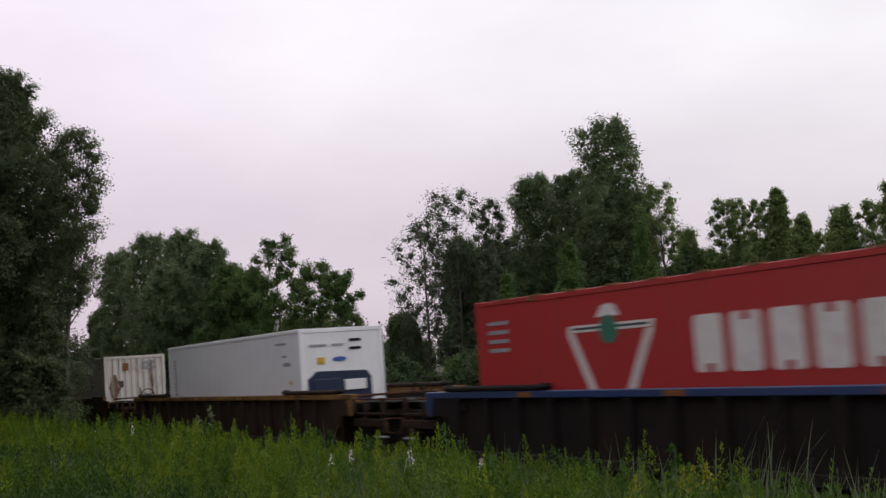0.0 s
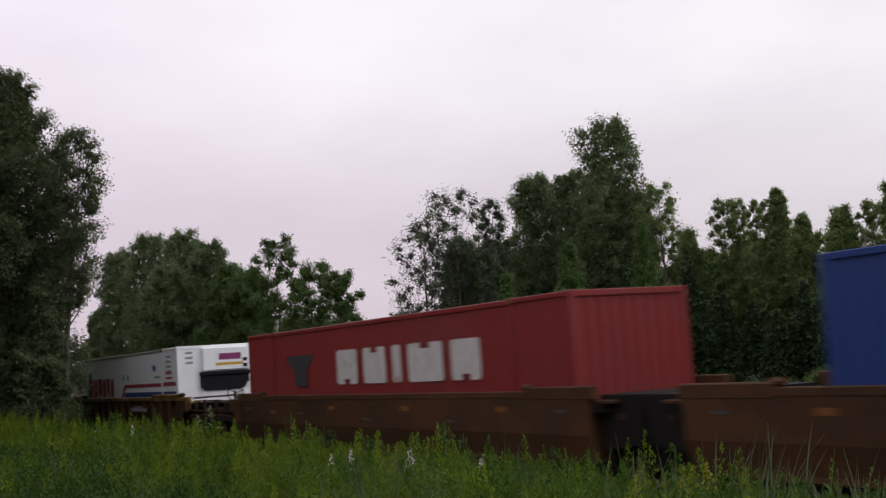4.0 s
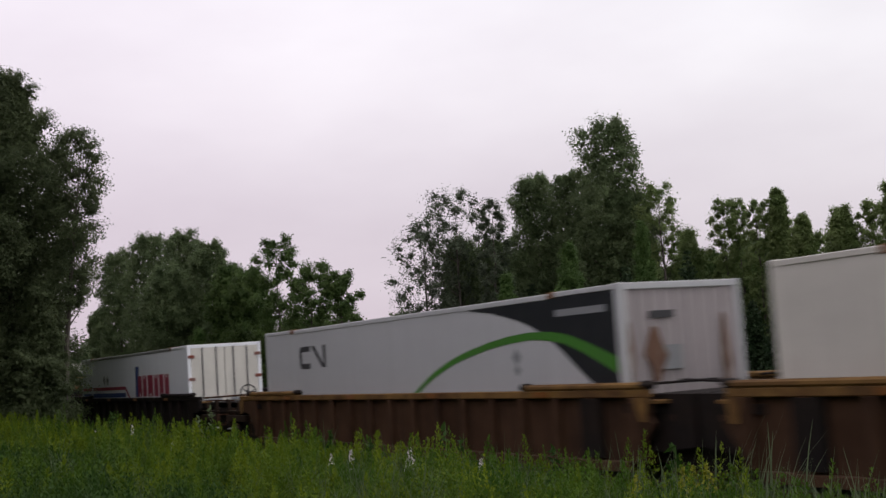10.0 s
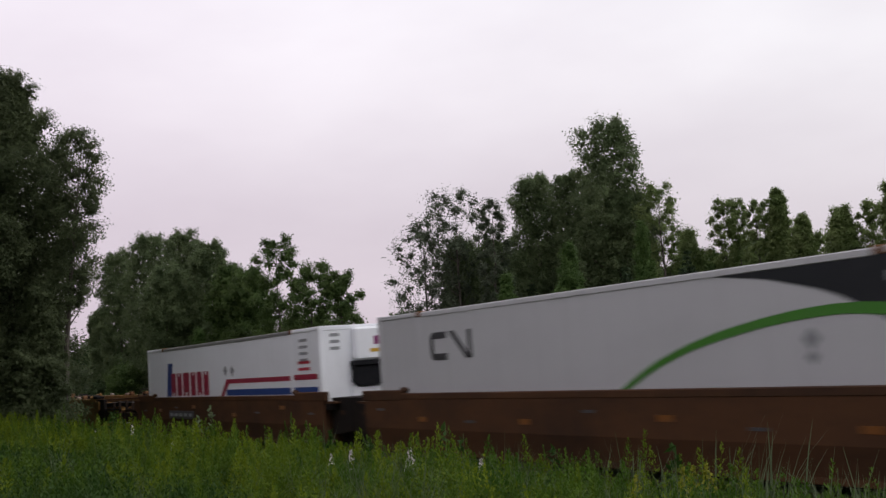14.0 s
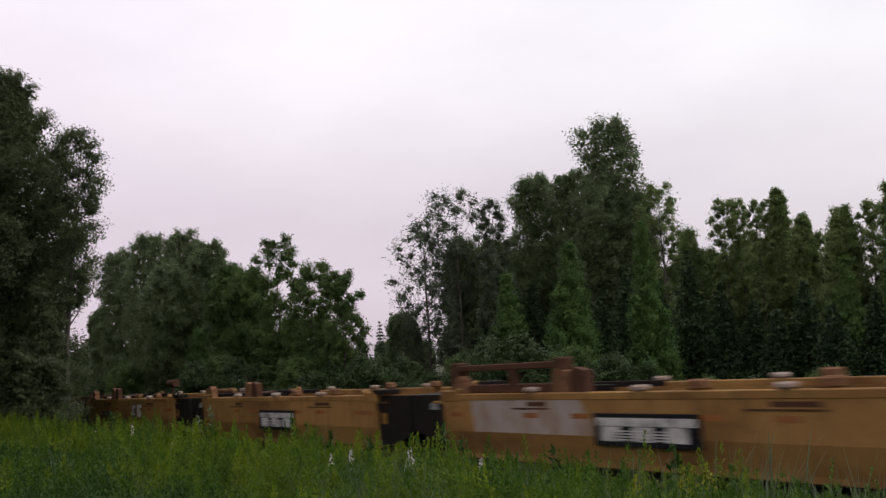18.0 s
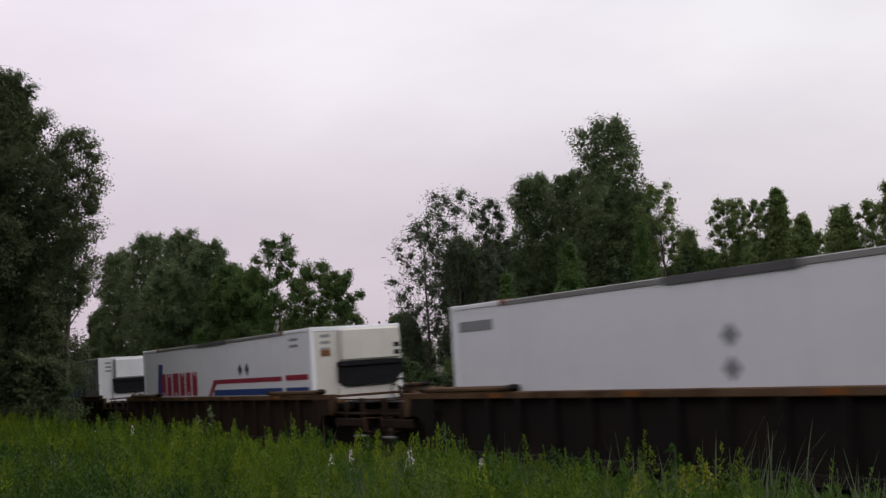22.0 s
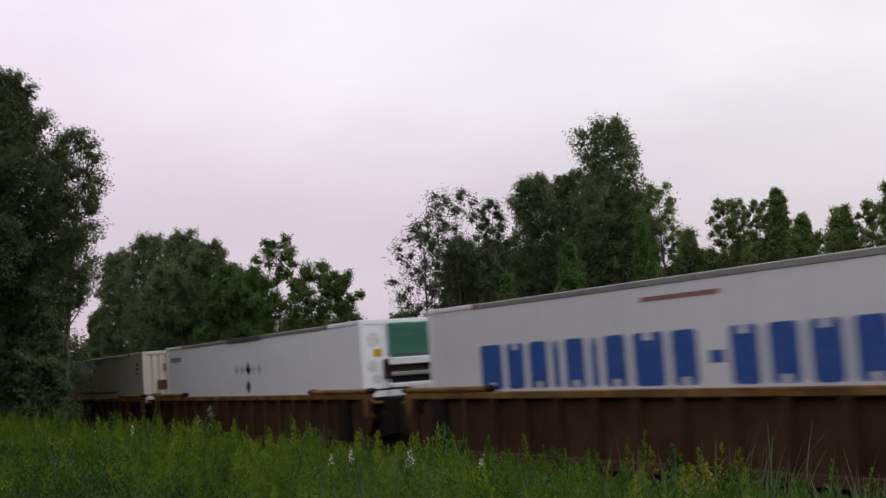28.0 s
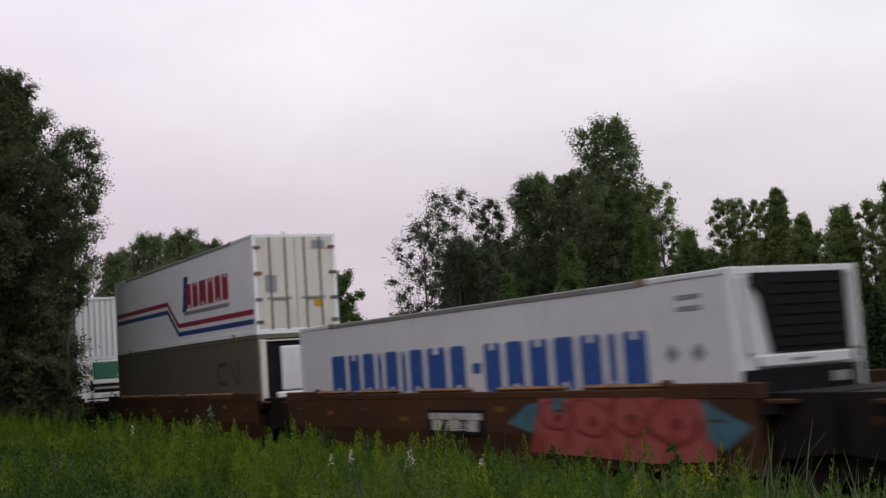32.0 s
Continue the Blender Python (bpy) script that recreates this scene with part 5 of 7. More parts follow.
        for s in (-1, 1):
            part("end_platform", Build().box(min(e * (xs + 0.05), e * (xs + 0.55)), max(e * (xs + 0.05), e * (xs + 0.55)), min(s * 0.9, s * 1.46), max(s * 0.9, s * 1.46), 1.262, 1.32, 0.01), CHORD_YELLOW if style == 'rib' else steel, car)
    rolls(car, u, 0.0)
    return car


def plate(car, x0, x1, z0, z1, bars=2, frame_mat=None, mat=None, name="name_plate"):
    """A framed plate on the near side with the owner's mark as plain pale blocks."""
    y = -1.535
    p = part(name, Build().box(x0, x1, y - 0.02, y, z0, z1, 0.008), frame_mat or BLACK, car, "dark framed plate with pale blocks")
    w = (x1 - x0 - 0.16) / bars
    if bars == 3:
        part("block", Build().box(x0 + 0.1, x1 - 0.1, y - 0.026, y - 0.018, z1 - 0.2, z1 - 0.07), mat or PLATE_PALE, p)
        for k in range(4):
            part("stripe", Build().box(x0 + 0.45, x1 - 0.75, y - 0.0262, y - 0.018, z0 + 0.1 + 0.045 * k, z0 + 0.12 + 0.045 * k), mat or PLATE_PALE, p)
    for k in range(bars):
        part("block", Build().box(x0 + 0.08 + k * w + 0.14 * w, x0 + 0.08 + (k + 1) * w - 0.26 * w, y - 0.026, y - 0.018, z0 + 0.08, z1 - (0.21 if bars == 3 else 0.08)), mat or PLATE_PALE, p)
    return p


def guides(car, half_side, sill, steel):
    """Corner guides, pins and a bar on the sills of an empty well."""
    if steel is DARK_RIB:
        part("rear_deck", Build().box(-half_side + 0.1, -4.0, -1.34, 1.34, sill - 0.12, sill - 0.05, 0.01), DARK_RIB, car, "sooty deck over the rear truck")
        part("brake_stand", Build().box(-5.75, -5.5, -0.75, -0.5, sill - 0.06, 2.05, 0.02).box(-5.98, -5.3, -0.72, -0.5, 1.82, 2.12, 0.03).box(-5.45, -5.3, -0.7, -0.55, 2.1, 2.28, 0.02), RUST, car, "rusty brake stand on the deck")
        part("deck_roll", Build().tube((-5.4, -0.95, sill + 0.16), (-4.5, -0.85, sill + 0.16), 0.12, n=10).tube((-5.1, -0.6, sill + 0.05), (-4.6, -0.2, sill + 0.05), 0.1, n=10), CASTING, car, "dusty tan roll on the deck")
        for x, z in ((-6.68, 1.9), (-4.04, 1.78)):
            part("deck_post", Build().box(x - 0.12, x + 0.12, -1.1, -0.9, sill - 0.06, z, 0.02), DARK_RIB, car)
        for x in (0.28, 1.1, 3.33, 4.67):
            part("lock_block", Build().box(x - 0.2, x + 0.2, 1.34, 1.5, sill + 0.002, sill + 0.1, 0.03), RUST, car)
        part("cross_beam", Build().box(-7.6, -4.2, 0.3, 0.5, sill - 0.02, sill + 0.08, 0.01), BLACK_STEEL, car)
        part("cross_beam", Build().box(5.8, half_side + 0.5, -0.3, -0.1, sill - 0.02, sill + 0.1, 0.01).box(6.2, half_side, 0.5, 0.7, sill - 0.02, sill + 0.06, 0.01), RUST, car)
        return
    for s in (-1, 1):
        if s < 0:
            x = -half_side + 0.6
            part("corner_guide", Build().prism([(x - 0.24, sill), (x + 0.26, sill), (x + 0.22, sill + 0.26), (x + 0.08, sill + 0.34), (x - 0.12, sill + 0.32), (x - 0.2, sill + 0.2)], 1, s * 1.50, s * 1.32), CASTING, car, "rusty corner guide")
            for x, mat in ((-2.15, CASTING), (-1.62, RUST)):
                part("corner_guide", Build().prism([(x - 0.24, sill), (x + 0.22, sill), (x + 0.2, sill + 0.36), (x - 0.1, sill + 0.42), (x - 0.22, sill + 0.36)], 1, s * 1.50, s * 1.34), mat, car, "rusty corner guide")
        for x in (-3.07, 0.0, 3.1):
            part("lock_pin", Build().box(x - 0.16, x + 0.16, *sorted((s * 1.57, s * 1.40)), sill + 0.002, sill + 0.10, 0.03), DUST_PATCH, car, "chalky lock pin")
        for x in (1.24, 3.8):
            part("lock_block", Build().box(x - 0.18, x + 0.18, *sorted((s * 1.46, s * 1.28)), sill + 0.002, sill + 0.16, 0.03), CASTING, car)
    part("cross_bar", Build().box(-half_side - 1.3, -1.9, -0.62, -0.5, sill - 0.04, sill + 0.07, 0.01), BLACK_STEEL, car)
    part("cross_bar", Build().box(-half_side - 1.3, -1.9, 0.5, 0.62, sill - 0.04, sill + 0.07, 0.01), BLACK_STEEL, car)
    part("cross_plate", Build().box(-half_side - 1.2, -half_side + 1.2, -0.48, 0.48, sill + 0.0, sill + 0.05, 0.01), RUST, car)


def side_marks(car, half_side, mat, seed):
    """Small faded stencil bars and reflectors on a plain side."""
    rng = random.Random(seed)
    for k in range(9):
        x = -half_side + 0.8 + k * (2 * half_side - 1.6) / 8
        z = rng.choice((1.12, 1.0, 0.9))
        part("reflector" if k % 2 else "stencil_bar", Build().box(x - 0.18, x + 0.18, -1.536, -1.53, z, z + (0.1 if k % 2 else 0.05)), ORANGE if k % 2 else mat, car)


def block_word(parent, x0, x1, z0, z1, pattern, mat, y, name="marking", label=""):
    """A trade name as a row of plain notched blocks: 'w' wide, 'n' usual, 'i' narrow, '-' a dash, ' ' a space."""
    widths = {"w": 1.25, "n": 1.0, "i": 0.5, "-": 0.7, " ": 0.6}
    unit_w = (x1 - x0) / sum(widths[ch] for ch in pattern)
    b = Build()
    h, a, turned = z1 - z0, x0, False
    for ch in pattern:
        w = widths[ch] * unit_w
        e = a + w - 0.24 * unit_w
        if ch == "-":
            b.box(a + w * 0.15, a + w * 0.75, y - 0.004, y, z0 + h * 0.38, z0 + h * 0.6)
        elif ch != " ":
            turned = not turned
            c, m, k = min(0.07 * h, 0.08), (a + e) / 2, 0.14 * (e - a)
            if turned:
                b.prism([(a + c, z0), (m - k, z0), (m - k, z0 + 0.15 * h), (m + k, z0 + 0.15 * h), (m + k, z0), (e - c, z0), (e, z0 + c), (e, z1 - c), (e - c, z1), (a + c, z1), (a, z1 - c), (a, z0 + c)], 1, y, y - 0.004)
            else:
                b.prism([(a + c, z0), (e - c, z0), (e, z0 + c), (e, z1 - c), (e - c, z1), (m + k, z1), (m + k, z1 - 0.15 * h), (m - k, z1 - 0.15 * h), (m - k, z1), (a + c, z1), (a, z1 - c), (a, z0 + c)], 1, y, y - 0.004)
        a += w
    return tagged(part(name, b, mat, parent, label), kind="stuff")


def words(parent, text, x0, z0, height, mat, y, label="", wide=1.0):
    """Readable words in the built-in font, as a thin mesh on the near side."""
    cu = bpy.data.curves.new("lettering", "FONT")
    cu.body, cu.size, cu.extrude, cu.offset = text, height * 1.38, 0.002, 0.012
    tmp = bpy.data.objects.new("lettering", cu)
    scene.collection.objects.link(tmp)
    me = bpy.data.meshes.new_from_object(tmp.evaluated_get(bpy.context.evaluated_depsgraph_get()))
    bpy.data.objects.remove(tmp)
    for v in me.vertices:
        v.co.x *= wide
    me.materials.append(mat)
    return tagged(part("lettering", me, mat, parent, label, (x0, y - 0.003, z0), (90, 0, 0)), kind="stuff")


def band(parent, x0, x1, z0, z1, mat, y, name="stripe", label="", skew=0.0):
    """A flat painted band on the near side; skew slants its rear end."""
    return part(name, Build().prism([(x0 - skew, z0), (x1, z0), (x1, z1), (x0, z1)], 1, y, y - 0.004), mat, parent, label)


def diamond(parent, x, z, r, mat, y, name="placard"):
    return part(name, Build().prism([(x - r, z), (x, z - r), (x + r, z), (x, z + r)], 1, y, y - 0.006), mat, parent)


def corrugated(x0, x1, z0, z1, pitch, depth):
    """A sheet in the x-z plane with upright folds, 2 cm thick, folds towards -y."""
    b = Build()
    n = max(1, round((x1 - x0) / pitch))
    p = (x1 - x0) / n
    line = []
    for i in range(n):
        a = x0 + i * p
        line += [(a, 0), (a + p * 0.3, 0), (a + p * 0.45, depth), (a + p * 0.85, depth)]
    line.append((x1, 0))
    for (xa, ya), (xb, yb) in zip(line, line[1:]):
        b.poly([(xa, ya, z0), (xb, yb, z0), (xb, yb, z1), (xa, ya, z1)])
    for xa, sgn in ((x0, 1), (x1, -1)):
        b.poly([(xa, 0, z0), (xa, 0.04, z0), (xa, 0.04, z1), (xa, 0, z1)])
    b.poly([(x0, depth + 0.02, z0), (x1, depth + 0.02, z0), (x1, depth + 0.02, z1), (x0, depth + 0.02, z1)])
    return b


def container(u, label, skin, length=16.15, height=2.90, width=2.59, ribs=False, front="plain", rail=None, post=None, base=BASE, front_skin=None, name="container", rail_gap=True):
    """A container: posts, rails, castings, side sheets, roof, rear doors and a front of the given sort. Origin: the middle of its floor."""
    box = thing(name, label, "container", "containers of the train")
    hl, hw = length / 2, width / 2
    rail = rail or skin
    post = post or skin
    fs = front_skin or skin
    for s in (-1, 1):
        y_out = s * hw
        lo, hi = min(y_out, y_out - s * 0.12), max(y_out, y_out - s * 0.12)
        for e in (-1, 1):
            part("corner_post", Build().box(e * hl - (0.16 if e > 0 else 0), e * hl + (0.16 if e < 0 else 0), lo, hi, 0.0, height, 0.012), post, box)
            if length > 13:
                part("lift_post", Build().box(e * 6.096 - 0.11, e * 6.096 + 0.11, *sorted((s * (hw - 0.0165), s * (hw - 0.12))), 0.16, height - 0.02), post, box)
                for z in (0.0, height - 0.118):
                    part("corner_casting", shared(("corner_casting",), CASTING, lambda: Build().box(-0.09, 0.09, -0.08, 0.08, 0.0, 0.12, 0.01)), CASTING, box, "", (e * 6.096, s * (hw - 0.079), z))
        yy = y_out - s * 0.018
        if ribs:
            sheet = corrugated(-hl + 0.16, hl - 0.16, 0.14, height - 0.1, 0.28, 0.036)
            ob = part("side_panel", sheet, skin, box, "", (0, yy, 0), (0, 0, 0 if s < 0 else 180))
        else:
            part("side_panel", Build().box(-hl + 0.15, hl - 0.15, min(yy, yy - s * 0.05), max(yy, yy - s * 0.05), 0.10, height - 0.06), skin, box)
        if length > 13 and rail_gap:
            part("top_rail", Build().box(-5.98, 5.98, lo + (0.002 if s < 0 else 0), hi, height - 0.125, height - 0.025, 0.01), rail, box)
            for e in (-1, 1):
                part("top_rail", Build().box(min(e * 6.21, e * (hl - .16)), max(e * 6.21, e * (hl - .16)), lo, hi, height - 0.10, height - 0.01, 0.01), skin, box)
        else:
            part("top_rail", Build().box(-hl + 0.16, hl - 0.16, lo, hi, height - 0.10, height, 0.01), rail, box)
        part("bottom_rail", Build().box(-hl + 0.16, hl - 0.16, lo, hi, 0.0, 0.15, 0.01), rail if ribs else skin, box)
    part("roof", Build().box(-hl + 0.05, hl - 0.05, -hw + 0.1, hw - 0.1, height - 0.05, height - 0.012), ALU, box)
    part("underframe", Build().box(-hl + 0.05, hl - 0.05, -hw + 0.1, hw - 0.1, 0.01, 0.16), BLACK_STEEL, box)
    for s in (-1, 1):
        d = part("door", Build().box(-hl - 0.0, -hl + 0.05, min(s * 0.01, s * (hw - 0.13)), max(s * 0.01, s * (hw - 0.13)), 0.14, height - 0.12, 0.008), fs, box)
        for k in (0.35, 0.8):
            part("lock_rod", Build().tube((-hl - 0.03, s * k, 0.12), (-hl - 0.03, s * k, height - 0.1), 0.018, n=6), ALU, d)
    part("end_header", Build().box(hl - 0.14, hl - 0.004, -hw + 0.12, hw - 0.12, height - 0.12, height - 0.004, 0.01), post, box)
    part("end_sill", Build().box(hl - 0.14, hl - 0.004, -hw + 0.12, hw - 0.12, 0.0, 0.15, 0.01), post, box)
    if front in ("plain", "reefer"):
        part("front_wall", Build().box(hl - 0.10, hl - 0.02, -hw + 0.12, hw - 0.12, 0.15, height - 0.12), fs, box)
    elif front == "ribbed":
        ob = part("front_wall", corrugated(-hw + 0.12, hw - 0.12, 0.15, height - 0.12, 0.26, 0.045), fs, box, "", (hl - 0.02, 0, 0), (0, 0, 90))
    elif front == "doors":
        for s in (-1, 1):
            d = part("front_door", Build().box(hl - 0.06, hl - 0.012, min(s * 0.01, s * (hw - 0.125)), max(s * 0.01, s * (hw - 0.125)), 0.13, height - 0.11, 0.008), fs, box)
            for k in (0.30, 0.78):
                part("lock_rod", Build().tube((hl + 0.02, s * k, 0.12), (hl + 0.02, s * k, height - 0.1), 0.022, n=6), DARK_RAIL, d)
            for z in (0.35, 1.0, 1.75, 2.5):
                part("hinge", Build().box(hl - 0.012, hl + 0.025, min(s * (hw - 0.02), s * (hw - 0.24)), max(s * (hw - 0.02), s * (hw - 0.24)), z - 0.05, z + 0.05, 0.006), GRIMY_RED if k == 0.78 and z > 1.5 else DARK_RAIL, d)
            part("handle_bar", Build().box(hl + 0.02, hl + 0.05, min(s * .28, s * .8), max(s * .28, s * .8), 1.0, 1.05), MARK_GREY, d)
            part("sticker", Build().box(hl - 0.012, hl - 0.006, min(s * .15, s * .9), max(s * .15, s * .9), 0.98, 1.06), MARK_GREY, d)
    return rolls(box, u, base)


def unit_black(box, hl, low=0.9, y0=-0.78, y1=0.98):
    """A refrigeration unit with a big black grille in a white frame, slanted white struts beside it."""
    g = part("grille", Build().prism([(y0 + 0.22, 1.64), (y1 - 0.02, 1.62), (y1, 2.80), (y0 - 0.1, 2.80), (y0 - 0.1, 2.62), (y0 + 0.04, 2.48)], 0, hl - 0.02, hl + 0.06), BLACK, box, "black slatted grille")
    w = (y1 - y0) / 2 - 0.14
    slat = shared(("slat", round(w, 2)), BLACK, lambda: Build().box(-0.012, 0.012, -w, w, -0.03, 0.03))
    for i in range(7):
        part("slat", slat, BLACK, g, "", (hl + 0.07, (y0 + y1) / 2 + 0.08, 1.74 + i * 0.155))
    part("lower_cover", Build().box(hl - 0.01, hl + 0.07, y0 - 0.1, y1, low, 1.61, 0.03), WHITE, box, "white lower cover")
    if low > 1:
        part("engine_recess", Build().box(hl - 0.02, hl + 0.05, -1.16, 1.16, 0.2, low - 0.02), BLACK, box, "black engine recess")
    # thin black plates beside the grille; the gaps' shade is put into their colour
    part("side_recess", Build().box(hl - 0.02, hl + 0.002, y1 + 0.12, 1.16, 1.1, 2.76), BLACK, box, "black plate painting the shade of the gap beside the unit")
    part("hood_strut", Build().prism([(y1 + 0.12, 2.74), (y1 + 0.22, 2.74), (1.16, 1.65), (1.06, 1.65)], 0, hl + 0.002, hl + 0.05), WHITE, box)
    part("pipe", Build().tube((hl + 0.03, 1.08, 0.4), (hl + 0.03, 1.08, 1.5), 0.03, n=8), ALU, box)
    if y0 > -0.9:
        part("side_recess", Build().prism([(-1.15, 2.74), (y0 - 0.14, 2.74), (y0 - 0.1, 1.9), (-1.0, 1.65)], 0, hl - 0.02, hl + 0.002), BLACK, box)
        part("hood_strut", Build().prism([(-1.15, 2.74), (-1.02, 2.74), (y0 - 0.1, 1.65), (y0 - 0.24, 1.65)], 0, hl + 0.002, hl + 0.05), WHITE, box)
    part("maker_plate", Build().box(hl + 0.07, hl + 0.076, y0 + 0.5, y0 + 0.95, 1.5, 1.54), MARK_GREY, box)
    part("sticker", Build().box(hl + 0.07, hl + 0.076, y1 - 0.45, y1 - 0.1, 1.15, 1.3), LOGO_BLUE if low < 1 else MARK_GREY, box)


def rail_plate(box, h=2.9):
    """A dark length in the middle of the top rail."""
    part("rail_plate", Build().box(-1.4, 1.45, -1.305, -1.29, h - 0.15, h - 0.02, 0.004), DARK_RAIL, box, "dark length of the top rail")


def unit_green(box, hl, hw=1.295, h=2.9):
    """A green-covered refrigeration unit over a white shelf and a dark engine bay."""
    rail_plate(box)
    g = part("unit_cover", Build().box(hl - 0.02, hl + 0.14, -0.56, 0.88, 2.03, 2.80, 0.03), GREEN_UNIT, box, "faded green unit cover")
    for i in range(5):
        part("louvre", Build().box(hl + 0.138, hl + 0.152, -0.48, 0.8, 2.3 + i * 0.09, 2.33 + i * 0.09), GREEN_UNIT, g)
    part("maker_plate", Build().box(hl + 0.14, hl + 0.147, 0.5, 0.74, 2.10, 2.22), LOGO_WHITE, g)
    part("shelf", Build().box(hl - 0.02, hl + 0.2, -0.65, 0.90, 1.80, 1.98, 0.02), WHITE, box, "white shelf under the cover")
    # solid dark bar; the shadow below the shelf is put into its colour
    part("shelf_shadow_gap", Build().box(hl - 0.02, hl + 0.12, -0.62, 0.86, 1.66, 1.79), DARK_RIB, box, "dark bar painting the shadow under the shelf")
    part("fuel_tray", Build().box(hl - 0.02, hl + 0.17, -0.6, 0.86, 1.54, 1.64, 0.02), ALU, box, "grey metal tray")
    part("engine_bay", Build().box(hl - 0.02, hl + 0.08, -0.55, 0.84, 1.40, 1.53, 0.02), BLACK, box, "dark engine bay")
    part("lower_cover", Build().box(hl - 0.01, hl + 0.14, -0.66, 0.9, 0.2, 1.38, 0.03), WHITE, box, "white lower cover")
    part("cover_smudge", Build().box(hl + 0.139, hl + 0.143, -0.25, 0.45, 1.14, 1.3), MARK_FAINT, box, "grey worn patch")
    part("side_bracket", Build().box(hl - 0.02, hl + 0.12, -0.72, -0.57, 1.5, 1.95, 0.02), DARK_RIB, box, "grimy side bracket")
    part("control_box", Build().box(hl - 0.01, hl + 0.16, 0.94, 1.16, 1.98, 2.26, 0.02), BLACK, box, "black control box")
    part("sticker", Build().box(hl - 0.02, hl - 0.012, -0.95, -0.75, 2.02, 2.2), YELLOW, box)
    for k, (yy, zz) in enumerate(((-0.95, 2.42), (-1.0, 1.8), (-0.92, 1.5))):
        part("sticker", Build().prism([(yy + (0.17 - 0.03 * k) * math.cos(a), zz + (0.17 - 0.03 * k) * math.sin(a)) for a in [j * math.pi / 6 for j in range(12)]], 0, hl - 0.02, hl - 0.014), SMUDGE, box, "faint grey round mark")


def unit_nose(box, hl, skin, patch=None, under=None, y0=-0.5, hw=1.295, h=2.9, vents=True, tank=None, sooty=False):
    """A pale nose over a black recess, with a small trade patch."""
    n = part("nose_cover", Build().box(hl - 0.02, hl + 0.22, y0, 1.2, 1.98, 2.82, 0.05), skin, box, "pale upper nose cover")
    part("recess", Build().prism([(y0 - 0.05, 1.96), (1.22, 1.96), (1.22, 1.6), (1.0, 1.34), (y0 + 0.1, 1.34), (y0 - 0.05, 1.45)], 0, hl - 0.02, hl + 0.14), BLACK, box, "black engine recess")
    part("bumper", Build().box(hl - 0.02, hl + 0.20, y0 - 0.08, 1.24, 1.84, 1.97, 0.02), BLACK, box)
    part("lower_cover", Build().box(hl - 0.01, hl + 0.06, y0 - 0.08, 1.2, 0.3, 1.33, 0.03), DARK_RIB if sooty else skin, box, "grimy dark lower cover" if sooty else "pale lower cover")
    if sooty:
        part("fuel_tank", Build().tube((hl + 0.18, y0 + 0.15, 1.66), (hl + 0.18, 0.72, 1.66), 0.12, n=12), tank or BLACK, box, "fuel tank across the end")
        part("pipe", Build().tube((hl + 0.16, y0, 1.2), (hl + 0.16, 1.15, 1.28), 0.04, n=7), DARK_RIB, box)
        part("pipe", Build().tube((hl + 0.14, 0.9, 0.6), (hl + 0.14, 0.95, 1.9), 0.05, n=7), RUST, box)
        part("engine_block", Build().box(hl - 0.02, hl + 0.2, 0.35, 1.1, 0.75, 1.5, 0.04), BLACK_STEEL, box, "sooty engine block")
        part("battery_box", Build().box(hl - 0.02, hl + 0.24, y0, y0 + 0.5, 0.5, 1.15, 0.04), DARK_RIB, box, "sooty battery box")
    else:
        part("cover_smudge", Build().prism([(0.75, 0.9), (0.98, 0.9), (0.95, 1.28), (0.8, 1.22)], 0, hl + 0.059, hl + 0.063), MARK_FAINT, box, "grey smudge")
    if vents:
        for k in range(2):
            part("vent", Build().box(hl + 0.2, hl + 0.23, 0.98, 1.14, 2.08 + k * 0.2, 2.2 + k * 0.2), BLACK, n)
    for k in range(3):
        part("sticker", Build().box(hl - 0.02, hl - 0.012, -1.0, -0.74, 2.62 - k * 0.17, 2.70 - k * 0.17), MARK_GREY, box)
    if patch:
        part("trade_patch", Build().box(hl + 0.22, hl + 0.224, 0.12, 0.92, 2.36, 2.58), patch, n, "plain coloured trade patch")
    if under:
        part("trade_band", Build().box(hl + 0.22, hl + 0.224, 0.0, 0.98, 2.17, 2.26), under, n, "plain coloured band")


def armour(box, y, dx=0.0, blue_to=7.8, split=True):
    """A blue slanted block, red block lettering, and red and blue stripes towards the front."""
    part("marking", Build().prism([(dx - 5.75, 1.20), (dx - 5.25, 1.20), (dx - 4.95, 2.34), (dx - 5.5, 2.34)], 1, y, y - 0.004), STRIPE_BLUE, box, "blue slanted block of the lettering")
    block_word(box, dx - 5.15, dx - 0.85, 1.22, 1.99, "nnwnnn", MAROON, y - 0.004, "marking", "red block lettering")
    part("stripe", Build().prism([(dx + 0.15, 1.19), (dx + 0.45, 1.19), (dx + 0.95, 1.56), (5.95, 1.56), (5.95, 1.69), (dx + 0.72, 1.69)], 1, y, y - 0.004), MAROON, box, "red stripe with a slanted tail")
    band(box, dx + 0.7, 5.95, 1.20, 1.38, STRIPE_BLUE, y, "stripe", "blue stripe")
    if split:
        band(box, 6.22, blue_to, 1.57, 1.71, MAROON, y, "stripe", "red stripe")
        band(box, 6.22, blue_to, 1.21, 1.38, STRIPE_BLUE, y, "stripe", "blue stripe")


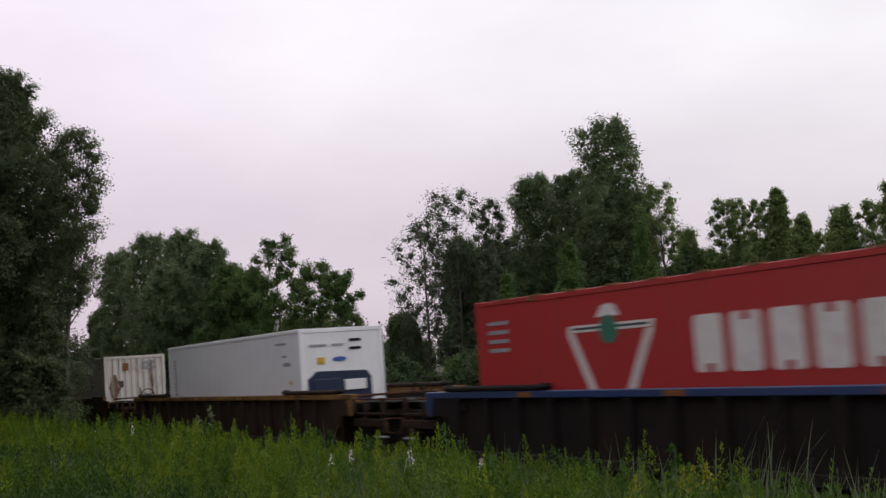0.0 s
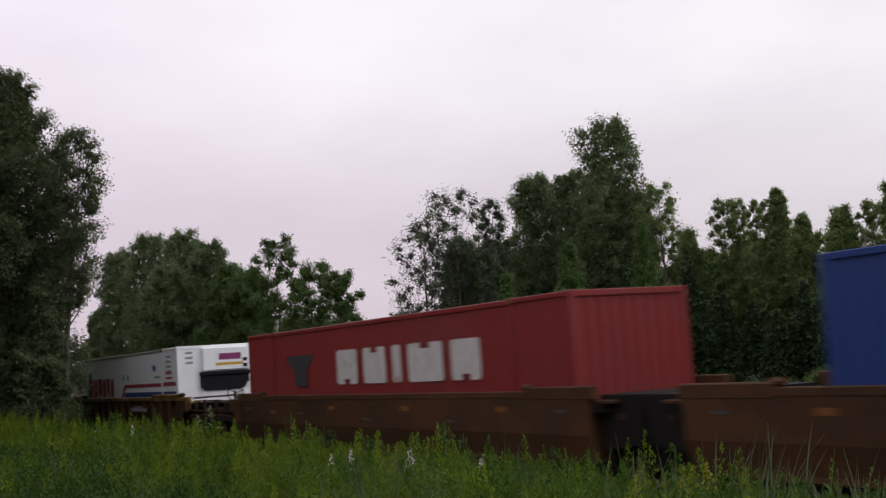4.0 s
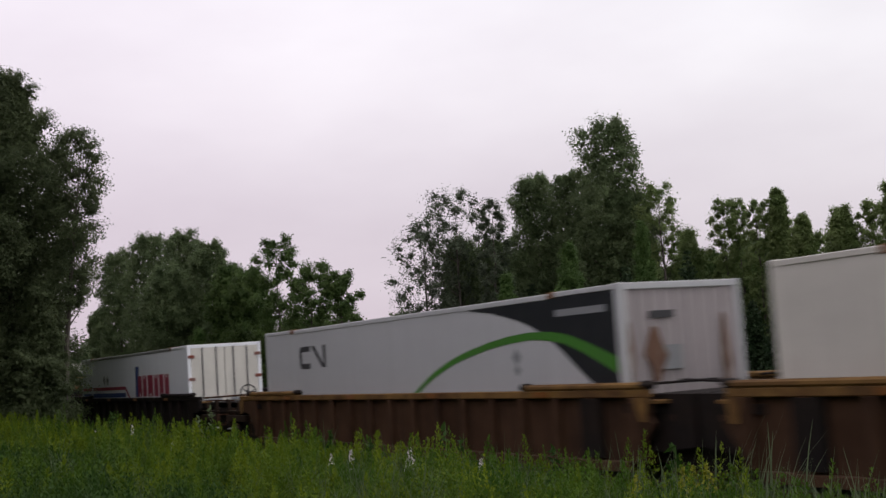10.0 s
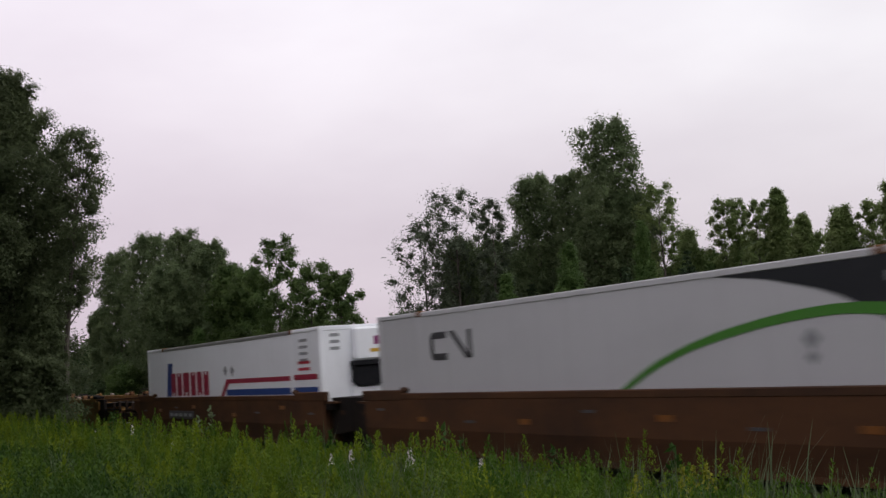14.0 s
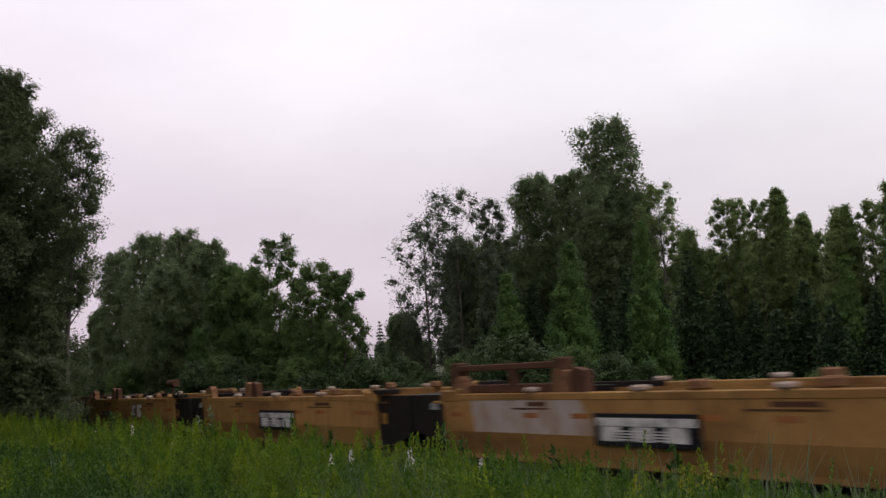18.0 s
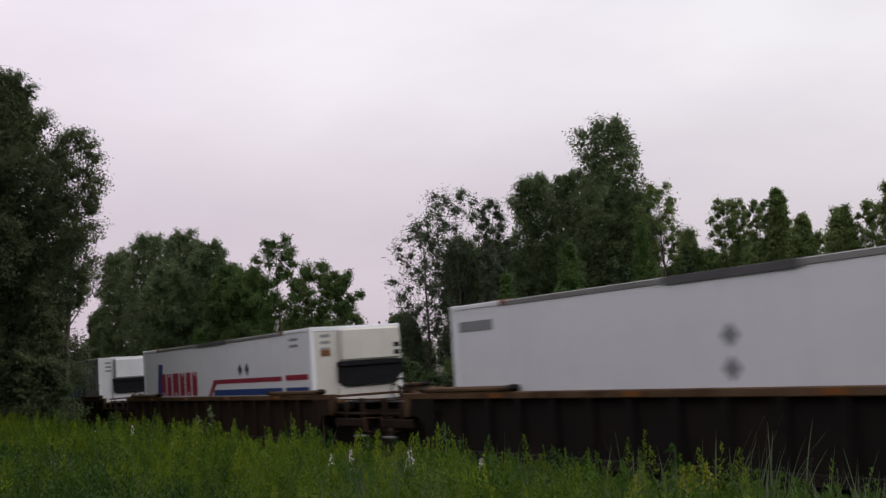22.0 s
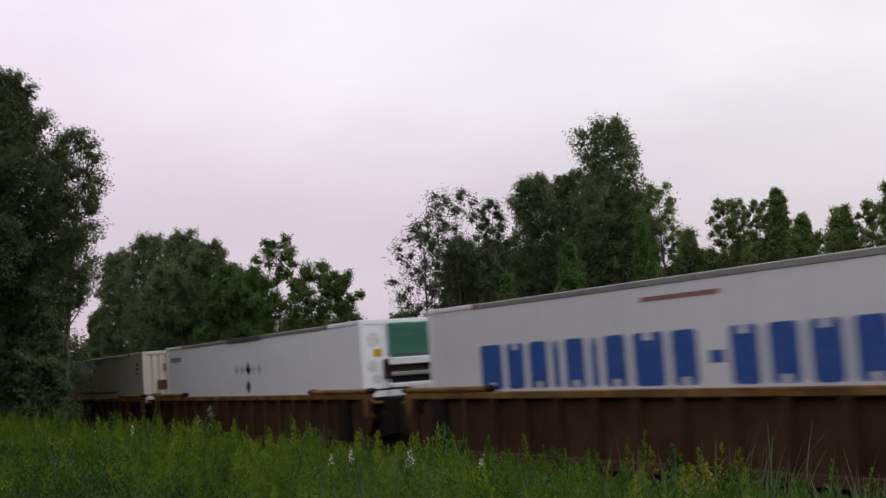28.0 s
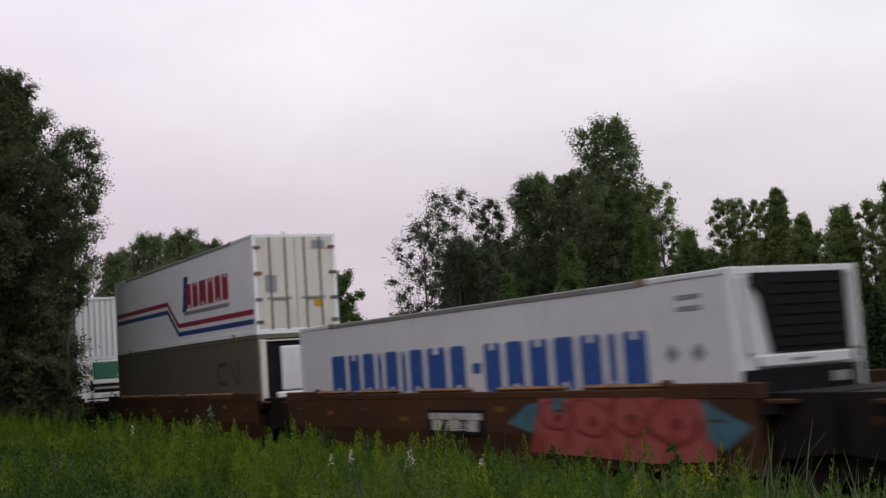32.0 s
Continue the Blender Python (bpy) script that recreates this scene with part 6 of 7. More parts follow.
def armour_back(box, y, z0=0.0):
    """The same livery the other way round: stripes at the rear, a step down, lettering towards the front."""
    for x0, x1 in ((-7.85, -6.22), (-5.95, -0.35)):
        band(box, x0, x1, 1.50 + z0, 1.63 + z0, MAROON, y, "stripe", "dark red stripe")
        band(box, x0, x1, 1.21 + z0, 1.38 + z0, STRIPE_BLUE, y, "stripe", "navy blue stripe")
    part("stripe", Build().prism([(-0.35, 1.50 + z0), (0.1, 1.19 + z0), (0.35, 1.19 + z0), (-0.35, 1.63 + z0)], 1, y, y - 0.004), MAROON, box, "red stripe end")
    part("marking", Build().prism([(1.2, 1.20 + z0), (1.65, 1.20 + z0), (1.75, 2.36 + z0), (1.25, 2.36 + z0)], 1, y, y - 0.004), STRIPE_BLUE, box, "blue block of the lettering")
    block_word(box, 1.6, 5.9, 1.22 + z0, 2.0 + z0, "nnwnnn", MAROON, y - 0.004, "marking", "red block lettering")


def side_y(width=2.59):
    return -width / 2 + 0.018 - 0.002


SY = side_y()


def ribbon(name, upper, lower, mat, parent, y, thick=0.003, label=""):
    """One flat painted shape between an upper and a lower line of equal count."""
    b = Build()
    n = len(upper)
    for d in (0, thick):
        b.v += [(x, y - d, z) for x, z in upper] + [(x, y - d, z) for x, z in lower]
    m = 2 * n
    for k in range(n - 1):
        b.f.append((m + k, m + k + 1, m + n + k + 1, m + n + k))
        b.f.append((k, k + 1, m + k + 1, m + k))
        b.f.append((n + k, n + k + 1, m + n + k + 1, m + n + k))
    return part(name, b, mat, parent, label)


def swoosh(box, y, faded=False):
    """A charcoal corner with a green arc across it, towards the front end, and dark trade blocks at the rear."""
    n = 20
    edge_x, edge_z = (1.6, 2.6, 4.08, 5.0, 5.5, 6.0, 6.4, 6.75, 7.15, 7.4, 7.9), (2.84, 2.83, 2.66, 2.46, 2.30, 2.06, 1.82, 1.56, 1.30, 1.16, 1.1)
    xs = [1.6 + 6.3 * i / n for i in range(n + 1)]
    ribbon("charcoal_corner", [(x, 2.845) for x in xs], [(x, float(np.interp(x, edge_x, edge_z))) for x in xs], SWOOSH_BLACK, box, y, 0.003, "charcoal painted corner")
    ux, uz = (0.62, 1.2, 1.7, 2.35, 3.05, 4.0, 4.75, 5.5, 6.25, 6.6, 7.2, 7.9), (1.14, 1.42, 1.62, 1.82, 1.98, 2.13, 2.21, 2.24, 2.19, 2.12, 1.94, 1.70)
    wd = (0.10, 0.11, 0.12, 0.12, 0.13, 0.13, 0.14, 0.14, 0.17, 0.18, 0.22, 0.27)
    xs = [0.62 + 7.28 * i / n for i in range(n + 1)]
    up = [(x, float(np.interp(x, ux, uz))) for x in xs]
    ribbon("green_arc", up, [(x, z - float(np.interp(x, ux, wd))) for x, z in up], SWOOSH_GREEN, box, y - 0.0035, 0.003, "bright green arc")
    bracket(box, -5.65, -4.95, 1.84, 2.42, LOGO_DARK, y, 0.14)
    part("marking", Build().prism([(-4.85, 2.42), (-4.65, 2.42), (-4.0, 1.86), (-4.2, 1.86)], 1, y, y - 0.004), LOGO_DARK, box, "dark slanted bar")
    band(box, -4.1, -3.95, 1.86, 2.42, LOGO_DARK, y, "marking", "dark upright bar")
    band(box, 6.2, 7.65, 2.46, 2.58, MARK_GREY, y - 0.004, "marking", "faint grey lettering bar")
    for r in (0.16,):
        diamond(box, 4.86, 1.80, r, MARK_GREY, y)
        diamond(box, 4.86, 1.56, r * 0.7, MARK_GREY, y)


def bracket(box, x0, x1, z0, z1, mat, y, t):
    """An open three-sided band with rounded corners, part of a trade mark."""
    r = 0.3 * (z1 - z0)
    outer = [(x0 + r - r * math.sin(a), z0 + r - r * math.cos(a)) for a in [k * math.pi / 8 for k in range(5)]]
    outer += [(x0 + r - r * math.cos(a), z1 - r + r * math.sin(a)) for a in [k * math.pi / 8 for k in range(5)]]
    q = max(0.02, r - t)
    inner = [(x0 + t + q - q * math.cos(a), z1 - t - q + q * math.sin(a)) for a in [k * math.pi / 8 for k in range(4, -1, -1)]]
    inner += [(x0 + t + q - q * math.sin(a), z0 + t + q - q * math.cos(a)) for a in [k * math.pi / 8 for k in range(4, -1, -1)]]
    upper = [(x1, z0)] + outer + [(x1, z1)]
    lower = [(x1, z0 + t)] + inner[::-1] + [(x1, z1 - t)]
    return ribbon("marking", upper, lower, mat, box, y, 0.004, "open rounded band of a trade mark")


def worm_mark(box, x0, x1, z0, z1, mat, y, t=0.2):
    """A big flowing trade mark reduced to plain bands."""
    m = x0 + 0.46 * (x1 - x0)
    bracket(box, x0, m, z0, z1, mat, y, t)
    part("marking", Build().prism([(m + 0.1, z1), (m + 0.1 + t * 1.3, z1), (x1 - t * 0.4, z0), (x1 - t * 1.7, z0)], 1, y, y - 0.004), mat, box, "slanted band of a trade mark")
    band(box, x1 - t, x1, z0 + 0.05, z1, mat, y, "marking", "upright band of a trade mark")


def diamonds(box, pts, y, r=0.17, mat=None):
    for x, z in pts:
        diamond(box, x, z, r, mat or MARK_GREY, y)


def code_lines(box, x, z, n, y, mat=None, w=0.55):
    """Short lines of unreadable writing, as bars."""
    for k in range(n):
        band(box, x - w / 2, x + w / 2, z - k * 0.17, z - k * 0.17 + 0.075, mat or MARK_GREY, y, "code_bar")


def stain(box, hl, y, z, w, h):
    """A ragged brown rust stain running down an end wall."""
    pts = [(y - 0.5 * w, z), (y - 0.32 * w, z + 0.22 * h), (y - 0.1 * w, z + 0.5 * h), (y + 0.12 * w, z + 0.46 * h), (y + 0.3 * w, z + 0.15 * h), (y + 0.5 * w, z - 0.05 * h), (y + 0.2 * w, z - 0.3 * h), (y + 0.1 * w, z - 0.5 * h), (y - 0.15 * w, z - 0.5 * h), (y - 0.25 * w, z - 0.2 * h)]
    part("rust_stain", Build().prism(pts, 0, hl - 0.02, hl + 0.004), STAIN, box)


def door_plate(box, hl, y0, y1, z0, z1, mat, name="sticker", label=""):
    return part(name, Build().box(hl - 0.02, hl + 0.003, y0, y1, z0, z1), mat, box, label)


SINGLE = 11.72
# ---- railcars: ribbed single cars ----
well_car(-11.77, "rib", 8.75, SINGLE, "ribbed black well car with a dark blue top chord", BLACK_STEEL, SILL_BLUE, sill=1.5)
well_car(-35.21, "rib", 8.75, SINGLE, "ribbed sooty brown well car under a white reefer", DARK_RIB, CHORD_YELLOW)
car = well_car(-121.28, "rib", 8.75, SINGLE, "ribbed rusty brown well car with a worn yellow chord", RIB_STEEL, CHORD_YELLOW)
plate(car, 2.6, 5.0, 0.92, 1.18, 3, RIB_STEEL, MARK_GREY)
well_car(-144.55, "rib", 8.75, SINGLE, "ribbed sooty brown well car", DARK_RIB)
well_car(-230.5, "rib", 8.75, SINGLE, "ribbed sooty black well car", BLACK_STEEL)
for u in (-420.1, -443.6, -467.1, -490.55):
    well_car(u, "rib", 8.75, SINGLE, "ribbed sooty brown well car", DARK_RIB if u < -430 else BLACK_STEEL, CHORD_BROWN)
# three-unit cars
CARS = {}
for places, style, steel, chord, label in (
        ((-58.7, -78.25, -97.8), "plain", BROWN_STEEL, None, "plain-sided brown well car unit"),
        ((-167.85, -187.45, -207.0), "rib", RIB_STEEL, CHORD_YELLOW, "ribbed rusty brown well car unit"),
        ((-254.2, -273.9, -293.5), "plain", BROWN_STEEL, None, "plain-sided brown well car unit"),
        ((-533.7, -553.2, -572.6), "rib", RIB_STEEL, CHORD_YELLOW, "ribbed rusty brown well car unit"),
        ((-596.2, -615.9, -635.5), "plain", BROWN_STEEL, None, "plain-sided brown well car unit")):
    gap = (places[0] - places[1]) / 2
    for k, u in enumerate(places):
        CARS[u] = well_car(u, style, 8.6, gap, label, steel, chord, "coupler" if k == 0 else "open", "coupler" if k == 2 else "joint", coupler_len=SINGLE)
        if style == "plain":
            side_marks(CARS[u], 8.6, LOGO_DARK, int(-u))
plate(CARS[-58.7], 2.0, 3.2, 0.77, 1.04, 1, BROWN_STEEL, PLATE_DIM)
plate(CARS[-58.7], 3.4, 4.8, 0.77, 1.04, 1, BROWN_STEEL, PLATE_DIM)
plate(CARS[-254.2], 2.2, 5.2, 0.75, 1.02, 1, BROWN_STEEL, PLATE_DIM)
plate(CARS[-293.5], -4.7, -1.9, 0.78, 1.04, 5, LOGO_DARK, MARK_GREY)
plate(CARS[-596.2], 1.62, 4.8, 0.70, 1.02, 2, BLACK_STEEL, PLATE_DIM)
for u in (-596.2, -615.9, -635.5):
    for s in (-1, 1):
        for x in (-5.9, -3.34, -0.25, 2.93, 5.6):
            part("sill_pad", Build().box(x - 1.08, x + 1.08, *sorted((s * 1.53, s * 1.38)), 1.492, 1.575, 0.04), TAN_BLOCK, CARS[u], "tan rubbed pad on the chord")
part("sticker", Build().box(5.3, 5.97, -1.545, -1.532, 0.96, 1.14), STICKER, CARS[-596.2])
gear = Build().tube((9.2, -0.9, 1.62), (9.2, 0.55, 1.62), 0.27, n=14)
part("air_tank", gear, BLACK_STEEL, CARS[-596.2], "sooty air tank on the end deck")
part("gear_box", Build().box(9.05, 9.35, 0.6, 1.1, 1.5, 2.15, 0.04).box(9.0, 9.3, 0.75, 1.2, 1.95, 2.3, 0.04), BLACK_STEEL, CARS[-596.2], "sooty gear housing on the end deck")
part("tank_bracket", Build().box(9.1, 9.3, -0.7, -0.6, 1.26, 1.5).box(9.1, 9.3, 0.3, 0.4, 1.26, 1.5), RUST, CARS[-596.2])
plate(CARS[-615.9], -0.85, 1.42, 0.66, 1.16, 3)
# spray-painted shapes on one side
art = CARS[-615.9]
y_art = -1.531
part("spray_paint", Build().prism([(2.9, 0.42), (3.3, 1.38), (4.3, 1.46), (5.2, 1.40), (6.2, 1.46), (7.3, 1.42), (7.8, 1.0), (7.7, 0.45), (6.4, 0.36), (4.6, 0.4)], 1, y_art, y_art - 0.002), PINK_PAINT, art, "salmon spray-painted field")
def blob(cx, cz, rx, rz, n=14, wob=0.14, ph=0.0):
    return [(cx + rx * (1 + wob * math.sin(3 * a + ph)) * math.cos(a), cz + rz * (1 + wob * math.cos(2 * a + ph)) * math.sin(a)) for a in [2 * math.pi * k / n for k in range(n)]]


for k, (cx, cz, rx, rz) in enumerate(((3.75, 1.06, 0.52, 0.30), (4.75, 1.02, 0.58, 0.34), (5.8, 1.06, 0.52, 0.32), (6.85, 1.0, 0.60, 0.36))):
    part("spray_paint", Build().prism(blob(cx, cz, rx, rz, ph=k), 1, y_art - 0.002, y_art - 0.003), DEEP_RED_PAINT, art, "deep red spray-painted outline")
    part("spray_paint", Build().prism(blob(cx, cz + 0.02, rx * 0.86, rz * 0.84, ph=k + 0.4), 1, y_art - 0.003, y_art - 0.004), PINK_PAINT, art, "salmon spray-painted shape")
    part("spray_paint", Build().prism(blob(cx + 0.08, cz - 0.04, rx * 0.22, rz * 0.3, 8, ph=2 * k), 1, y_art - 0.004, y_art - 0.005), DEEP_RED_PAINT, art, "deep red spray-painted patch")
for pts in ([(2.2, 0.92), (2.9, 1.25), (3.3, 1.3), (3.0, 0.75)], [(3.6, 1.2), (3.9, 1.46), (4.1, 1.44), (3.9, 1.15)], [(7.5, 1.35), (7.8, 1.2), (8.5, 0.95), (7.9, 0.6), (7.6, 0.75)]):
    part("spray_paint", Build().prism(pts, 1, y_art - 0.0025, y_art - 0.0045), TEAL_PAINT, art, "teal spray-painted tail")
# the empty five-unit car and two empty single cars
EMPTY = {}
for k, u in enumerate((-315.85, -331.5, -347.15, -362.8, -378.6)):
    EMPTY[u] = well_car(u, "plain", 6.25, 7.83, "empty faded yellow well car unit", YELLOW_STEEL, None, "coupler" if k == 0 else "open", "coupler" if k == 4 else "joint", raised=0.6, sill=1.46, coupler_len=10.6 if k == 0 else 9.9)
    guides(EMPTY[u], 6.25, 1.46, YELLOW_STEEL)
plate(EMPTY[-331.5], -1.25, 1.4, 0.60, 1.12, 3)
plate(EMPTY[-347.15], -1.2, 1.4, 0.60, 1.12, 3)
plate(EMPTY[-362.8], -1.2, 1.42, 0.58, 1.10, 3)
plate(EMPTY[-378.6], -4.4, -2.2, 0.75, 0.98, 6, CHORD_BROWN, PLATE_PALE)
part("grey_patch", Build().prism([(-5.0, 0.4), (-5.2, 1.345), (-1.6, 1.345), (-1.3, 1.0), (-0.95, 0.76), (-0.95, 0.745), (-5.05, 0.745)], 1, -1.5302, -1.5304), DUST_PATCH, EMPTY[-347.15], "chalky grey patch over the paint")
tag = EMPTY[-378.6]
for pts, mat in (([(0.6, 0.78), (0.75, 1.26), (1.3, 1.3), (1.36, 1.05), (1.2, 0.74)], LOGO_DARK), ([(0.72, 0.86), (0.84, 1.2), (1.22, 1.24), (1.18, 1.12), (0.98, 1.08), (0.96, 0.92), (1.2, 0.84)], LOGO_WHITE), ([(1.45, 0.8), (1.5, 1.22), (2.1, 1.26), (2.1, 1.14), (1.72, 1.1), (2.05, 0.98), (2.0, 0.76)], LOGO_WHITE)):
    d = 0.002 if mat is LOGO_DARK else 0.004
    part("spray_paint", Build().prism(pts, 1, -1.5302, -1.5302 - d), mat, tag, "pale spray-painted scrawl")
for x0, x1, mat in ((2.2, 4.0, TAN_BLOCK), (4.75, 6.2, DUST_PATCH)):
    part("sill_pad", Build().box(x0, x1, 1.36, 1.52, 1.462, 1.60, 0.03), mat, tag, "rubbed pad on the far chord")
part("air_tank", Build().tube((-2.9, 1.0, 1.9), (-1.9, 1.0, 1.92), 0.16, n=12).tube((-2.4, 1.0, 1.4), (-2.4, 1.0, 1.9), 0.05, n=8), RUST, tag, "rusty tank over the well's end")
b = Build()
for x in (-5.8, -2.2):
    b.box(x - 0.14, x + 0.14, -1.50, -1.25, 1.46, 2.06, 0.02)
b.box(-1.85, -1.55, -1.50, -1.30, 1.46, 1.78, 0.03)
b.box(-5.8, -2.2, -1.44, -1.30, 1.88, 2.0, 0.015)
b.box(-5.8, -1.75, -1.42, -1.32, 1.46, 1.62, 0.015)
b.box(-3.9, -3.7, -1.43, -1.31, 1.6, 1.95, 0.01)
part("stacking_frame", b, RUST, EMPTY[-347.15], "rusty stacking frame on the sill")
for u, hl in ((-398.4, 9.9), (-512.1, 9.8)):
    EMPTY[u] = well_car(u, "rib", 7.9, hl, "empty ribbed dark well car with a rusty brown chord", BLACK_STEEL, CHORD_RUST, sill=1.41, beams=False)
    guides(EMPTY[u], 7.9, 1.41, DARK_RIB)
well_car(-659.0, "rib", 8.75, SINGLE, "ribbed sooty brown well car", DARK_RIB)

# ---- containers, from the front of the train to its rear ----
HL = 8.075
c = container(-11.77, "red container with white block lettering and triangular emblem", RED, rail=RED)
block_word(c, -1.8, 4.1, 1.41, 2.26, "nnnnninn", LOGO_WHITE, SY, "marking", "white block lettering")
block_word(c, 5.0, 7.6, 1.41, 2.26, "nini", LOGO_WHITE, SY, "marking", "white block lettering")
part("emblem_bar", Build().prism([(-5.05, 1.18 + 0.97), (-5.0, 2.27), (-2.7, 2.27), (-2.75, 2.15)], 1, SY, SY - 0.004), LOGO_WHITE, c, "white bar of a triangular emblem")
part("emblem_bar", Build().prism([(-4.9, 2.19), (-4.9, 2.23), (-2.85, 2.23), (-2.85, 2.19)], 1, SY - 0.004, SY - 0.006), LOGO_DARK, c, "black line in the emblem's bar")
part("emblem_bar", Build().prism([(-5.05, 2.14), (-4.86, 2.14), (-4.30, 1.16), (-4.5, 1.16)], 1, SY, SY - 0.004), LOGO_WHITE, c, "white bar of a triangular emblem")
part("emblem_bar", Build().prism([(-2.72, 2.14), (-2.91, 2.14), (-3.5, 1.16), (-3.3, 1.16)], 1, SY, SY - 0.004), LOGO_WHITE, c, "white bar of a triangular emblem")
part("emblem_drop", Build().prism([(-3.88 + 0.25 * math.cos(a), 2.17 + 0.24 * math.sin(a)) for a in [k * math.pi / 8 for k in range(16)]], 1, SY - 0.004, SY - 0.008), GREEN_UNIT, c, "green round patch of the emblem")
part("emblem_crest", Build().prism([(-4.2, 2.38), (-4.05, 2.56), (-3.88, 2.6), (-3.7, 2.56), (-3.56, 2.38)], 1, SY, SY - 0.004), LOGO_WHITE, c, "white crest of the emblem")
code_lines(c, -7.3, 2.42, 4, SY, MARK_GREY, 0.7)
for k in range(14):
    part("rail_tab", Build().box(-7.2 + k * 1.1, -6.85 + k * 1.1, -1.30, -1.2, 2.87, 2.905), CASTING, c)

c = container(-35.21, "white refrigerated container with a navy unit in its end", WHITE, length=12.19, width=2.44, front="reefer", rail=WHITE)
y40 = side_y(2.44)
h40 = 6.095
for k in range(10):
    band(c, -5.42, -5.26, 1.22 + k * 0.125, 1.30 + k * 0.125, MARK_GREY, y40, "code_bar")
band(c, 4.3, 5.1, 2.52, 2.58, MARK_GREY, y40, "code_bar"), band(c, 4.75, 5.1, 2.18, 2.24, MARK_GREY, y40, "code_bar")
band(c, 4.85, 5.35, 1.94, 2.04, MARK_GREY, y40, "code_bar"), diamond(c, 5.32, 1.5, 0.1, YELLOW, y40, "warning_sticker")
u1 = part("unit_recess", Build().prism([(-1.03, 0.4), (-1.03, 1.55), (-0.78, 1.76), (0.66, 1.72), (0.8, 1.55), (0.8, 0.4)], 0, h40 - 0.02, h40 + 0.03), NAVY, c, "navy machinery recess")
part("control_panel", Build().box(h40 + 0.03, h40 + 0.08, 0.0, 0.62, 1.22, 1.5, 0.01), WHITE, u1, "white control panel")
part("fan_cover", Build().box(h40 + 0.03, h40 + 0.07, -0.9, -0.15, 0.7, 1.55, 0.02), NAVY, u1)
door_plate(c, h40, -0.74, -0.52, 1.95, 2.12, YELLOW)
part("maker_oval", Build().prism([(-0.1 + 0.2 * math.cos(a), 2.06 + 0.06 * math.sin(a)) for a in [k * math.pi / 8 for k in range(16)]], 0, h40 - 0.02, h40 + 0.004), LOGO_BLUE, c, "blue oval maker's badge")
for z in (2.55, 2.33):
    door_plate(c, h40, 0.22, 0.56, z - 0.035, z + 0.035, BLACK, "vent")
door_plate(c, h40, -0.95, -0.45, 2.42, 2.47, MARK_GREY, "code_bar"), door_plate(c, h40, -0.3, 0.05, 2.42, 2.47, MARK_GREY, "code_bar")

c = container(-58.73, "grimy cream container with red trade mark and slogan", DIRTY_CREAM, front="ribbed", front_skin=STAINED, rail=CREAM)
stain(c, HL, -0.86, 1.6, 0.5, 1.1), stain(c, HL, 0.72, 1.9, 0.16, 1.6), stain(c, HL, 0.2, 1.0, 0.2, 1.1)
worm_mark(c, -4.5, -1.7, 1.55, 2.62, MAROON, SY, 0.22)
words(c, "We Deliver!", 0.25, 1.60, 0.40, LOGO_DARK, SY, "dark slogan lettering", 1.07)
band(c, 1.05, 2.7, 1.30, 1.38, FADED_RED, SY, "code_bar"), diamonds(c, [(5.68, 1.76)], SY, 0.2, LOGO_DARK)
code_lines(c, 7.3, 2.58, 2, SY), code_lines(c, -6.9, 2.3, 3, SY, None, 0.4), band(c, 4.2, 6.0, 2.86, 2.90, RUST, SY - 0.02, "rust_strip")
door_plate(c, HL, -0.5, -0.26, 2.28, 2.6, ORANGE, "placard"), door_plate(c, HL, -0.78, -0.5, 1.58, 1.86, LOGO_DARK, "placard")
door_plate(c, HL, 0.3, 0.85, 2.52, 2.66, MARK_GREY, "code_bar"), door_plate(c, HL, 0.3, 0.9, 2.3, 2.42, MARK_GREY, "code_bar")

c = container(-78.18, "blue corrugated shipping container with red and white marks", BLUE, length=12.19, width=2.44, ribs=True, front="ribbed")
part("marking", Build().prism([(-1.6, 2.32), (-0.4, 2.3), (-0.3, 2.36), (0.1, 2.36), (0.2, 2.3), (1.4, 2.33), (1.0, 2.02), (0.3, 1.98), (0.1, 1.82), (-0.3, 1.82), (-0.5, 1.98), (-1.2, 2.02)], 1, y40 - 0.004, y40 - 0.012), LOGO_ORANGE, c, "red winged emblem")
block_word(c, -1.4, 1.25, 1.16, 1.7, "nnn", LOGO_WHITE, y40 - 0.006, "marking", "white block lettering")
code_lines(c, 4.9, 2.5, 3, y40 - 0.004, MARK_GREY, 0.5), band(c, 4.9, 5.4, 1.3, 1.8, MARK_GREY, y40 - 0.004, "code_bar")
door_plate(c, h40, -0.12, 0.06, 2.1, 2.2, YELLOW)
for k in range(7):
    door_plate(c, h40, 0.92, 1.04, 1.95 + k * 0.09, 2.0 + k * 0.09, LOGO_WHITE, "code_bar")

c = container(-97.9, "dark red corrugated container with white block lettering", DARK_RED, ribs=True, front="ribbed", rail=DARK_RED)
block_word(c, -1.9, 5.3, 1.42, 2.24, "nniwn", LOGO_WHITE, SY - 0.006, "marking", "white block lettering")
part("marking", Build().prism([(-5.3, 2.2), (-3.3, 2.2), (-3.9, 1.8), (-3.8, 1.4), (-4.6, 1.4), (-4.7, 1.8)], 1, SY - 0.004, SY - 0.010), LOGO_DARK, c, "dark emblem shape")

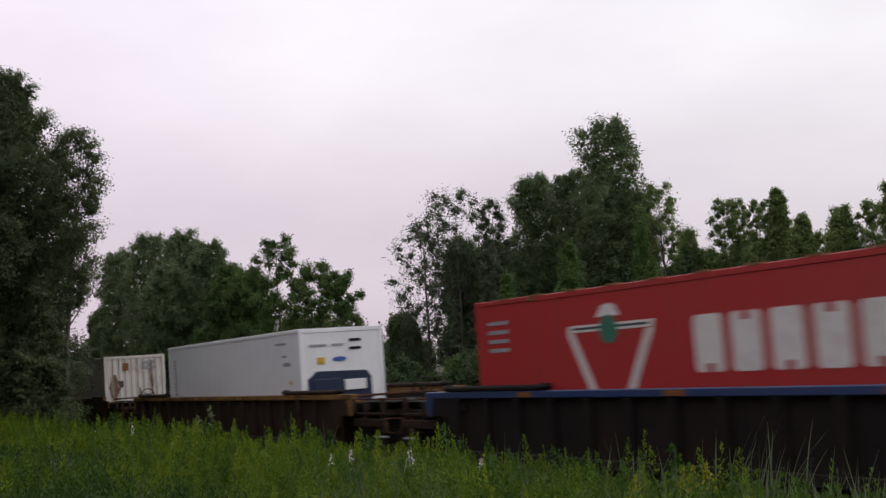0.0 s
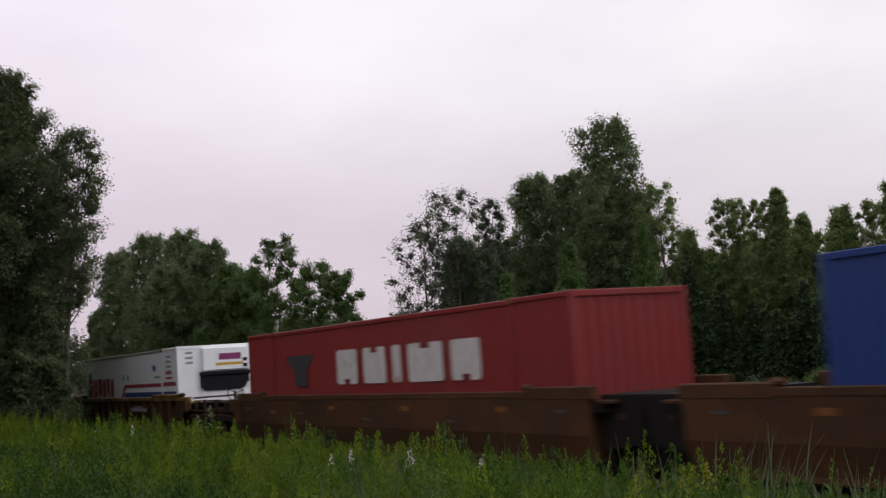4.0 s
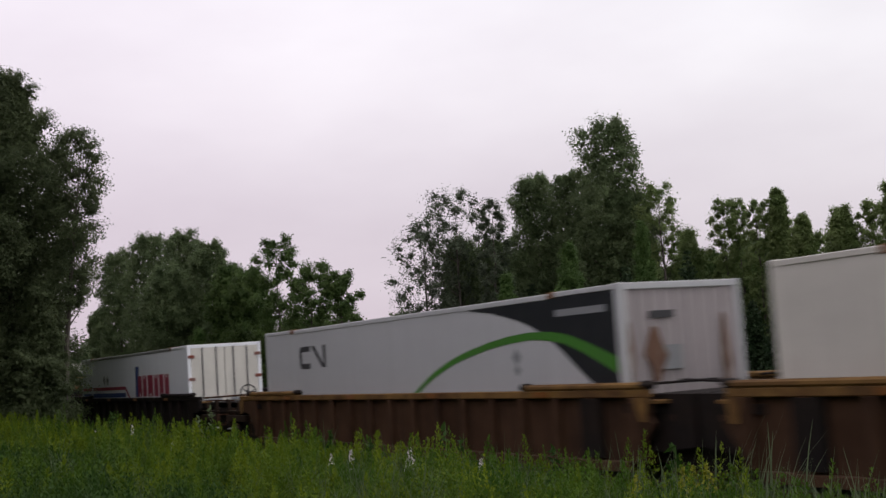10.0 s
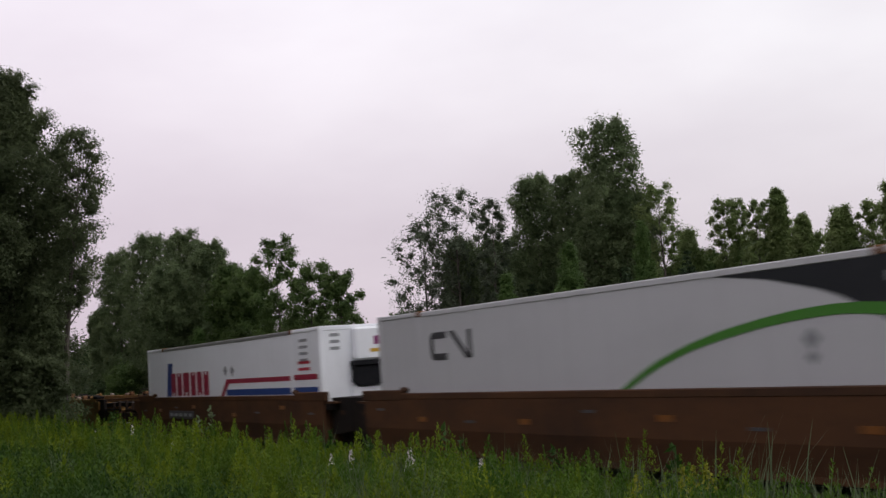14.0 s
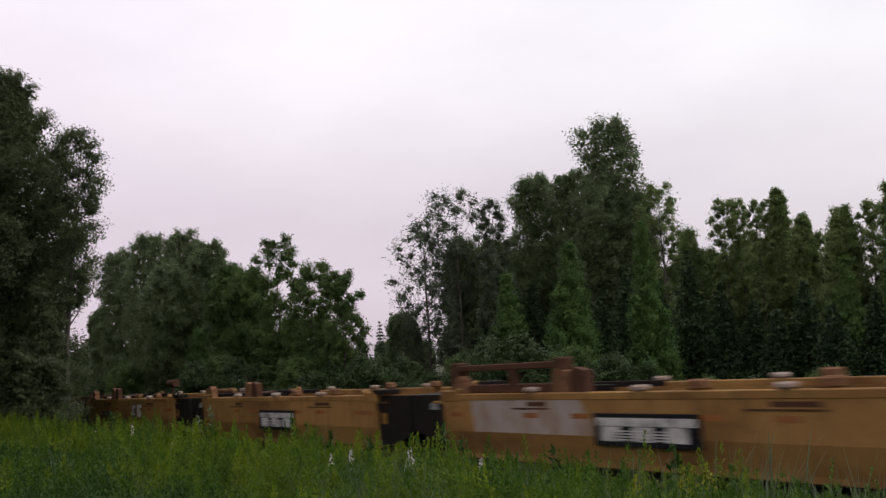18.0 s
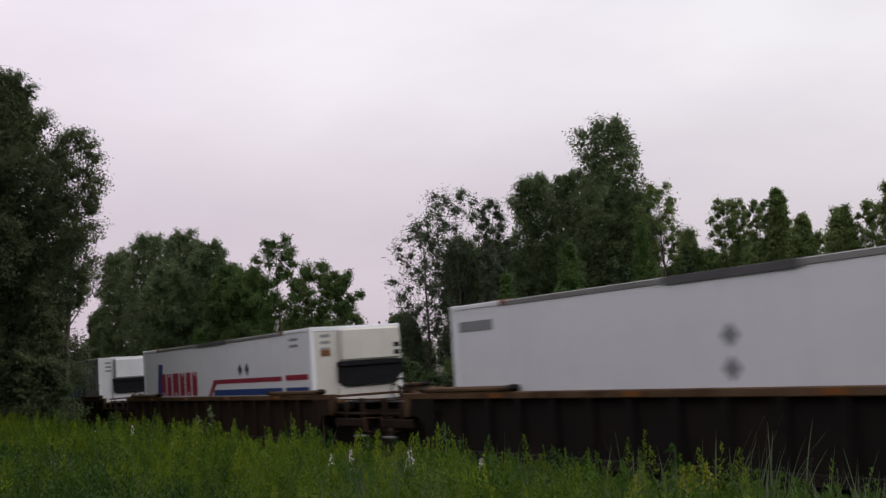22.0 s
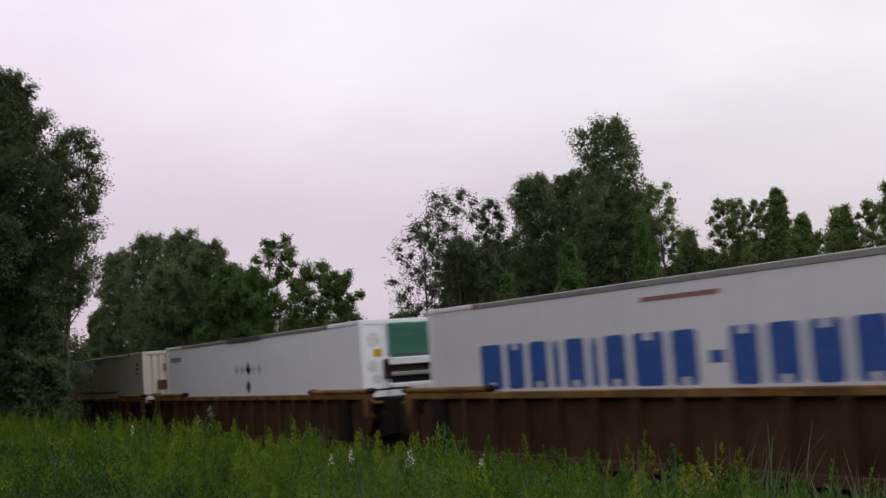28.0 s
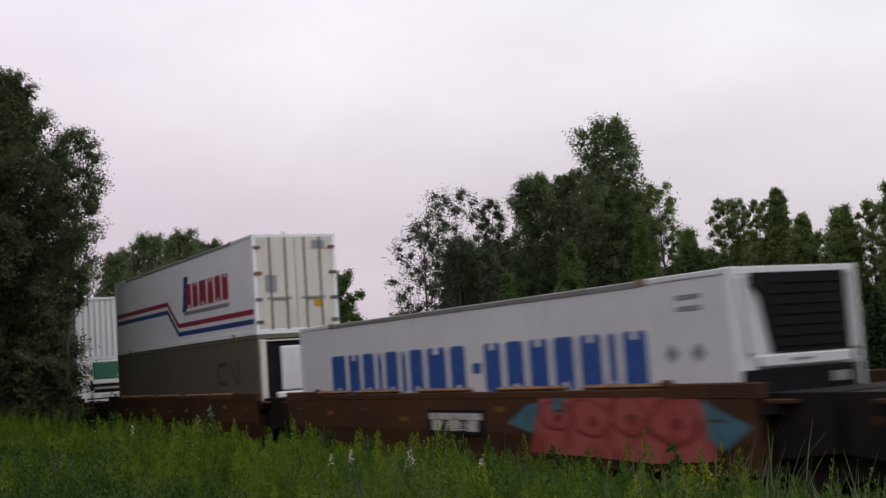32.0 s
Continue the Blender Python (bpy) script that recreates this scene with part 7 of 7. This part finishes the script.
c = container(-121.28, "white refrigerated container with red lettering and stripes", COOL_WHITE, front="reefer", rail=ALU)
armour(c, SY)
unit_nose(c, HL, COOL_WHITE, PURPLE, YELLOW, -0.45)
diamonds(c, [(0.65, 1.95), (1.28, 1.94)], SY), code_lines(c, 6.95, 2.55, 4, SY), code_lines(c, 6.95, 1.98, 2, SY, LOGO_RED, 0.8)
part("marking", Build().prism([(4.85, 2.3), (5.1, 2.36), (5.4, 2.24), (5.2, 2.1), (4.95, 2.14)], 1, SY, SY - 0.004), LOGO_BLUE, c, "small blue emblem"), band(c, 5.1, 5.8, 1.86, 1.94, MARK_GREY, SY, "code_bar")

c = container(-144.55, "pale grey container with charcoal corner and green arc", CN_GREY, front="plain", front_skin=DIRTY_GREY, rail=ALU)
stain(c, HL, -0.6, 1.5, 0.5, 1.3), stain(c, HL, 0.3, 1.2, 0.4, 1.2), stain(c, HL, 0.95, 1.7, 0.2, 1.6)
swoosh(c, SY)
door_plate(c, HL, -0.35, 0.15, 2.46, 2.58, LOGO_DARK, "trade_bar"), door_plate(c, HL, 0.7, 0.85, 1.9, 2.3, ORANGE, "placard"), door_plate(c, HL, 0.65, 1.05, 2.5, 2.7, MARK_GREY, "code_bar")
c = container(-167.85, "white refrigerated container with red lettering and black grille", COOL_WHITE, front="reefer", rail=ALU)
armour(c, SY, -1.05, 7.2, False)
band(c, 5.95, 7.15, 1.56, 1.69, MAROON, SY - 0.0005, "stripe", "red stripe")
diamonds(c, [(-1.84, 1.78), (-1.35, 1.76)], SY, 0.18, LOGO_DARK), band(c, 6.0, 7.1, 2.58, 2.72, MARK_GREY, SY, "code_bar")
unit_black(c, HL, 0.9, -0.9, 0.55)
c = container(-187.45, "cream refrigerated container with red block lettering", CREAM, front="reefer", rail=ALU)
block_word(c, -5.6, 1.7, 1.42, 2.33, "nnnnnn", LOGO_RED, SY, "marking", "red block lettering")
for k in range(5):
    band(c, -2.5 + k * 0.8, -1.85 + k * 0.8, 1.26, 1.32, LOGO_DARK, SY, "code_bar")
diamonds(c, [(6.42, 1.88)], SY, 0.2), code_lines(c, 6.95, 2.5, 3, SY, None, 0.5)
unit_nose(c, HL, CREAM, None, None, -0.75, vents=False, sooty=True)
door_plate(c, HL + 0.225, 0.05, 1.08, 2.54, 2.68, LOGO_RED, "trade_bar", "plain red bar"), door_plate(c, HL + 0.225, 0.1, 1.05, 2.73, 2.77, MARK_GREY, "trade_bar")
for yy in (-1.2, -0.85, 1.15):
    part("guard_post", Build().box(HL - 0.02, HL + 0.26, yy - 0.05, yy + 0.05, 0.3, 2.35, 0.015), BEIGE, c, "dirty beige guard post")

c = container(-206.95, "pale grey container with charcoal corner and green arc", CN_GREY, front="ribbed", front_skin=END_GREY, rail=CN_GREY)
swoosh(c, SY)
door_plate(c, HL, -0.7, -0.2, 2.3, 2.42, LOGO_DARK, "trade_bar"), door_plate(c, HL, -0.5, -0.1, 1.45, 1.85, MARK_GREY, "placard")
stain(c, HL, -0.63, 1.72, 0.5, 0.9), stain(c, HL, 0.88, 1.6, 0.22, 1.5), stain(c, HL, -1.14, 1.75, 0.14, 1.0)
c = container(-230.5, "white container with red lettering, stripes and end doors", COOL_WHITE, front="doors", rail=ALU, front_skin=CREAM)
armour_back(c, SY)
diamonds(c, [(-3.87, 1.92), (-3.26, 1.9)], SY, 0.2), code_lines(c, -6.9, 2.62, 2, SY, None, 0.45), band(c, -7.7, -7.2, 2.5, 2.53, MARK_GREY, SY, "code_bar")
c = container(-254.24, "grimy brown-grey container with dull red trade mark and slogan", DIRTY_GREY, front="reefer", rail=DIRTY_GREY)
worm_mark(c, -4.32, -1.38, 1.45, 2.47, LOGO_ORANGE, SY, 0.22)
words(c, "We Deliver!", 0.5, 1.52, 0.42, LOGO_DARK, SY, "dark slogan lettering", 1.18)
band(c, 1.45, 3.2, 1.27, 1.34, FADED_RED, SY, "code_bar"), band(c, 1.9, 3.55, 2.6, 2.67, FADED_RED, SY, "code_bar")
code_lines(c, -6.72, 2.32, 4, SY, LOGO_DARK, 0.4)
unit_nose(c, HL, CREAM, None, YELLOW, -0.55, tank=CASTING, sooty=True)
c = container(-274.0, "pale grey container with charcoal corner and green arc", CN_GREY, front="ribbed", front_skin=WHITE)
swoosh(c, SY)
door_plate(c, HL, -0.9, -0.35, 2.36, 2.48, LOGO_DARK, "trade_bar"), door_plate(c, HL, -0.5, -0.1, 1.5, 1.9, MARK_GREY, "placard"), door_plate(c, HL, 0.3, 0.9, 2.35, 2.6, MARK_GREY, "code_bar")
c = container(-293.54, "white refrigerated container with red lettering and stripes", COOL_WHITE, front="reefer", rail=ALU)
armour(c, SY)
unit_nose(c, HL, COOL_WHITE, PURPLE, YELLOW, -0.4)
diamonds(c, [(0.65, 1.95), (1.28, 1.94)], SY), code_lines(c, 6.95, 2.55, 4, SY), code_lines(c, 6.95, 1.98, 2, SY, LOGO_RED, 0.8)

c = container(-420.08, "plain white refrigerated container with a green unit", COOL_WHITE, front="reefer", rail=ALU)
unit_green(c, HL)
band(c, -7.75, -6.5, 2.36, 2.56, MARK_GREY, SY, "code_bar"), diamonds(c, [(-0.04, 1.93), (-0.05, 1.45)], SY, 0.19), band(c, 6.4, 7.4, 2.6, 2.72, MARK_GREY, SY, "code_bar")
c = container(-443.6, "white refrigerated container with red lettering and cream nose", COOL_WHITE, front="reefer", rail=ALU, front_skin=CREAM)
armour(c, SY, -0.6), rail_plate(c)
diamonds(c, [(2.6, 1.95), (3.2, 1.95)], SY, 0.19, LOGO_DARK), code_lines(c, 6.9, 2.6, 2, SY, None, 0.6)
unit_nose(c, HL, CREAM, None, None, -0.5)
door_plate(c, HL, -1.0, -0.75, 2.15, 2.3, ORANGE)
c = container(-467.1, "white refrigerated container with blue block lettering", WHITE, front="reefer", rail=ALU)
code_lines(c, -7.0, 2.42, 2, SY, MARK_GREY, 0.6)
block_word(c, -6.45, 5.6, 1.2, 1.98, "wnnininwn-nnnnnin", LOGO_BLUE, SY, "marking", "blue block lettering")
code_lines(c, 7.2, 2.6, 3, SY), diamonds(c, [(6.65, 1.72), (7.2, 1.73)], SY, 0.2)
unit_nose(c, HL, WHITE, None, None, -0.62)
c = container(-490.55, "plain white refrigerated container with a green unit", COOL_WHITE, front="reefer", rail=ALU)
unit_green(c, HL)
diamonds(c, [(-1.2 + 0.52 * k, 1.95) for k in range(5)] + [(-0.3, 1.46)], SY, 0.19, LOGO_DARK), band(c, -7.7, -6.8, 2.4, 2.55, MARK_GREY, SY, "code_bar"), band(c, 7.0, 7.8, 2.6, 2.72, MARK_GREY, SY, "code_bar")
c = container(-533.7, "white refrigerated container with blue block lettering", WHITE, front="reefer", rail=ALU)
block_word(c, -6.0, 5.85, 1.23, 2.06, "wnnininwn-nnnnnin", LOGO_BLUE, SY, "marking", "blue block lettering")
code_lines(c, 7.15, 2.6, 3, SY), diamonds(c, [(6.99, 1.75), (7.55, 1.74)], SY, 0.2), band(c, -1.0, 0.8, 2.54, 2.61, FADED_RED, SY, "code_bar")
unit_nose(c, HL, WHITE, None, None, -0.62)
part("trade_swirl", Build().box(HL + 0.22, HL + 0.224, 0.3, 1.0, 2.56, 2.63), YELLOW, c, "yellow swirl bar"), door_plate(c, HL + 0.225, -0.4, 0.0, 2.62, 2.7, LOGO_BLUE, "trade_bar"), door_plate(c, HL + 0.225, 0.4, 1.0, 2.2, 2.4, MARK_GREY, "trade_bar")
c = container(-553.2, "plain white refrigerated container with a green unit", COOL_WHITE, front="reefer", rail=ALU)
unit_green(c, HL)
diamonds(c, [(-0.7 + 0.48 * k, 1.94) for k in range(5)], SY, 0.17, MARK_FAINT), diamonds(c, [(0.29, 1.94), (0.25, 1.44)], SY, 0.2, LOGO_DARK), band(c, -7.55, -6.35, 2.36, 2.52, MARK_GREY, SY, "code_bar")
c = container(-572.5, "dull beige container with faded marks and corrugated end", BEIGE, front="ribbed", rail=BEIGE)
part("marking", Build().prism([(-4.75, 2.1), (-4.72, 2.64), (-2.8, 2.62), (-2.78, 2.1), (-3.0, 2.1), (-3.2, 2.45), (-3.75, 2.52), (-4.3, 2.45), (-4.5, 2.1)], 1, SY, SY - 0.004), MARK_GREY, c, "grey arched emblem")
worm_mark(c, -4.85, -2.8, 1.16, 1.54, LOGO_ORANGE, SY, 0.13)
for k in range(12):
    band(c, -2.25 + k * 0.52, -1.8 + k * 0.52, 1.36, 1.45, LOGO_DARK, SY, "code_bar")
band(c, 0.2, 1.48, 2.6, 2.8, MARK_GREY, SY, "label_plate"), code_lines(c, -7.1, 2.2, 3, SY, LOGO_DARK, 0.4)
door_plate(c, HL, -0.5, -0.25, 2.15, 2.42, ORANGE, "placard"), door_plate(c, HL, -0.75, -0.35, 1.45, 1.8, RUST, "placard"), code_lines(c, 7.2, 2.4, 3, SY, LOGO_DARK, 0.4)
c = container(-596.2, "plain white refrigerated container with a green unit", COOL_WHITE, front="reefer", rail=ALU)
unit_green(c, HL)
diamonds(c, [(-0.92, 1.74), (-0.35, 1.74), (0.5, 1.76), (1.1, 1.77)], SY, 0.2, LOGO_DARK), band(c, 7.2, 7.9, 2.62, 2.74, MARK_GREY, SY, "code_bar"), band(c, -7.6, -6.5, 2.38, 2.52, MARK_GREY, SY, "code_bar")
c = container(-615.95, "white refrigerated container with blue block lettering and black grille", WHITE, front="reefer", rail=ALU)
block_word(c, -6.12, 6.3, 1.19, 2.1, "wnnininwn-nnnnnin", LOGO_BLUE, SY, "marking", "blue block lettering")
code_lines(c, 7.15, 2.5, 2, SY), diamonds(c, [(6.7, 1.7), (7.3, 1.7)], SY, 0.16)
unit_black(c, HL, 1.42)
c = container(-635.3, "dull olive container with a reefer end under a second one", DULL_GREY, front="reefer", rail=DULL_GREY, front_skin=BLACK)
part("front_post", Build().box(HL - 0.02, HL + 0.10, -1.24, -1.06, 0.16, 2.76, 0.02), CREAM, c, "dirty white front post")
nose = part("nose_panel", Build().box(HL - 0.02, HL + 0.08, -0.62, 1.12, 1.28, 2.55, 0.04), WHITE, c, "white unit panel")
part("lower_cover", Build().box(HL - 0.02, HL + 0.12, -0.8, 1.12, 0.3, 1.25, 0.04), WHITE, c, "white lower cover")
part("vent", Build().box(HL + 0.078, HL + 0.085, 0.1, 0.34, 2.2, 2.4), BLACK, nose)
part("end_rail", Build().box(HL - 0.02, HL + 0.06, -1.2, 1.2, 2.7, 2.74, 0.01), CREAM, c)
worm_mark(c, 4.4, 6.4, 1.5, 2.2, LOGO_DARK, SY, 0.14)
c = container(-635.3, "white container with red stripes stacked on a grey one", COOL_WHITE, front="doors", front_skin=CREAM, rail=ALU, base=BASE + 2.905)
for z0, m, lab in ((0.9, MAROON, "dark red stripe"), (0.62, STRIPE_BLUE, "navy blue stripe")):
    up = [(-7.9, 0.68 + z0), (-0.75, 0.68 + z0), (0.5, z0 - 0.15), (7.9, z0 - 0.15)]
    ribbon("stripe", up, [(x - 0.05, z - 0.15) for x, z in up], m, c, SY, 0.003, lab)
part("marking", Build().prism([(1.0, 1.1), (1.45, 1.1), (1.75, 2.26), (1.3, 2.26)], 1, SY, SY - 0.004), STRIPE_BLUE, c, "blue block of the lettering")
block_word(c, 1.5, 5.95, 1.2, 2.0, "nnwnnn", MAROON, SY - 0.004, "marking", "red block lettering")
band(c, 1.2, 5.8, 0.98, 1.1, MARK_GREY, SY, "code_bar")
door_plate(c, HL + 0.006, 0.55, 0.8, 0.75, 1.0, YELLOW), door_plate(c, HL + 0.006, 0.55, 0.95, 2.45, 2.7, MARK_GREY), door_plate(c, HL + 0.006, -0.95, -0.6, 1.2, 1.7, MARK_GREY)
c = container(-659.1, "plain white refrigerated container with a green unit", COOL_WHITE, front="reefer", rail=ALU)
unit_green(c, HL)
c = container(-659.1, "white corrugated container stacked on a white one", WHITE, ribs=True, front="ribbed", base=BASE + 2.905)


def motions():
    """The whole train rolls along the track."""
    for ob, u, z in ROLLING:
        walk(ob, [(t, pose(u + travel(t), TRACK_Y, z)) for t in (0.0, 8.0, 16.0, 24.0, 32.0)])


motions()
